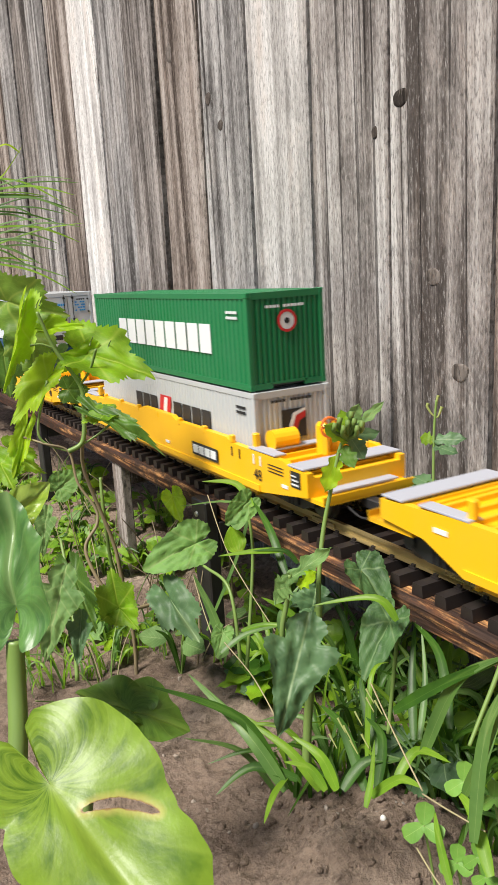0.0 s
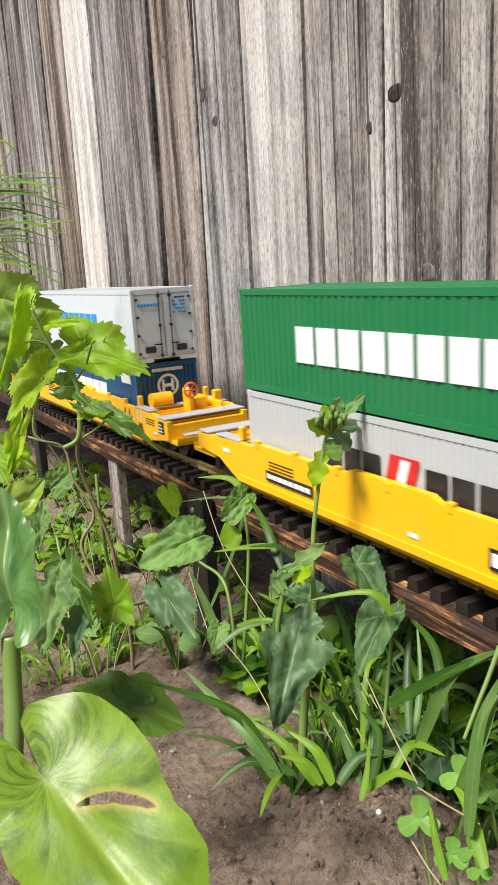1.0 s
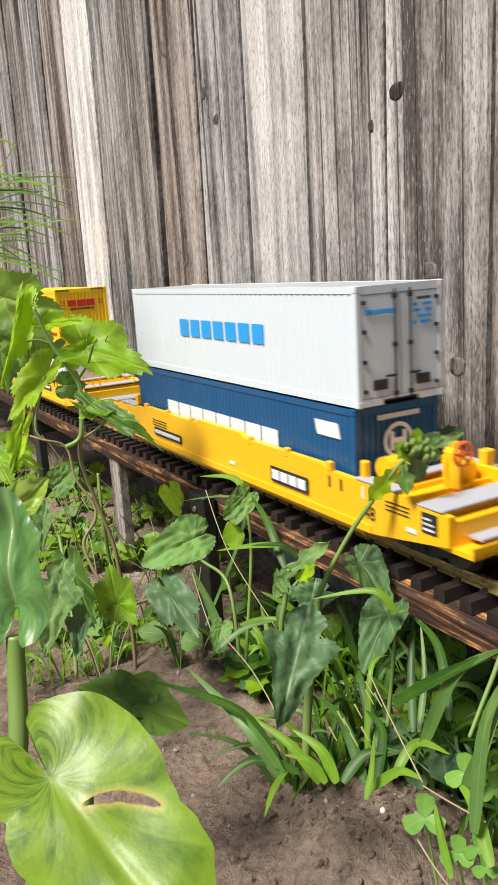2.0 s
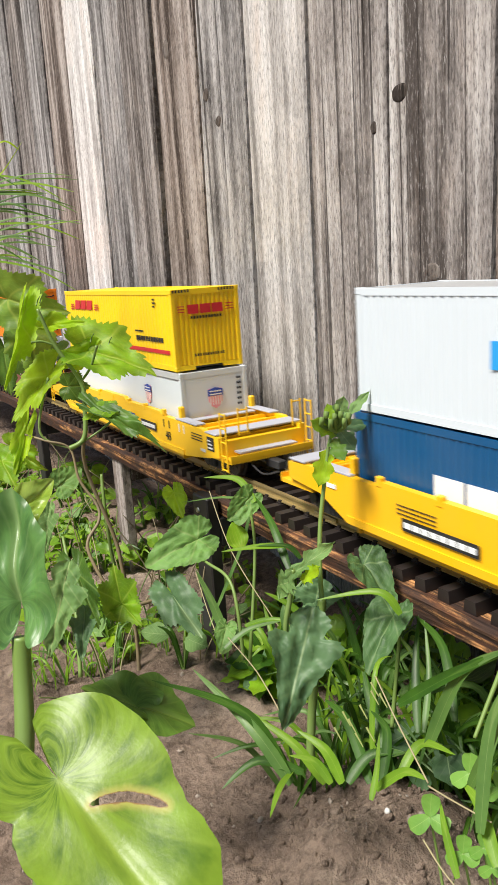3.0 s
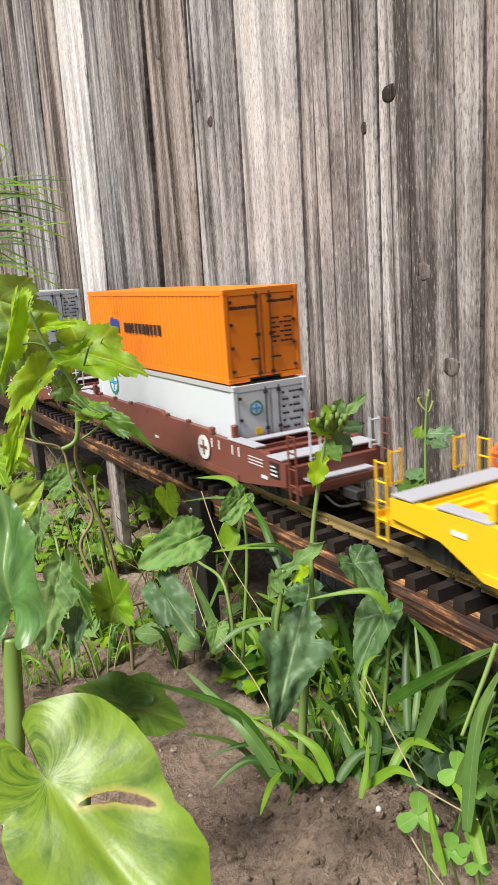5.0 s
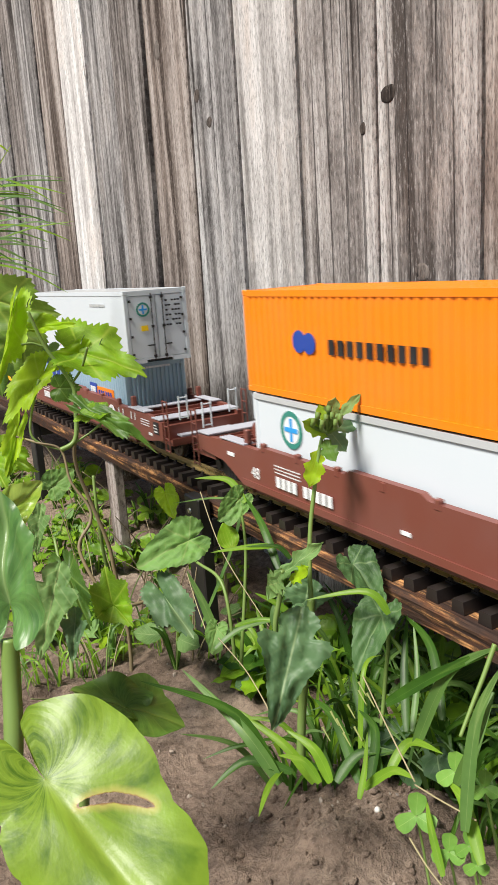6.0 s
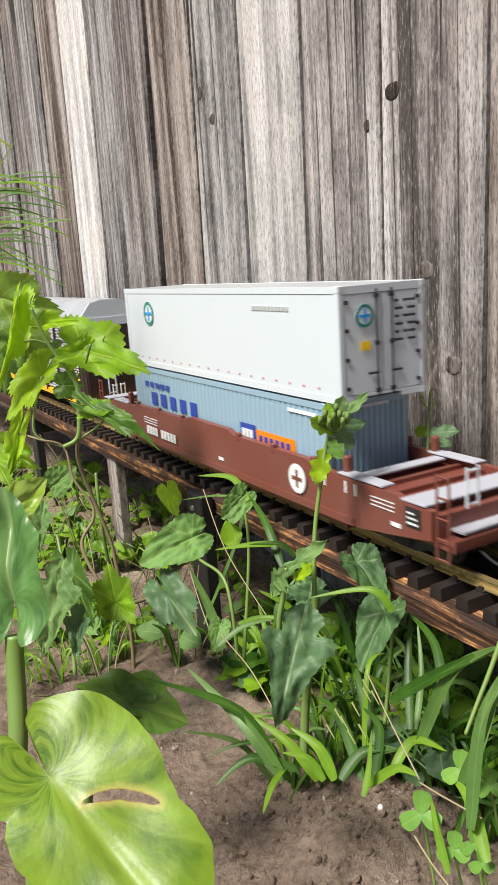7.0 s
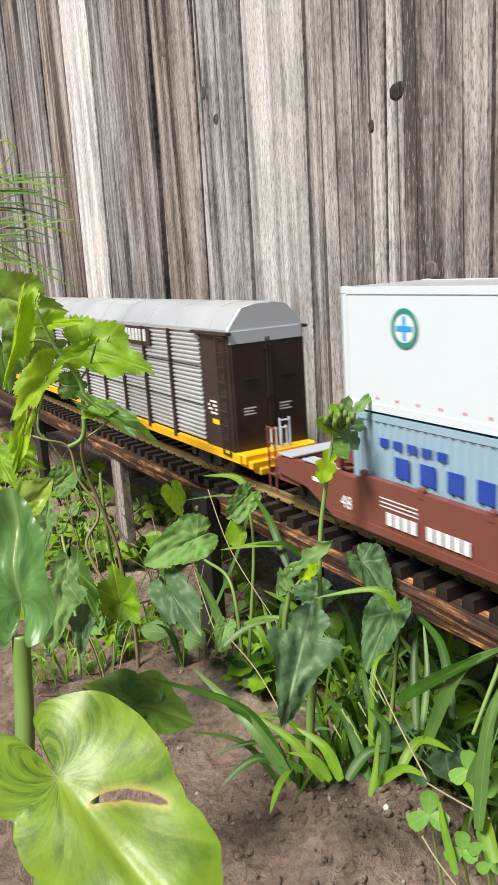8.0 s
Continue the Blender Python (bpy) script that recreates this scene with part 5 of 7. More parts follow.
def hastate_leaf(plant, base, tip, side, material, cup, seed=0):
    """A crumpled sow-thistle leaf: a winged stalk that widens into two side lobes and a long tip."""
    base, along, side = Vector(base), Vector(tip) - Vector(base), Vector(side)
    big, up = along.length, along.cross(Vector(side)).normalized()
    if up.z < 0:
        up.negate()
    wide = [(0, 0.16), (0.10, 0.42), (0.2, 0.55), (0.29, 0.42), (0.36, 0.9), (0.44, 1.0), (0.54, 0.74), (0.66, 0.52), (0.8, 0.38), (0.92, 0.24), (1.0, 0.02)]
    bm = bmesh.new()
    uvl = bm.loops.layers.uv.new("UVMap")
    prev = None
    nu, nv = 46, 14
    for i in range(nu + 1):
        u = i / nu
        w = between(wide, u) * (1 + 0.13 * ((u * 15 + seed * 0.3) % 1 - 0.5))
        row = []
        for j in range(nv + 1):
            v = 2 * j / nv - 1
            q = Vector((u * 4 + seed, v * w * 2.5, seed))
            z = big * (cup * abs(v * w) ** 1.4 - 0.2 * u * u + 0.06 * noise.noise(q * 1.7) + 0.022 * noise.noise(q * 6) - 0.03 * math.exp(-(v * w / 0.06) ** 2))
            row.append((bm.verts.new(base + along * (u - 0.10 * abs(v * w)) + side * v * w + up * z), (u, 0.5 + v * w / 2)))
        if prev:
            for j in range(nv):
                c = (prev[j], prev[j + 1], row[j + 1], row[j])
                f = bm.faces.new([p[0] for p in c])
                f.smooth = True
                for lp, p in zip(f.loops, c):
                    lp[uvl].uv = p[1]
        prev = row
    return part("leaf", bm, material, plant)


def big_calla_leaf():
    """The broad leaf in front, with a scorched crescent-shaped hole."""
    base, tip, face = Vector((-0.3245, -0.3225, -0.0016)), Vector((-0.2435, -0.2941, -0.0461)), Vector((0.52, -0.17, 0.84)).normalized()
    along = tip - base
    across = face.cross(along)
    slit = [(0.221, 0.042), (0.253, 0.104), (0.305, 0.180), (0.385, 0.243), (0.467, 0.288)]

    def hole(x, y):
        best = 9.0
        for k in range(4):
            (ax, ay), (bx, by) = slit[k], slit[k + 1]
            dx, dy = bx - ax, by - ay
            w = max(0.0, min(1.0, ((x - ax) * dx + (y - ay) * dy) / (dx * dx + dy * dy)))
            thick = 0.007 + 0.015 * math.sin(math.pi * (k + w) / 4) ** 0.6 + 0.004 * noise.noise(Vector((x * 40, y * 40, 2)))
            best = min(best, math.hypot(x - ax - dx * w, y - ay - dy * w) - thick)
        return best

    def height(x, y, s, t):
        r = math.hypot(x, y)
        q = Vector((x * 2.0, y * 2.0, 0.4))
        swell = 0.055 * (1 - math.exp(-(r / 0.16) ** 2)) - 0.05
        return 0.097 * (swell + 0.05 * noise.noise(q * 1.3) - 0.10 * max(0.0, r - 0.5) ** 1.5 + 0.012 * s ** 3 * math.sin(t * 40) - 0.018 * math.exp(-(y / 0.04) ** 2) * min(1, r * 4))
    return sheet(calla, base, along, across, lambda th, s: between(BROAD, th), M_CALLA, height, 120, 300, hole=hole)


def grass_clump(x, y, n, tall, seed, mats, wide=0.0045, lean=(0, 0)):
    """A clump of arching blades from one root."""
    rnd = random.Random(seed)
    z = ground_z(x, y)
    p = thing("grass_tuft", "clump of arching green grass blades rooted in the soil", "grass", "grass tufts", at=pose(x, y, z))
    for k in range(n):
        a, h, r = rnd.uniform(0, 6.28), tall * rnd.uniform(0.45, 1.05), tall * rnd.uniform(0.25, 0.95)
        dx, dy = r * math.cos(a) + lean[0] * tall, r * math.sin(a) + lean[1] * tall
        b = (rnd.gauss(0, 0.006), rnd.gauss(0, 0.006), -0.004)
        blade(p, b, (b[0] + dx * 0.38, b[1] + dy * 0.38, h * 0.72), (b[0] + dx, b[1] + dy, h * rnd.uniform(0.55, 1.1)), wide * rnd.uniform(0.6, 1.3), rnd.choice(mats))


SWAY = []


calla = thing("calla_lily", "broad heart-shaped green leaves with a scorched hole", "plant")
stem(calla, [(-0.3250, -0.3235, -0.0150), (-0.3290, -0.3290, -0.0300), (-0.3300, -0.3380, -0.0900), (-0.3320, -0.3400, -0.1900)], 0.0035, 0.0060, M_STEM, "stem")
big_calla_leaf()
calla_leaf(calla, (-0.4253, -0.3098, 0.0437), (-0.4531, -0.3034, 0.1066), (0.0203, 0.0237, 0.0036), M_CALLA3, 0.25, seed=2)
calla_leaf(calla, (-0.4656, -0.2947, 0.0826), (-0.4685, -0.2712, 0.0989), (0.0056, 0.0061, -0.0089), M_CALLA4, 0.3, seed=4)
calla_leaf(calla, (-0.4256, -0.2471, -0.0438), (-0.4491, -0.2747, -0.0300), (0.0127, -0.0126, -0.0036), M_CALLA2, 0.12, seed=5)
calla_leaf(calla, (-0.4244, -0.2454, -0.0450), (-0.3999, -0.2169, -0.0521), (0.0232, -0.0143, -0.0025), M_CALLA2, 0.12, seed=6)
stem(calla, [(-0.4211, -0.3116, 0.0240), (-0.4150, -0.3152, -0.0008), (-0.4024, -0.3216, -0.0342), (-0.3930, -0.3318, -0.0848)], 0.0052, 0.0058, M_STEM, "stem")
stem(calla, [(-0.4252, -0.2475, -0.0530), (-0.4312, -0.2561, -0.0605), (-0.4433, -0.2756, -0.1048), (-0.4450, -0.2800, -0.1900)], 0.0026, 0.0040, M_STEM, "stem")
vine = thing("grape_vine", "climbing grape vine with toothed bright green leaves", "vine")
stem(vine, [(-0.7362, -0.1973, 0.1931), (-0.7312, -0.1864, 0.1581), (-0.7221, -0.1683, 0.1217), (-0.7182, -0.1686, 0.0959), (-0.7145, -0.1740, 0.0685), (-0.7168, -0.1881, 0.0605)], 0.0016, 0.0026, M_STEM, "stem")
stem(vine, [(-0.7508, -0.2276, 0.0776), (-0.7241, -0.2082, 0.0704), (-0.7168, -0.1881, 0.0605), (-0.7085, -0.1847, 0.0303), (-0.6981, -0.1736, 0.0055), (-0.6938, -0.1750, -0.0095), (-0.6894, -0.1899, -0.0344), (-0.6630, -0.1703, -0.0841), (-0.6664, -0.1241, -0.0913)], 0.0010, 0.0019, M_STEM2, "stem")
stem(vine, [(-0.7145, -0.1740, 0.0685), (-0.7274, -0.1714, 0.0352), (-0.7215, -0.1527, -0.0368), (-0.7180, -0.1487, -0.0720), (-0.7168, -0.1419, -0.1450), (-0.7142, -0.1442, -0.1950)], 0.0018, 0.0022, M_STEM2, "stem")
stem(vine, [(-0.7955, -0.1348, 0.0085), (-0.7862, -0.1381, -0.0272), (-0.7865, -0.1354, -0.0868), (-0.7805, -0.1275, -0.1476)], 0.0018, 0.0022, M_STEM, "stem")
stem(vine, [(-0.7221, -0.1683, 0.1217), (-0.7110, -0.1608, 0.1358), (-0.7010, -0.1558, 0.1561)], 0.0012, 0.0014, M_STEM, "leaf_stalk")
stem(vine, [(-0.7139, -0.1733, 0.0663), (-0.7106, -0.1565, 0.0752), (-0.6985, -0.1453, 0.0874)], 0.0010, 0.0013, M_STEM, "leaf_stalk")
stem(vine, [(-0.7312, -0.1864, 0.1581), (-0.7345, -0.1973, 0.1628), (-0.7369, -0.2073, 0.1626)], 0.0010, 0.0012, M_STEM, "leaf_stalk")
stem(vine, [(-0.7168, -0.1881, 0.0605), (-0.7267, -0.2119, 0.0788), (-0.7309, -0.1966, 0.1288)], 0.0010, 0.0014, M_STEM, "leaf_stalk")
stem(vine, [(-0.8711, -0.1915, 0.1013), (-0.8641, -0.1600, 0.1055), (-0.8579, -0.1355, 0.1094)], 0.0030, 0.0030, M_STEM2, "dry_cane")
stem(vine, [(-0.7365, -0.1979, 0.1963), (-0.7362, -0.1964, 0.2004), (-0.7260, -0.1965, 0.2045)], 0.0008, 0.0004, M_STEM, "tendril")
stem(vine, [(-0.7357, -0.1947, 0.1981), (-0.7354, -0.1932, 0.2022), (-0.7252, -0.1933, 0.2063)], 0.0008, 0.0004, M_STEM, "tendril")
stem(vine, [(-0.7219, -0.1547, 0.1580), (-0.7218, -0.1532, 0.1622), (-0.7118, -0.1537, 0.1670)], 0.0008, 0.0004, M_STEM, "tendril")
stem(vine, [(-0.7164, -0.1391, 0.1535), (-0.7162, -0.1376, 0.1577), (-0.7063, -0.1384, 0.1625)], 0.0008, 0.0004, M_STEM, "tendril")
vine_leaf(vine, (-0.7964, -0.2127, 0.2029), (-0.7466, -0.1722, 0.1869), (-0.0088, -0.0100, -0.0328), M_GRAPE3, 0.1, seed=9)
vine_leaf(vine, (-0.8090, -0.1873, 0.1695), (-0.7801, -0.1969, 0.1277), (-0.0154, -0.0280, 0.0002), M_GRAPE3, 0.12, seed=10)
vine_leaf(vine, (-0.8308, -0.2131, 0.1534), (-0.8202, -0.2155, 0.1073), (0.0125, 0.0234, 0.0013), M_GRAPE2, 0.12, seed=11)
vine_leaf(vine, (-0.7549, -0.2085, 0.1870), (-0.7287, -0.2323, 0.1250), (-0.0046, 0.0116, -0.0027), M_LIME, 0.25, seed=17)
vine_leaf(vine, (-0.7438, -0.1933, 0.1305), (-0.7349, -0.2361, 0.0955), (0.0185, 0.0072, -0.0111), M_LIME, 0.15, seed=16)
vine_leaf(vine, (-0.7272, -0.1544, 0.1493), (-0.6767, -0.1124, 0.1338), (0.0208, -0.0167, -0.0255), M_GRAPE, 0.25, seed=12)
vine_leaf(vine, (-0.7280, -0.1559, 0.1494), (-0.7399, -0.1846, 0.1342), (0.0054, 0.0042, -0.0121), M_LIME, 0.1, seed=13)
vine_leaf(vine, (-0.7628, -0.1856, 0.1756), (-0.7167, -0.1633, 0.1806), (0.0125, -0.0028, -0.0090), M_LIME, 0.15, seed=18)
vine_leaf(vine, (-0.6931, -0.1606, 0.0944), (-0.6336, -0.1262, 0.0732), (0.0087, -0.0093, -0.0081), M_GRAPE2, 0.12, seed=14)
vine_leaf(vine, (-0.6909, -0.1557, 0.0962), (-0.7023, -0.1787, 0.0915), (0.0119, -0.0027, -0.0065), M_GRAPE, 0.1, seed=15)
vine_leaf(vine, (-0.7454, -0.2196, 0.0804), (-0.7243, -0.2416, 0.0422), (0.0055, 0.0085, -0.0033), M_LIME, 0.2, seed=19)
vine_leaf(vine, (-0.7691, -0.2304, 0.0585), (-0.7321, -0.2143, 0.0399), (-0.0133, -0.0100, -0.0152), M_GRAPE, 0.1, seed=20)
vine_leaf(vine, (-0.7526, -0.2456, 0.0528), (-0.7236, -0.2437, 0.0350), (0.0094, 0.0202, 0.0066), M_GRAPE, 0.1, seed=28)
vine_leaf(vine, (-0.7614, -0.1694, 0.1135), (-0.7508, -0.1507, 0.1123), (0.0028, -0.0027, -0.0165), M_GRAPE2, 0.1, seed=21)
vine_leaf(vine, (-0.7696, -0.1675, 0.1496), (-0.7757, -0.1821, 0.1423), (-0.0063, 0.0054, -0.0096), M_THIS2, 0.1, seed=31)
vine_leaf(vine, (-0.6151, -0.1874, -0.0619), (-0.6240, -0.1888, -0.0301), (0.0091, 0.0179, 0.0027), M_GRAPE, 0.15, seed=22)
vine_leaf(vine, (-0.6144, -0.1868, -0.0635), (-0.5870, -0.1835, -0.0718), (-0.0039, -0.0109, -0.0080), M_GRAPE, 0.15, seed=23)
vine_leaf(vine, (-0.6203, -0.2225, -0.0255), (-0.5863, -0.2203, -0.0622), (0.0063, 0.0133, 0.0038), M_GRAPE2, 0.12, seed=24)
vine_leaf(vine, (-0.6292, -0.1335, -0.0737), (-0.5861, -0.1299, -0.0971), (0.0078, 0.0193, 0.0111), M_THIS, 0.12, seed=25)
thistle = thing("sow_thistle", "tall sow thistle with bluish lobed leaves and buds", "weed")
# the upper shoot turns about the middle of the stem
leaf(thistle, "thistle", (-0.4297, -0.1061, -0.0196), (-0.4564, -0.1001, -0.0109), (0.63, -0.40, 0.66), 0.0294, M_THIS, 0.15, 0.12, 0.030, seed=31)
leaf(thistle, "thistle", (-0.4205, -0.1292, 0.0091), (-0.4170, -0.1424, 0.0117), (0.69, -0.41, 0.60), 0.0232, M_THIS2, 0.15, 0.12, 0.030, seed=34)
leaf(thistle, "thistle", (-0.4228, -0.1273, 0.0160), (-0.4135, -0.1443, 0.0026), (0.90, -0.11, 0.43), 0.0155, M_THIS2, 0.15, 0.12, 0.030, seed=35)
leaf(thistle, "thistle", (-0.4306, -0.1251, 0.0088), (-0.4062, -0.1066, 0.0363), (0.61, -0.39, 0.68), 0.0172, M_THIS2, 0.15, 0.12, 0.050, seed=36)
leaf(thistle, "thistle", (-0.4252, -0.1195, 0.0049), (-0.4072, -0.1191, 0.0210), (0.61, -0.39, 0.69), 0.0156, M_LIME, 0.15, 0.12, 0.050, seed=37)
stem(thistle, [(-0.4228, -0.1273, 0.0160), (-0.4258, -0.1290, -0.0053), (-0.4274, -0.1333, -0.0301), (-0.4289, -0.1322, -0.0882)], 0.0016, 0.0022, M_STEM, "stem")
stem(thistle, [(-0.3892, -0.0650, -0.0141), (-0.3890, -0.0637, -0.0357), (-0.3888, -0.0666, -0.0607), (-0.3818, -0.0786, -0.1014)], 0.0012, 0.0016, M_STEM, "stem")
stem(thistle, [(-0.4213, -0.1060, -0.0109), (-0.4208, -0.1098, -0.0389), (-0.4218, -0.1174, -0.0855), (-0.4170, -0.1257, -0.1343)], 0.0030, 0.0034, M_STEM, "stem")
hastate_leaf(thistle, (-0.4224, -0.1131, -0.0155), (-0.3871, -0.1608, -0.0726), (0.0138, 0.0216, -0.0073), M_THIS, 0.1, seed=29)
hastate_leaf(thistle, (-0.4385, -0.0948, -0.0047), (-0.4284, -0.1098, -0.0304), (0.0094, 0.0151, -0.0043), M_THIS, 0.1, seed=30)
heart_leaf(thistle, (-0.3793, -0.0773, -0.0155), (-0.3682, -0.1103, -0.0380), (0.0142, 0.0034, -0.0027), M_THIS, 0.15, seed=32)
heart_leaf(thistle, (-0.4170, -0.0711, 0.0080), (-0.3883, -0.0697, -0.0095), (-0.0035, 0.0161, 0.0027), M_THIS, 0.15, seed=33)
shoot = thing("thistle_shoot", "upright green thistle shoot with a cluster of buds", "weed", at=pose(-0.4213, -0.1060, -0.0109))
SHOOT_AT = Vector((-0.4213, -0.1060, -0.0109))
stem(shoot, [(-0.4213, -0.1060, -0.0109), (-0.4291, -0.1005, 0.0113), (-0.4361, -0.0933, 0.0372), (-0.4406, -0.0849, 0.0638), (-0.4436, -0.0765, 0.0909), (-0.4432, -0.0691, 0.1083)], 0.0019, 0.0013, M_STEM, "stem")
leaf(shoot, "thistle", (-0.4434, -0.0779, 0.0870), (-0.4343, -0.0930, 0.0660), (0.91, -0.27, 0.33), 0.0201, M_LIME, 0.15, 0.12, 0.030, seed=38)
leaf(shoot, "thistle", (-0.4417, -0.0707, 0.0985), (-0.4361, -0.0931, 0.1130), (0.73, -0.50, 0.46), 0.0159, M_GRAPE, 0.15, 0.12, 0.030, seed=39)
leaf(shoot, "thistle", (-0.4421, -0.0691, 0.1043), (-0.4430, -0.0352, 0.1074), (0.65, -0.49, 0.58), 0.0165, M_THIS, 0.15, 0.30, 0.030, seed=40)
leaf(shoot, "thistle", (-0.4418, -0.0694, 0.1024), (-0.4316, -0.0618, 0.0863), (0.71, -0.52, 0.48), 0.0186, M_THIS, 0.15, 0.12, 0.030, seed=41)
leaf(shoot, "thistle", (-0.4429, -0.0739, 0.0947), (-0.4203, -0.0809, 0.0869), (0.71, -0.51, 0.48), 0.0159, M_GRAPE2, 0.15, 0.12, 0.030, seed=42)
leaf(shoot, "thistle", (-0.4427, -0.0685, 0.1083), (-0.4340, -0.0682, 0.1256), (0.78, -0.56, 0.28), 0.0144, M_THIS2, 0.15, 0.12, 0.030, seed=43)
leaf(shoot, "thistle", (-0.4404, -0.0653, 0.1081), (-0.4389, -0.0404, 0.1274), (0.69, -0.52, 0.51), 0.0098, M_THIS2, 0.15, 0.12, 0.030, seed=44)
leaf(shoot, "thistle", (-0.4436, -0.0704, 0.1064), (-0.4485, -0.0726, 0.1204), (0.79, -0.55, 0.28), 0.0121, M_GRAPE, 0.15, 0.12, 0.030, seed=45)
stem(shoot, [(-0.4420, -0.0704, 0.1004), (-0.4372, -0.0749, 0.1080), (-0.4344, -0.0767, 0.1119), (-0.4347, -0.0760, 0.1150)], 0.0016, 0.0021, M_STEM, "bud")
stem(shoot, [(-0.4420, -0.0704, 0.1004), (-0.4349, -0.0712, 0.1094), (-0.4321, -0.0730, 0.1133), (-0.4323, -0.0723, 0.1164)], 0.0016, 0.0021, M_STEM, "bud")
stem(shoot, [(-0.4420, -0.0704, 0.1004), (-0.4382, -0.0778, 0.1043), (-0.4355, -0.0795, 0.1082), (-0.4357, -0.0788, 0.1113)], 0.0016, 0.0021, M_STEM, "bud")
stem(shoot, [(-0.4420, -0.0704, 0.1004), (-0.4328, -0.0700, 0.1047), (-0.4301, -0.0718, 0.1086), (-0.4303, -0.0710, 0.1116)], 0.0016, 0.0021, M_STEM, "bud")
stem(shoot, [(-0.4420, -0.0704, 0.1004), (-0.4314, -0.0670, 0.1076), (-0.4287, -0.0689, 0.1115), (-0.4289, -0.0681, 0.1146)], 0.0016, 0.0021, M_STEM, "bud")
stem(shoot, [(-0.4420, -0.0704, 0.1004), (-0.4409, -0.0795, 0.1098), (-0.4381, -0.0813, 0.1137), (-0.4383, -0.0805, 0.1168)], 0.0016, 0.0021, M_STEM, "bud")
stem(shoot, [(-0.4420, -0.0704, 0.1004), (-0.4421, -0.0827, 0.1061), (-0.4393, -0.0844, 0.1100), (-0.4395, -0.0836, 0.1131)], 0.0016, 0.0021, M_STEM, "bud")
stem(shoot, [(-0.4420, -0.0704, 0.1004), (-0.4369, -0.0724, 0.1142), (-0.4342, -0.0742, 0.1180), (-0.4343, -0.0735, 0.1211)], 0.0016, 0.0021, M_STEM, "bud")
tallweed = thing("tall_weed", "thin weed with seed heads growing against the fence", "weed")
stem(tallweed, [(-0.4515, 0.0284, -0.0285), (-0.4629, 0.0394, 0.0149), (-0.4681, 0.0439, 0.0372), (-0.4751, 0.0515, 0.0781), (-0.4777, 0.0567, 0.1056)], 0.0016, 0.0010, M_STEM, "stem")
leaf(tallweed, "thistle", (-0.4744, 0.0508, 0.0735), (-0.4506, 0.0623, 0.0778), (0.55, -0.53, 0.64), 0.0172, M_THIS, 0.15, 0.12, 0.030, seed=46)
leaf(tallweed, "thistle", (-0.4743, 0.0507, 0.0726), (-0.4825, 0.0427, 0.0760), (0.57, -0.51, 0.64), 0.0164, M_GRAPE, 0.15, 0.12, 0.030, seed=47)
leaf(tallweed, "thistle", (-0.4737, 0.0501, 0.0689), (-0.4465, 0.0489, 0.0690), (0.55, -0.52, 0.65), 0.0142, M_THIS, 0.15, 0.12, 0.030, seed=48)
leaf(tallweed, "thistle", (-0.4678, 0.0442, 0.0372), (-0.4964, 0.0449, 0.0411), (0.55, -0.49, 0.67), 0.0196, M_THIS, 0.15, 0.12, 0.030, seed=49)
leaf(tallweed, "thistle", (-0.4679, 0.0431, 0.0349), (-0.4998, 0.0349, 0.0271), (0.55, -0.48, 0.68), 0.0215, M_GRAPE2, 0.15, 0.12, 0.030, seed=50)
stem(tallweed, [(-0.4765, 0.0542, 0.0918), (-0.4772, 0.0562, 0.1010), (-0.4772, 0.0575, 0.1065), (-0.4769, 0.0585, 0.1092)], 0.0004, 0.0016, M_BUD, "seed_head")
stem(tallweed, [(-0.4765, 0.0542, 0.0918), (-0.4791, 0.0523, 0.0946), (-0.4820, 0.0507, 0.1002), (-0.4817, 0.0517, 0.1030)], 0.0004, 0.0016, M_BUD, "seed_head")
stem(tallweed, [(-0.4765, 0.0542, 0.0918), (-0.4750, 0.0559, 0.0918), (-0.4742, 0.0583, 0.0972), (-0.4739, 0.0594, 0.1000)], 0.0004, 0.0016, M_BUD, "seed_head")
palm = thing("spiky_plant", "fan of narrow pointed green leaves beside the fence", "plant")
blade(palm, (-0.8902, -0.2061, 0.3133), (-0.8715, -0.1689, 0.3142), (-0.8541, -0.1399, 0.3076), 0.0033, M_GRASS2)
blade(palm, (-0.9282, -0.2028, 0.3151), (-0.9026, -0.1427, 0.3277), (-0.8785, -0.0956, 0.3249), 0.0045, M_GRASS)
blade(palm, (-0.7840, -0.2327, 0.3027), (-0.7611, -0.1841, 0.3155), (-0.7402, -0.1466, 0.3117), 0.0031, M_GRASS3)
blade(palm, (-0.8840, -0.2143, 0.3314), (-0.8636, -0.1647, 0.3238), (-0.8449, -0.1260, 0.2995), 0.0038, M_GRASS2)
blade(palm, (-0.9346, -0.1893, 0.3016), (-0.9153, -0.1481, 0.2950), (-0.8969, -0.1158, 0.2814), 0.0037, M_GRASS)
blade(palm, (-0.8532, -0.2068, 0.3074), (-0.8319, -0.1594, 0.3035), (-0.8124, -0.1226, 0.2838), 0.0040, M_GRASS3)
blade(palm, (-0.9469, -0.1973, 0.2829), (-0.9234, -0.1397, 0.2814), (-0.9010, -0.0949, 0.2613), 0.0052, M_GRASS2)
blade(palm, (-0.8857, -0.2149, 0.2681), (-0.8680, -0.1793, 0.2651), (-0.8511, -0.1517, 0.2549), 0.0043, M_GRASS3)
blade(palm, (-0.9390, -0.2213, 0.2574), (-0.9216, -0.1845, 0.2578), (-0.9055, -0.1572, 0.2378), 0.0036, M_GRASS)
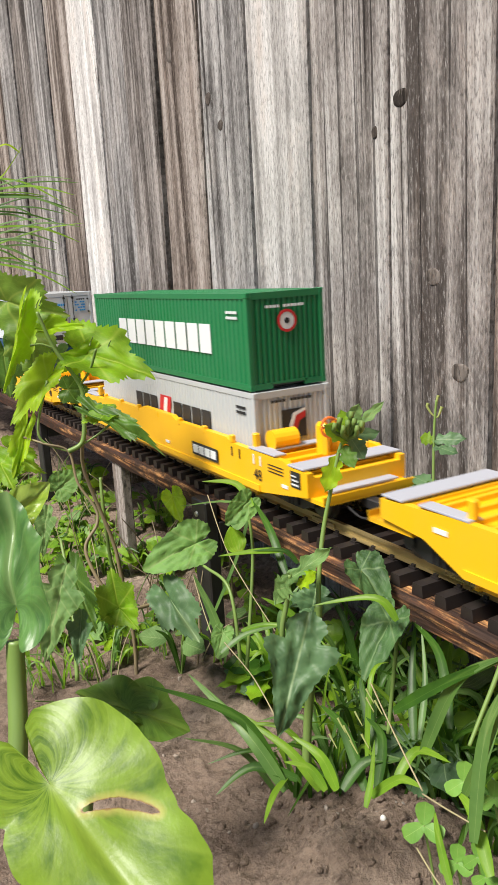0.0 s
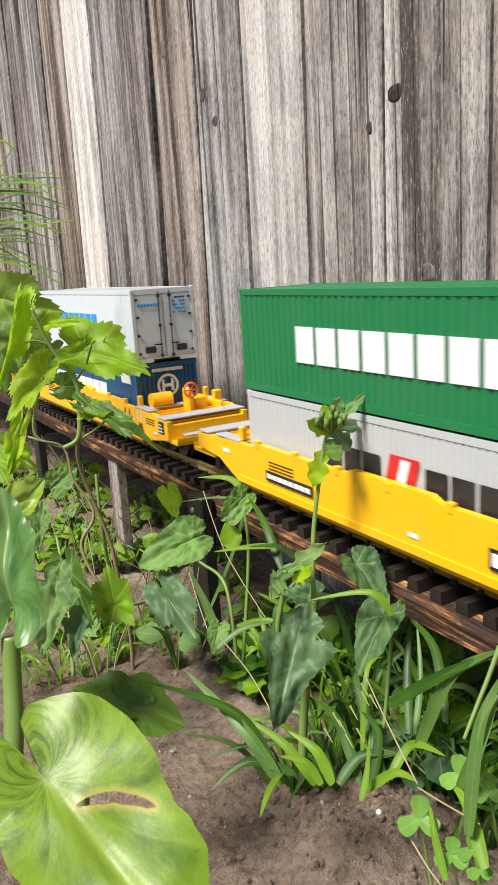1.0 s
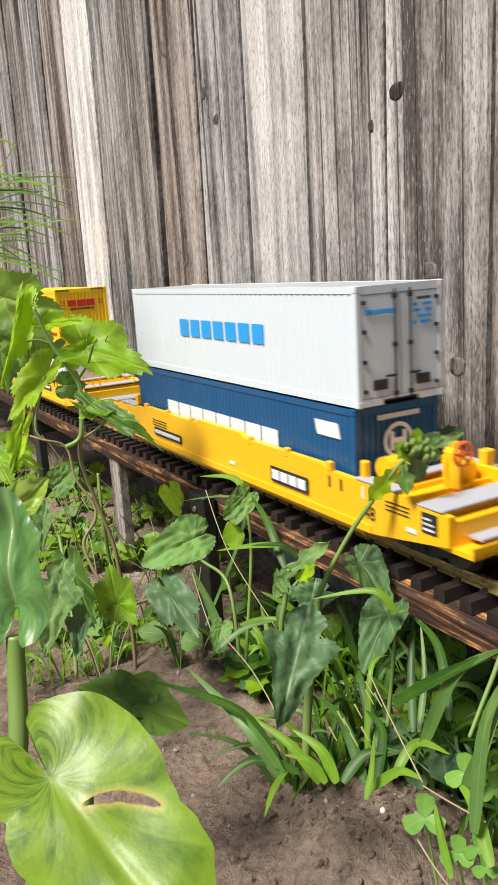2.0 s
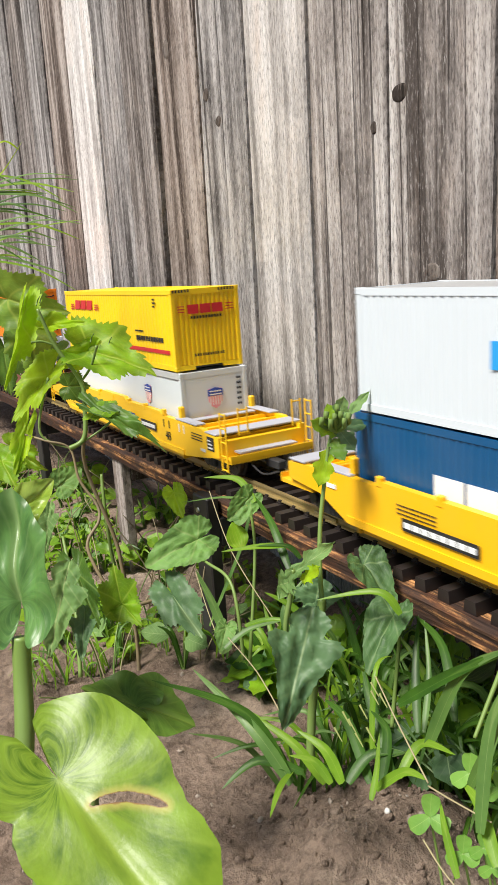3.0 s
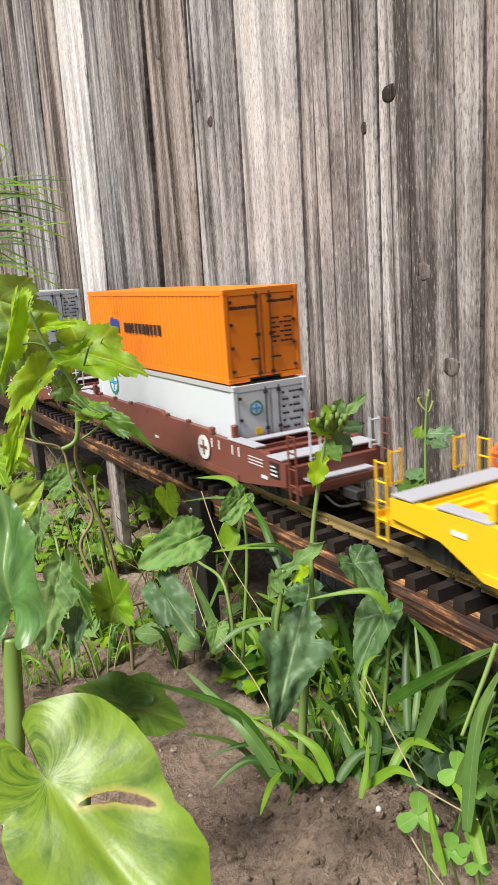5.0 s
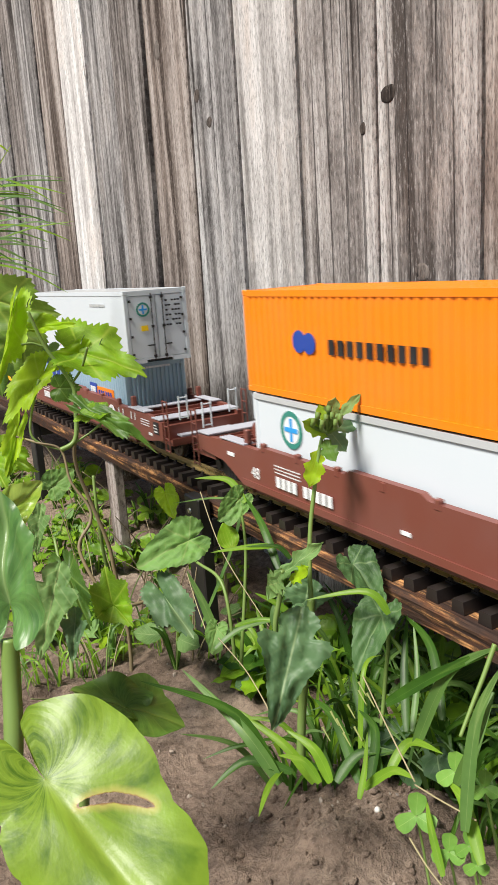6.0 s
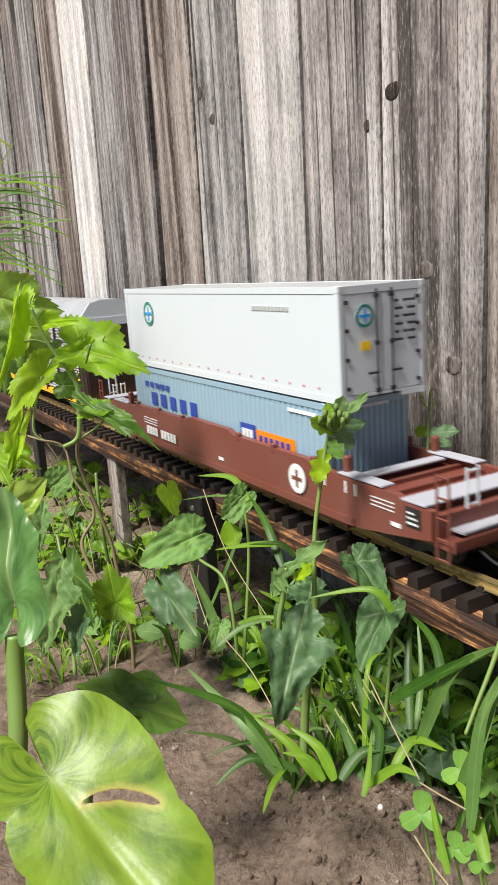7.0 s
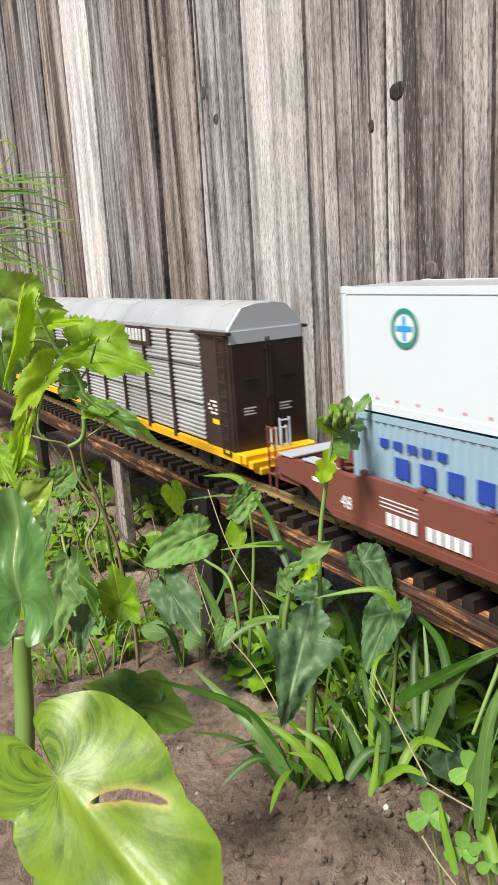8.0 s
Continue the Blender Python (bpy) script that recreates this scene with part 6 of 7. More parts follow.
blade(palm, (-0.9347, -0.1946, 0.3001), (-0.9148, -0.1567, 0.3113), (-0.8964, -0.1272, 0.3130), 0.0045, M_GRASS)
blade(palm, (-0.8292, -0.2114, 0.2940), (-0.8096, -0.1716, 0.2933), (-0.7911, -0.1406, 0.2839), 0.0031, M_GRASS)
blade(palm, (-0.8520, -0.2229, 0.3242), (-0.8365, -0.1976, 0.3244), (-0.8233, -0.1788, 0.3114), 0.0033, M_GRASS)
blade(palm, (-0.9408, -0.2208, 0.2419), (-0.9225, -0.1806, 0.2485), (-0.9050, -0.1496, 0.2419), 0.0049, M_GRASS2)
blade(palm, (-0.9499, -0.1995, 0.2770), (-0.9294, -0.1532, 0.2760), (-0.9101, -0.1172, 0.2612), 0.0042, M_GRASS3)
blade(palm, (-0.8397, -0.2317, 0.2640), (-0.8225, -0.1957, 0.2545), (-0.8059, -0.1678, 0.2363), 0.0043, M_GRASS3)
blade(palm, (-0.8950, -0.2198, 0.3064), (-0.8747, -0.1752, 0.3122), (-0.8559, -0.1405, 0.3062), 0.0038, M_GRASS2)
blade(palm, (-0.9522, -0.1995, 0.2809), (-0.9314, -0.1544, 0.2898), (-0.9115, -0.1190, 0.2899), 0.0041, M_GRASS3)
blade(palm, (-0.8387, -0.2257, 0.2879), (-0.8215, -0.1923, 0.2876), (-0.8055, -0.1666, 0.2769), 0.0040, M_GRASS3)
blade(palm, (-0.9037, -0.2000, 0.2593), (-0.8797, -0.1458, 0.2754), (-0.8562, -0.1034, 0.2802), 0.0042, M_GRASS2)
blade(palm, (-0.9093, -0.2151, 0.2586), (-0.8917, -0.1816, 0.2668), (-0.8752, -0.1558, 0.2657), 0.0038, M_GRASS3)
blade(palm, (-0.7966, -0.2207, 0.2647), (-0.7745, -0.1739, 0.2750), (-0.7537, -0.1380, 0.2689), 0.0032, M_GRASS3)
blade(palm, (-0.8164, -0.2255, 0.2864), (-0.7996, -0.1978, 0.2936), (-0.7850, -0.1774, 0.2843), 0.0042, M_GRASS)
blade(palm, (-0.8975, -0.2283, 0.2525), (-0.8760, -0.1753, 0.2600), (-0.8551, -0.1341, 0.2519), 0.0040, M_GRASS3)
blade(palm, (-0.8601, -0.2246, 0.2574), (-0.8419, -0.1883, 0.2651), (-0.8249, -0.1605, 0.2601), 0.0046, M_GRASS)
blade(palm, (-0.8694, -0.2092, 0.3147), (-0.8470, -0.1589, 0.3173), (-0.8262, -0.1195, 0.3062), 0.0048, M_GRASS2)
blade(palm, (-0.8710, -0.2081, 0.3127), (-0.8497, -0.1583, 0.3061), (-0.8292, -0.1189, 0.2905), 0.0037, M_GRASS)
blade(palm, (-0.8309, -0.2389, 0.2503), (-0.8104, -0.1879, 0.2385), (-0.7893, -0.1473, 0.2222), 0.0042, M_GRASS3)
blade(palm, (-0.7881, -0.2354, 0.2427), (-0.7679, -0.1889, 0.2306), (-0.7473, -0.1530, 0.2060), 0.0031, M_GRASS2)
stem(palm, [(-0.8759, -0.2116, 0.3344), (-0.8825, -0.2140, 0.2669), (-0.8841, -0.2159, 0.2080)], 0.0060, 0.0080, M_STEM2, "stem")
blade(palm, (-0.8211, -0.2039, 0.3457), (-0.8162, -0.1878, 0.3531), (-0.8143, -0.1750, 0.3451), 0.0046, M_LIME)
blade(palm, (-0.8261, -0.2095, 0.3174), (-0.8216, -0.1930, 0.3248), (-0.8124, -0.1722, 0.3528), 0.0046, M_LIME)
arrowweed = thing("broadleaf_weed", "weed with pale arrow-shaped leaves beside the post", "weed")
leaf(arrowweed, "oval", (-0.5699, -0.0792, 0.0085), (-0.5783, -0.0930, 0.0120), (0.68, -0.35, 0.65), 0.0258, M_THIS2, 0.15, 0.12, 0.030, seed=53)
leaf(arrowweed, "oval", (-0.5654, -0.0911, -0.0187), (-0.5748, -0.0928, 0.0025), (0.70, -0.36, 0.62), 0.0198, M_GRAPE, 0.15, 0.12, 0.030, seed=55)
leaf(arrowweed, "oval", (-0.5423, -0.1176, -0.0920), (-0.5431, -0.1290, -0.0784), (0.62, -0.30, 0.73), 0.0295, M_THIS2, 0.15, 0.12, 0.030, seed=56)
leaf(arrowweed, "oval", (-0.7593, -0.0578, -0.0181), (-0.7579, -0.0699, -0.0380), (0.75, -0.32, 0.58), 0.0213, M_LIME, 0.15, 0.12, 0.030, seed=58)
stem(arrowweed, [(-0.6513, -0.1007, -0.0505), (-0.6159, -0.0986, -0.0486), (-0.5752, -0.0972, -0.0574), (-0.5481, -0.1051, -0.1145)], 0.0012, 0.0018, M_STEM, "stem")
stem(arrowweed, [(-0.5734, -0.0763, 0.0226), (-0.5580, -0.0815, -0.0240), (-0.5438, -0.1021, -0.1189)], 0.0012, 0.0018, M_STEM, "stem")
stem(arrowweed, [(-0.7002, -0.2095, -0.0187), (-0.6525, -0.2182, -0.0624), (-0.6161, -0.2309, -0.1198)], 0.0014, 0.0020, M_STEM, "stem")
heart_leaf(arrowweed, (-0.6428, -0.0961, -0.0319), (-0.6450, -0.1478, -0.0428), (0.0160, 0.0004, -0.0158), M_THIS2, 0.1, seed=52)
hastate_leaf(arrowweed, (-0.6602, -0.2271, 0.0287), (-0.6372, -0.2436, -0.0051), (0.0058, 0.0097, -0.0016), M_THIS2, 0.2, seed=63)
hastate_leaf(arrowweed, (-0.5869, -0.2356, -0.0015), (-0.5561, -0.2702, -0.0588), (0.0112, 0.0177, -0.0057), M_THIS2, 0.15, seed=60)
hastate_leaf(arrowweed, (-0.5750, -0.2307, -0.0374), (-0.5519, -0.2461, -0.0693), (0.0057, 0.0097, -0.0016), M_THIS, 0.2, seed=61)
heart_leaf(arrowweed, (-0.5574, -0.0838, 0.0266), (-0.5543, -0.1062, 0.0121), (0.0053, 0.0059, -0.0080), M_THIS2, 0.1, seed=54)
heart_leaf(arrowweed, (-0.4997, -0.1435, -0.0527), (-0.4907, -0.1540, -0.0646), (0.0042, 0.0066, -0.0022), M_THIS2, 0.1, seed=56)
heart_leaf(arrowweed, (-0.8702, -0.1615, -0.0151), (-0.8621, -0.1384, 0.0027), (0.0070, 0.0065, -0.0134), M_THIS2, 0.1, seed=57)
heart_leaf(arrowweed, (-0.7327, -0.0787, -0.0088), (-0.7073, -0.0833, -0.0264), (-0.0043, -0.0095, -0.0035), M_LIME, 0.1, seed=58)
grass_tuft = thing("grass_tuft", "long arching green grass blades growing under the track", "grass", "grass tufts")
blade(grass_tuft, (-0.4827, -0.0974, 0.0083), (-0.4936, -0.1161, 0.0087), (-0.5055, -0.1404, 0.0073), 0.0057, M_GRASS2)
blade(grass_tuft, (-0.4732, -0.0886, -0.0011), (-0.4816, -0.0955, 0.0082), (-0.4938, -0.1160, 0.0095), 0.0044, M_GRASS)
blade(grass_tuft, (-0.3613, -0.0858, -0.0058), (-0.3747, -0.0930, 0.0071), (-0.4044, -0.1222, -0.0011), 0.0057, M_GRASS2)
blade(grass_tuft, (-0.5526, -0.0813, 0.0235), (-0.5809, -0.0812, 0.0374), (-0.6124, -0.0990, 0.0362), 0.0069, M_GRASS2)
blade(grass_tuft, (-0.4753, -0.0979, -0.0086), (-0.5079, -0.0917, 0.0176), (-0.5537, -0.0803, 0.0280), 0.0072, M_GRASS)
blade(grass_tuft, (-0.5330, -0.1291, -0.0743), (-0.5454, -0.1316, -0.0529), (-0.5607, -0.1376, -0.0261), 0.0087, M_GRASS3)
blade(grass_tuft, (-0.4630, -0.1464, -0.0361), (-0.4544, -0.1273, -0.0330), (-0.4254, -0.1024, -0.0343), 0.0042, M_GRASS2)
blade(grass_tuft, (-0.4800, -0.1556, -0.0585), (-0.4762, -0.1350, -0.0471), (-0.4654, -0.1114, -0.0429), 0.0053, M_GRASS3)
blade(grass_tuft, (-0.4370, -0.1137, -0.0267), (-0.4451, -0.1201, -0.0191), (-0.4561, -0.1320, -0.0110), 0.0054, M_GRASS2)
blade(grass_tuft, (-0.4358, -0.1249, -0.0405), (-0.4448, -0.1229, -0.0227), (-0.4437, -0.1029, -0.0014), 0.0058, M_GRASS3)
blade(grass_tuft, (-0.3465, -0.1837, -0.0799), (-0.3731, -0.1936, -0.0531), (-0.4290, -0.2054, -0.0350), 0.0088, M_GRASS3)
blade(grass_tuft, (-0.3465, -0.1837, -0.0799), (-0.3784, -0.1940, -0.0461), (-0.4127, -0.2407, -0.0234), 0.0073, M_GRASS)
blade(grass_tuft, (-0.3459, -0.1759, -0.0752), (-0.3627, -0.1968, -0.0689), (-0.3656, -0.2208, -0.0797), 0.0066, M_GRASS)
blade(grass_tuft, (-0.3494, -0.1816, -0.0750), (-0.3348, -0.1988, -0.0699), (-0.3236, -0.2125, -0.0747), 0.0056, M_GRASS2)
blade(grass_tuft, (-0.3492, -0.1583, -0.0924), (-0.3700, -0.1664, -0.0736), (-0.4002, -0.1811, -0.0621), 0.0068, M_GRASS2)
blade(grass_tuft, (-0.3339, -0.1642, -0.0805), (-0.3451, -0.1681, -0.0704), (-0.3547, -0.1798, -0.0673), 0.0058, M_GRASS2)
blade(grass_tuft, (-0.3283, -0.1560, -0.0805), (-0.3276, -0.1394, -0.0680), (-0.3163, -0.1230, -0.0662), 0.0073, M_GRASS)
blade(grass_tuft, (-0.3302, -0.1587, -0.0805), (-0.3581, -0.1513, -0.0768), (-0.3800, -0.1578, -0.0723), 0.0076, M_GRASS2)
blade(grass_tuft, (-0.3088, -0.1122, -0.0643), (-0.2932, -0.1003, -0.0134), (-0.2616, -0.0950, 0.0159), 0.0089, M_GRASS3)
blade(grass_tuft, (-0.3294, -0.1158, -0.0438), (-0.2958, -0.1021, -0.0122), (-0.2596, -0.0930, 0.0161), 0.0082, M_GRASS)
blade(grass_tuft, (-0.2171, -0.1642, -0.0342), (-0.2266, -0.1476, 0.0082), (-0.2218, -0.1352, 0.0374), 0.0068, M_GRASS3)
blade(grass_tuft, (-0.2395, -0.1482, -0.0320), (-0.2295, -0.1463, -0.0056), (-0.2260, -0.1358, 0.0214), 0.0058, M_GRASS3)
blade(grass_tuft, (-0.3347, -0.0962, -0.0734), (-0.3577, -0.0768, -0.0433), (-0.3741, -0.0590, -0.0186), 0.0063, M_GRASS)
blade(grass_tuft, (-0.3262, -0.0990, -0.0677), (-0.3433, -0.0786, -0.0442), (-0.3638, -0.0632, -0.0174), 0.0046, M_GRASS3)
blade(grass_tuft, (-0.3046, -0.0939, -0.0504), (-0.3372, -0.0721, -0.0238), (-0.3761, -0.0613, -0.0186), 0.0068, M_GRASS)
blade(grass_tuft, (-0.3143, -0.1336, -0.0776), (-0.3546, -0.1178, -0.0518), (-0.3703, -0.1098, -0.0421), 0.0076, M_GRASS)
blade(grass_tuft, (-0.3168, -0.1400, -0.0802), (-0.3270, -0.1268, -0.0574), (-0.3383, -0.1303, -0.0469), 0.0066, M_GRASS)
blade(grass_tuft, (-0.3207, -0.1453, -0.0804), (-0.3573, -0.1339, -0.0633), (-0.3852, -0.1317, -0.0621), 0.0076, M_GRASS)
blade(grass_tuft, (-0.3123, -0.1310, -0.0775), (-0.3122, -0.1136, -0.0619), (-0.2853, -0.1124, -0.0544), 0.0066, M_GRASS2)
blade(grass_tuft, (-0.3110, -0.1486, -0.0767), (-0.2992, -0.1375, -0.0631), (-0.2836, -0.1348, -0.0601), 0.0063, M_GRASS2)
blade(grass_tuft, (-0.3038, -0.1582, -0.0752), (-0.3087, -0.1500, -0.0636), (-0.3168, -0.1409, -0.0464), 0.0042, M_GRASS2)
blade(grass_tuft, (-0.2385, -0.1240, 0.0111), (-0.2321, -0.1454, -0.0195), (-0.2309, -0.1567, -0.0473), 0.0042, M_GRASS3)
blade(grass_tuft, (-0.2063, -0.1649, -0.0436), (-0.2277, -0.1535, -0.0313), (-0.2426, -0.1495, -0.0303), 0.0066, M_GRASS2)
blade(grass_tuft, (-0.2204, -0.1746, -0.0552), (-0.2379, -0.1650, -0.0482), (-0.2520, -0.1555, -0.0431), 0.0043, M_GRASS2)
blade(grass_tuft, (-0.5891, -0.1159, -0.0955), (-0.5874, -0.0683, 0.0071), (-0.6690, -0.0989, -0.0008), 0.0041, M_GRASS3)
blade(grass_tuft, (-0.3319, -0.1353, -0.0690), (-0.3492, -0.1165, -0.0291), (-0.3602, -0.0938, -0.0320), 0.0040, M_GRASS2)
for k, (x, y, n, tall, lean) in enumerate(((-0.438, -0.0885, 15, 0.095, (0, -0.1)), (-0.425, -0.070, 13, 0.10, (0, 0)), (-0.4165, -0.045, 12, 0.09, (0, 0.1)), (-0.455, -0.112, 10, 0.07, (0.1, -0.5)),
                                                (-0.392, -0.028, 12, 0.10, (0, 0)), (-0.360, -0.022, 12, 0.10, (0.1, 0)), (-0.335, -0.030, 10, 0.085, (0.2, -0.1)), (-0.470, -0.060, 10, 0.09, (0, 0)))):
    grass_clump(x, y, n, tall, 40 + k, (M_GRASS, M_GRASS, M_GRASS2, M_GRASS3), 0.0042, lean)
# Band under the track: bright blades left out, so its shade sits in the colour.
for k in range(16):
    grass_clump(-0.56 + 0.026 * k + 0.01 * math.sin(k * 2.3), 0.005 + 0.03 * math.sin(k * 1.7), 10, 0.10 + 0.02 * math.sin(k), 70 + k, (M_GRASS, M_GRASS, M_GRASS3), 0.0055)
for k, (x, y) in enumerate(((-0.736, -0.240), (-0.734, -0.217), (-0.736, -0.193), (-0.793, -0.231), (-0.734, -0.169), (-0.792, -0.188), (-0.791, -0.142), (-0.759, -0.120), (-0.728, -0.100), (-0.754, -0.067), (-0.835, -0.201), (-0.670, -0.061), (-0.800, -0.083))):
    grass_clump(x, y, 9, 0.045 + 0.012 * math.sin(k * 2), 110 + k, (M_GRASS2, M_GRASS3, M_GRASS2), 0.0030)
seed_grass = thing("seeding_grass", "thin dry grass stalks with seed heads", "grass", "grass tufts")
stem(seed_grass, [(-0.2649, -0.1513, -0.0433), (-0.2918, -0.1467, -0.0272), (-0.3168, -0.1425, -0.0101)], 0.0005, 0.0004, M_STRAW, "stalk")
stem(seed_grass, [(-0.2643, -0.1518, -0.0444), (-0.2428, -0.1567, -0.0366), (-0.2159, -0.1585, -0.0302)], 0.0005, 0.0004, M_STRAW, "stalk")
stem(seed_grass, [(-0.2491, -0.1693, -0.0572), (-0.2328, -0.1734, -0.0591), (-0.2183, -0.1767, -0.0585)], 0.0005, 0.0004, M_STRAW, "stalk")
stem(seed_grass, [(-0.4130, -0.1507, -0.0778), (-0.4470, -0.1481, -0.0645), (-0.4821, -0.1515, -0.0514)], 0.0005, 0.0004, M_STRAW, "stalk")
stem(seed_grass, [(-0.5290, -0.1348, -0.0861), (-0.5625, -0.1294, -0.0650), (-0.5939, -0.1232, -0.0433)], 0.0005, 0.0004, M_STRAW, "stalk")
stem(seed_grass, [(-0.6249, -0.0885, 0.0185), (-0.5675, -0.0987, -0.0227), (-0.4817, -0.1072, -0.0553)], 0.0005, 0.0004, M_STRAW, "stalk")
stem(seed_grass, [(-0.3112, -0.1416, -0.0168), (-0.3151, -0.1423, -0.0122), (-0.3168, -0.1425, -0.0101)], 0.0003, 0.0008, M_BUD, "seed_head")
stem(seed_grass, [(-0.3115, -0.1446, -0.0194), (-0.3155, -0.1453, -0.0148), (-0.3172, -0.1455, -0.0127)], 0.0003, 0.0008, M_BUD, "seed_head")
stem(seed_grass, [(-0.3063, -0.1430, -0.0244), (-0.3103, -0.1436, -0.0199), (-0.3120, -0.1438, -0.0179)], 0.0003, 0.0008, M_BUD, "seed_head")
stem(seed_grass, [(-0.3172, -0.1488, -0.0350), (-0.3213, -0.1494, -0.0304), (-0.3230, -0.1496, -0.0284)], 0.0003, 0.0008, M_BUD, "seed_head")
stem(seed_grass, [(-0.3177, -0.1565, -0.0413), (-0.3218, -0.1572, -0.0368), (-0.3236, -0.1574, -0.0348)], 0.0003, 0.0008, M_BUD, "seed_head")
stem(seed_grass, [(-0.3212, -0.1578, -0.0381), (-0.3253, -0.1585, -0.0335), (-0.3271, -0.1587, -0.0314)], 0.0003, 0.0008, M_BUD, "seed_head")
stem(seed_grass, [(-0.3033, -0.1550, -0.0393), (-0.3074, -0.1556, -0.0350), (-0.3091, -0.1557, -0.0330)], 0.0003, 0.0008, M_BUD, "seed_head")
stem(seed_grass, [(-0.3057, -0.1610, -0.0417), (-0.3097, -0.1616, -0.0374), (-0.3114, -0.1618, -0.0355)], 0.0003, 0.0008, M_BUD, "seed_head")
stem(seed_grass, [(-0.3097, -0.1462, -0.0232), (-0.3137, -0.1468, -0.0187), (-0.3154, -0.1470, -0.0166)], 0.0003, 0.0008, M_BUD, "seed_head")
stem(seed_grass, [(-0.3203, -0.1646, -0.0450), (-0.3245, -0.1653, -0.0405), (-0.3262, -0.1656, -0.0385)], 0.0003, 0.0008, M_BUD, "seed_head")
stem(seed_grass, [(-0.2511, -0.1086, 0.0263), (-0.2499, -0.1176, 0.0127), (-0.2489, -0.1263, 0.0007), (-0.2471, -0.1369, -0.0131)], 0.0014, 0.0010, M_STEM, "seed_spike")
clover = thing("clover", "three-leaved clover at the edge of the soil", "weed")
leaf(clover, "round", (-0.2424, -0.1453, -0.0263), (-0.2433, -0.1435, -0.0167), (0.43, -0.42, 0.80), 0.0091, M_CLOVER, 0.10, 0.10, 0.020, seed=64)
leaf(clover, "round", (-0.2424, -0.1453, -0.0263), (-0.2331, -0.1436, -0.0270), (0.42, -0.42, 0.80), 0.0091, M_CLOVER, 0.10, 0.10, 0.020, seed=65)
leaf(clover, "round", (-0.2424, -0.1453, -0.0263), (-0.2434, -0.1554, -0.0283), (0.43, -0.41, 0.80), 0.0091, M_CLOVER, 0.10, 0.10, 0.020, seed=66)
stem(clover, [(-0.2424, -0.1453, -0.0263), (-0.2396, -0.1436, -0.0441), (-0.2353, -0.1434, -0.0636)], 0.0006, 0.0008, M_STEM, "stem")
leaf(clover, "round", (-0.2517, -0.1625, -0.0493), (-0.2534, -0.1597, -0.0388), (0.43, -0.38, 0.82), 0.0108, M_CLOVER, 0.10, 0.10, 0.020, seed=67)
leaf(clover, "round", (-0.2517, -0.1625, -0.0493), (-0.2412, -0.1596, -0.0503), (0.42, -0.38, 0.82), 0.0108, M_CLOVER, 0.10, 0.10, 0.020, seed=68)
leaf(clover, "round", (-0.2517, -0.1625, -0.0493), (-0.2527, -0.1741, -0.0513), (0.43, -0.37, 0.82), 0.0108, M_CLOVER, 0.10, 0.10, 0.020, seed=69)
stem(clover, [(-0.2517, -0.1625, -0.0493), (-0.2484, -0.1613, -0.0670), (-0.2436, -0.1616, -0.0862)], 0.0006, 0.0008, M_STEM, "stem")
leaf(clover, "round", (-0.2291, -0.1628, -0.0539), (-0.2300, -0.1610, -0.0455), (0.40, -0.39, 0.83), 0.0084, M_CLOVER, 0.10, 0.10, 0.020, seed=70)
leaf(clover, "round", (-0.2291, -0.1628, -0.0539), (-0.2206, -0.1614, -0.0536), (0.39, -0.38, 0.84), 0.0084, M_CLOVER, 0.10, 0.10, 0.020, seed=71)
leaf(clover, "round", (-0.2291, -0.1628, -0.0539), (-0.2295, -0.1721, -0.0548), (0.40, -0.38, 0.84), 0.0084, M_CLOVER, 0.10, 0.10, 0.020, seed=72)
stem(clover, [(-0.2291, -0.1628, -0.0539), (-0.2259, -0.1617, -0.0707), (-0.2213, -0.1620, -0.0889)], 0.0006, 0.0008, M_STEM, "stem")
leaf(clover, "round", (-0.2243, -0.1547, -0.0513), (-0.2246, -0.1537, -0.0438), (0.39, -0.40, 0.83), 0.0070, M_CLOVER, 0.10, 0.10, 0.020, seed=73)
leaf(clover, "round", (-0.2243, -0.1547, -0.0513), (-0.2169, -0.1541, -0.0506), (0.38, -0.40, 0.83), 0.0070, M_CLOVER, 0.10, 0.10, 0.020, seed=74)
leaf(clover, "round", (-0.2243, -0.1547, -0.0513), (-0.2244, -0.1628, -0.0517), (0.39, -0.39, 0.83), 0.0070, M_CLOVER, 0.10, 0.10, 0.020, seed=75)
stem(clover, [(-0.2243, -0.1547, -0.0513), (-0.2211, -0.1535, -0.0681), (-0.2165, -0.1538, -0.0863)], 0.0006, 0.0008, M_STEM, "stem")
leaf(clover, "round", (-0.2303, -0.1379, -0.0307), (-0.2307, -0.1368, -0.0224), (0.41, -0.44, 0.80), 0.0077, M_CLOVER, 0.10, 0.10, 0.020, seed=76)
leaf(clover, "round", (-0.2303, -0.1379, -0.0307), (-0.2222, -0.1372, -0.0306), (0.40, -0.43, 0.81), 0.0077, M_CLOVER, 0.10, 0.10, 0.020, seed=77)
leaf(clover, "round", (-0.2303, -0.1379, -0.0307), (-0.2309, -0.1467, -0.0320), (0.41, -0.43, 0.81), 0.0077, M_CLOVER, 0.10, 0.10, 0.020, seed=78)
stem(clover, [(-0.2303, -0.1379, -0.0307), (-0.2274, -0.1363, -0.0482), (-0.2230, -0.1362, -0.0672)], 0.0006, 0.0008, M_STEM, "stem")
leaf(clover, "round", (-0.2131, -0.1612, -0.0505), (-0.2132, -0.1606, -0.0437), (0.38, -0.40, 0.84), 0.0062, M_CLOVER, 0.10, 0.10, 0.020, seed=79)
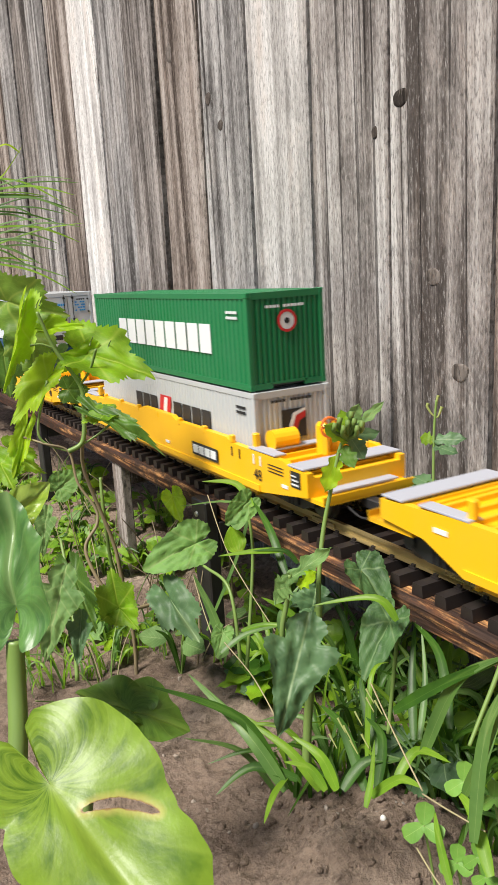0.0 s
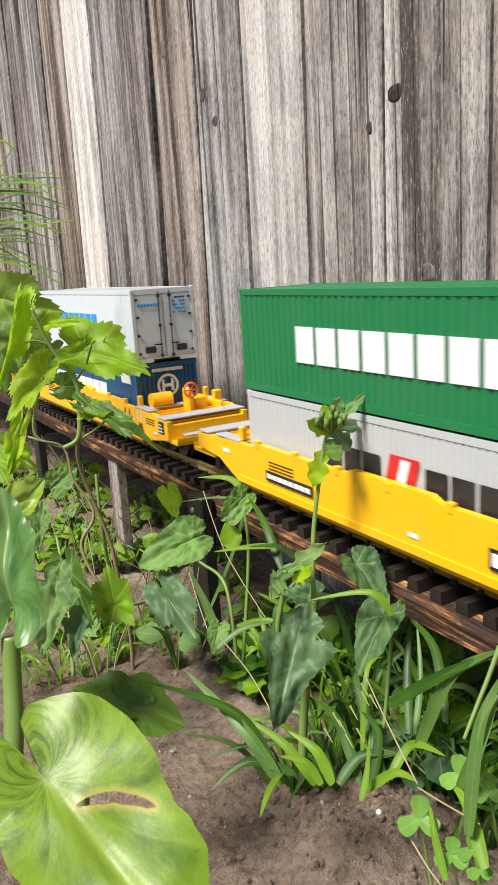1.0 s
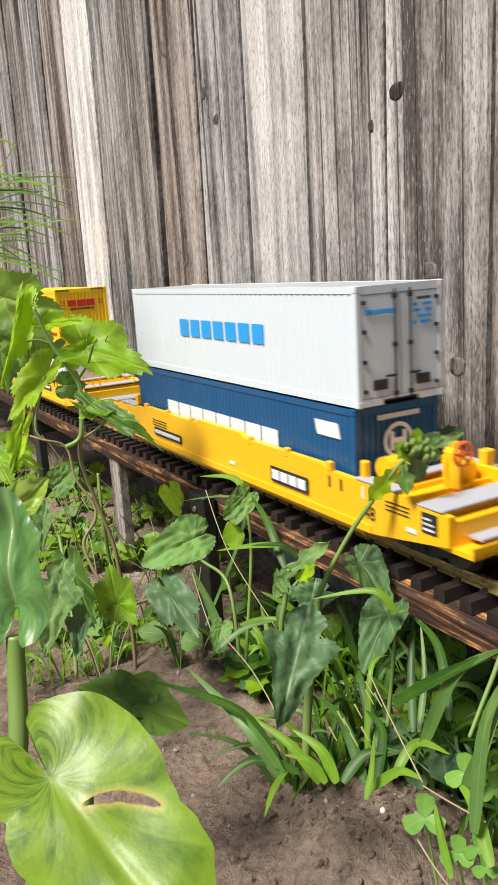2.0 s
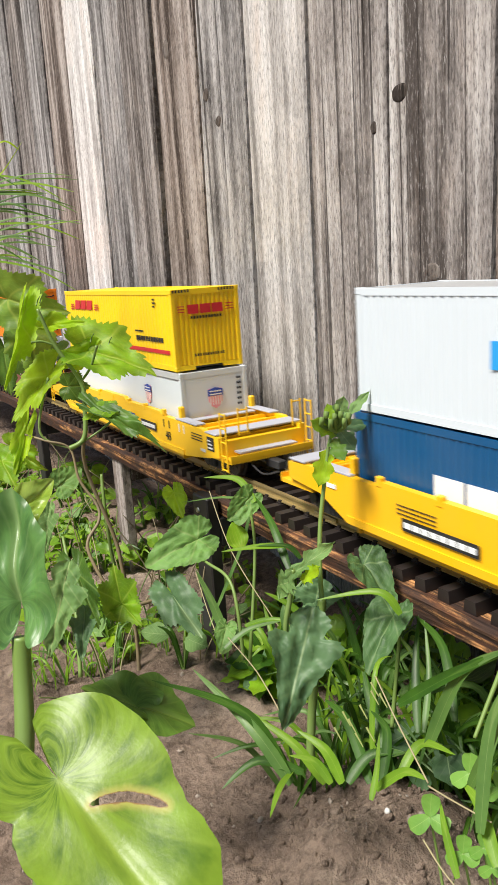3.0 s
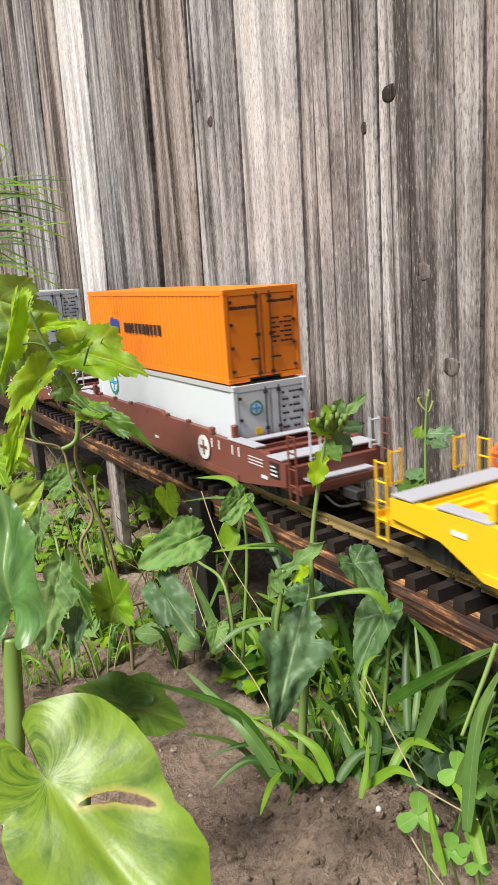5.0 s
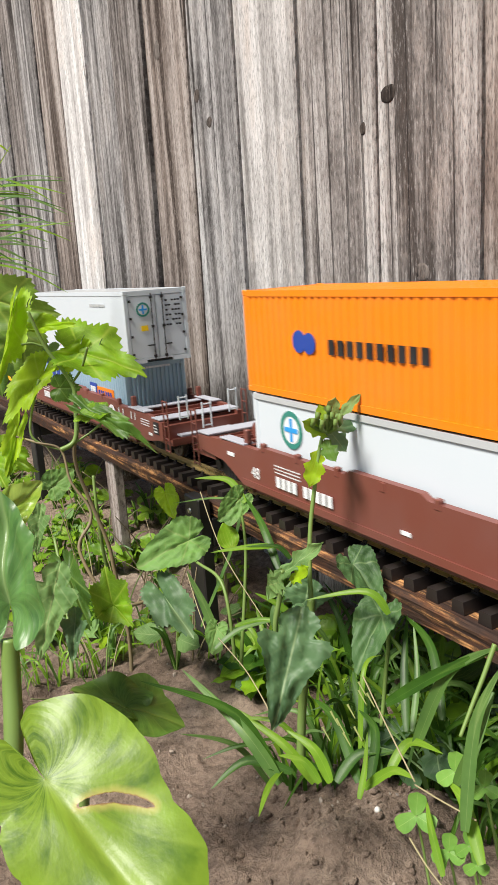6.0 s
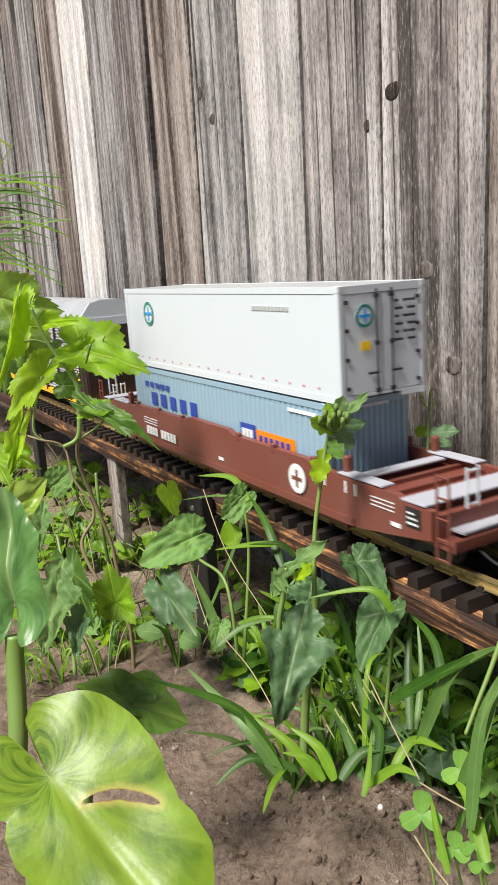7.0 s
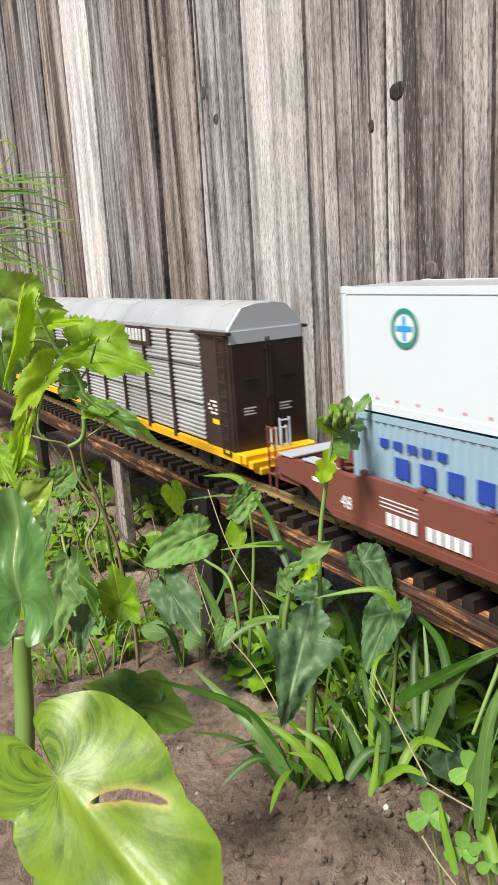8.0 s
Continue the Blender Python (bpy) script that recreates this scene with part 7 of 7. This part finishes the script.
leaf(clover, "round", (-0.2131, -0.1612, -0.0505), (-0.2064, -0.1610, -0.0494), (0.37, -0.40, 0.84), 0.0062, M_CLOVER, 0.10, 0.10, 0.020, seed=80)
leaf(clover, "round", (-0.2131, -0.1612, -0.0505), (-0.2130, -0.1686, -0.0504), (0.38, -0.39, 0.84), 0.0062, M_CLOVER, 0.10, 0.10, 0.020, seed=81)
stem(clover, [(-0.2131, -0.1612, -0.0505), (-0.2100, -0.1601, -0.0668), (-0.2056, -0.1603, -0.0844)], 0.0006, 0.0008, M_STEM, "stem")

def small_weed(x, y, seed, size, material):
    """A low rosette of a few leaves on short stalks."""
    rnd = random.Random(seed)
    z = ground_z(x, y)
    p = thing("ground_weed", "small green weed sprouting from the soil", "weed", "ground weeds", at=pose(x, y, z))
    for k in range(rnd.randint(5, 9)):
        a, h, r = rnd.uniform(0, 6.28), rnd.uniform(0.2, 1.3) * size, rnd.uniform(0.3, 1.0) * size
        b = (r * 0.4 * math.cos(a), r * 0.4 * math.sin(a), h)
        t = (r * 1.3 * math.cos(a), r * 1.3 * math.sin(a), h * rnd.uniform(0.8, 1.2))
        stem(p, [(0, 0, -0.004), (b[0] * 0.5, b[1] * 0.5, h * 0.6), b], 0.0009, 0.0006, M_STEM, n=5)
        leaf(p, rnd.choice(("oval", "arrow", "oval", "thistle")), b, t, (0.2, -0.5, 0.8), size * rnd.uniform(0.45, 0.8), rnd.choice((material, M_GRASS2, M_GRAPE)), 0.2, 0.2, 0.04, seed=seed + k, nu=12, nv=4)
    for k in range(rnd.randint(2, 5)):
        a, r = rnd.uniform(0, 6.28), rnd.uniform(0.4, 1.2) * size
        blade(p, (0, 0, -0.003), (r * 0.4 * math.cos(a), r * 0.4 * math.sin(a), size * 1.1), (r * math.cos(a), r * math.sin(a), size * rnd.uniform(0.8, 2.0)), size * 0.16, rnd.choice((M_GRASS, M_GRASS2)))


wr = random.Random(11)
for k in range(150):
    x, y = wr.uniform(-1.7, -0.62), wr.uniform(-0.30, 0.09)
    if x > -0.72 and y < -0.13:
        continue
    if y < -0.22 and x > -0.9 or y < -0.3 - 0.1 * (x + 1.2):
        continue
    small_weed(x, y, k * 7, wr.uniform(0.012, 0.036), wr.choice((M_THIS2, M_GRAPE, M_LIME, M_THIS2, M_GRASS2)))
for k in range(26):
    x, y = wr.uniform(-0.62, -0.15), wr.uniform(-0.06, 0.08)
    small_weed(x, y, 900 + k * 7, wr.uniform(0.03, 0.055), wr.choice((M_GRAPE2, M_GRASS, M_THIS)))


def pebbles():
    rnd = random.Random(5)
    bm = bmesh.new()
    for k in range(300):
        x, y, s = rnd.uniform(-0.75, -0.12), rnd.uniform(-0.33, 0.0), rnd.choice((0.0009, 0.0012, 0.0012, 0.0016, 0.002, 0.003))
        m = Matrix.LocRotScale((x, y, ground_z(x, y) + s * 0.2), Euler((rnd.uniform(0, 3), rnd.uniform(0, 3), rnd.uniform(0, 3))), (s, s * rnd.uniform(0.6, 1), s * rnd.uniform(0.5, 0.9)))
        bmesh.ops.create_icosphere(bm, subdivisions=1, radius=1.0, matrix=m)
    part("pebbles", bm, paint("pale_pebble", (0.30, 0.24, 0.19), 0.9, dirt=0.5, grain=300))
    tagged(bpy.data.objects["pebbles"], "small pale pebbles and crumbs on the soil", "gravel", kind="stuff")
    bm = bmesh.new()
    for k in range(620):
        x, y, s = rnd.gauss(-0.39, 0.07), rnd.gauss(-0.11, 0.05), rnd.choice((0.0008, 0.001, 0.0012, 0.0012, 0.0016, 0.002, 0.0026, 0.0036))
        m = Matrix.LocRotScale((x, y, ground_z(x, y) + s * 0.15), Euler((rnd.uniform(0, 3), rnd.uniform(0, 3), rnd.uniform(0, 3))), (s, s * rnd.uniform(0.7, 1), s * rnd.uniform(0.5, 0.8)))
        r = bmesh.ops.create_icosphere(bm, subdivisions=2, radius=1.0, matrix=m)
        for q in r["verts"]:
            q.co += (q.co - m.translation).normalized() * s * 0.5 * noise.noise(q.co * 140)
    part("soil_clods", bm, M_SOIL, smooth=True)
    tagged(bpy.data.objects["soil_clods"], "crumbly clods of dry brown soil", "soil", kind="stuff")
    stone = thing("white_stone", "small white stone lying on the soil", "stone", at=pose(-0.3674, -0.0964, ground_z(-0.3674, -0.0964) + 0.003))
    bm = bmesh.new()
    bmesh.ops.create_icosphere(bm, subdivisions=2, radius=0.0022)
    for q in bm.verts:
        q.co *= 1 + 0.3 * noise.noise(q.co * 300)
    part("stone", bm, paint("white_quartz", (0.7, 0.68, 0.64), 0.6), stone, smooth=True)


pebbles()


def dry_stalks():
    rnd = random.Random(8)
    for k in range(64):
        x, y = rnd.uniform(-1.5, -0.6), rnd.uniform(-0.22, 0.02)
        p = thing("dry_stalk", "thin dry straw-coloured stalk leaning over the soil", "straw", "dry stalks", at=pose(x, y, ground_z(x, y)))
        a, h = rnd.uniform(0, 6.28), rnd.uniform(0.05, 0.15)
        stem(p, [(0, 0, -0.003), (0.02 * math.cos(a), 0.02 * math.sin(a), h * 0.6), (0.06 * math.cos(a), 0.06 * math.sin(a), h)], 0.0009, 0.0005, rnd.choice((M_STRAW, M_STEM2, M_STEM)), n=5)


dry_stalks()


for o in shoot.children:
    o.data.transform(Matrix.Translation(-SHOOT_AT))
# the shoot is brushed by the passing wagons: seconds, lean to the camera's right, lean forwards
SHOOT_ROWS = ((0.0, 4, 0), (0.2, 9, 2), (0.3, 16, 8), (0.4, 25, 18), (0.5, 26, 18), (0.6, 4, 2), (0.8, -2, 0), (1.0, 0, 0), (1.5, 1, 0), (1.7, 3, 0), (1.9, 16, 8), (2.05, 26, 18), (2.2, 5, 2), (2.5, 0, 0), (3.0, -1, 0), (3.2, 1, 0), (3.4, 22, 10), (3.5, 44, 22), (3.7, 46, 24), (3.8, 36, 17), (4.0, 5, 0), (4.2, 0, 0), (4.5, -1, 0),
              (5.1, 3, 0), (5.3, 16, 8), (5.45, 26, 18), (5.6, 6, 2), (5.8, 0, 0), (6.4, 1, 0), (6.5, 10, 3), (6.6, 24, 14), (6.7, 18, 10), (6.8, 10, 4), (7.0, 1, 0), (7.5, 0, 0), (8.0, 1, 0))
RIGHT = (Matrix.Rotation(radians(60.94), 4, "Z"))
SWAY.append((shoot, [(t, Matrix.Translation(SHOOT_AT) @ RIGHT @ pose(0, 0, 0, f, a, 0) @ RIGHT.inverted()) for t, a, f in SHOOT_ROWS]))


def motions():
    """The train runs past at an even speed; its wheels roll."""
    end = 8.0
    # seconds, metres ahead of the even pace
    EASE = ((0.0, 0.008), (0.5, 0.001), (1.0, -0.003), (1.5, 0.001), (3.0, 0.001), (4.5, 0.003), (6.0, 0.001), (end, -0.001))
    for ob, x, *z in MOVING:
        h = z[0] if z else 0.0
        walk(ob, [(t, pose(x + SPEED * t + d, 0, h)) for t, d in EASE])
    for ob, x in WHEELS:
        walk(ob, [(i / FPS, pose(x, 0, 0.0244, 0, math.degrees(SPEED * i / FPS / 0.0152), 0)) for i in range(int(end * FPS) + 1)])
    for ob, rows in SWAY:
        walk(ob, rows)


motions()
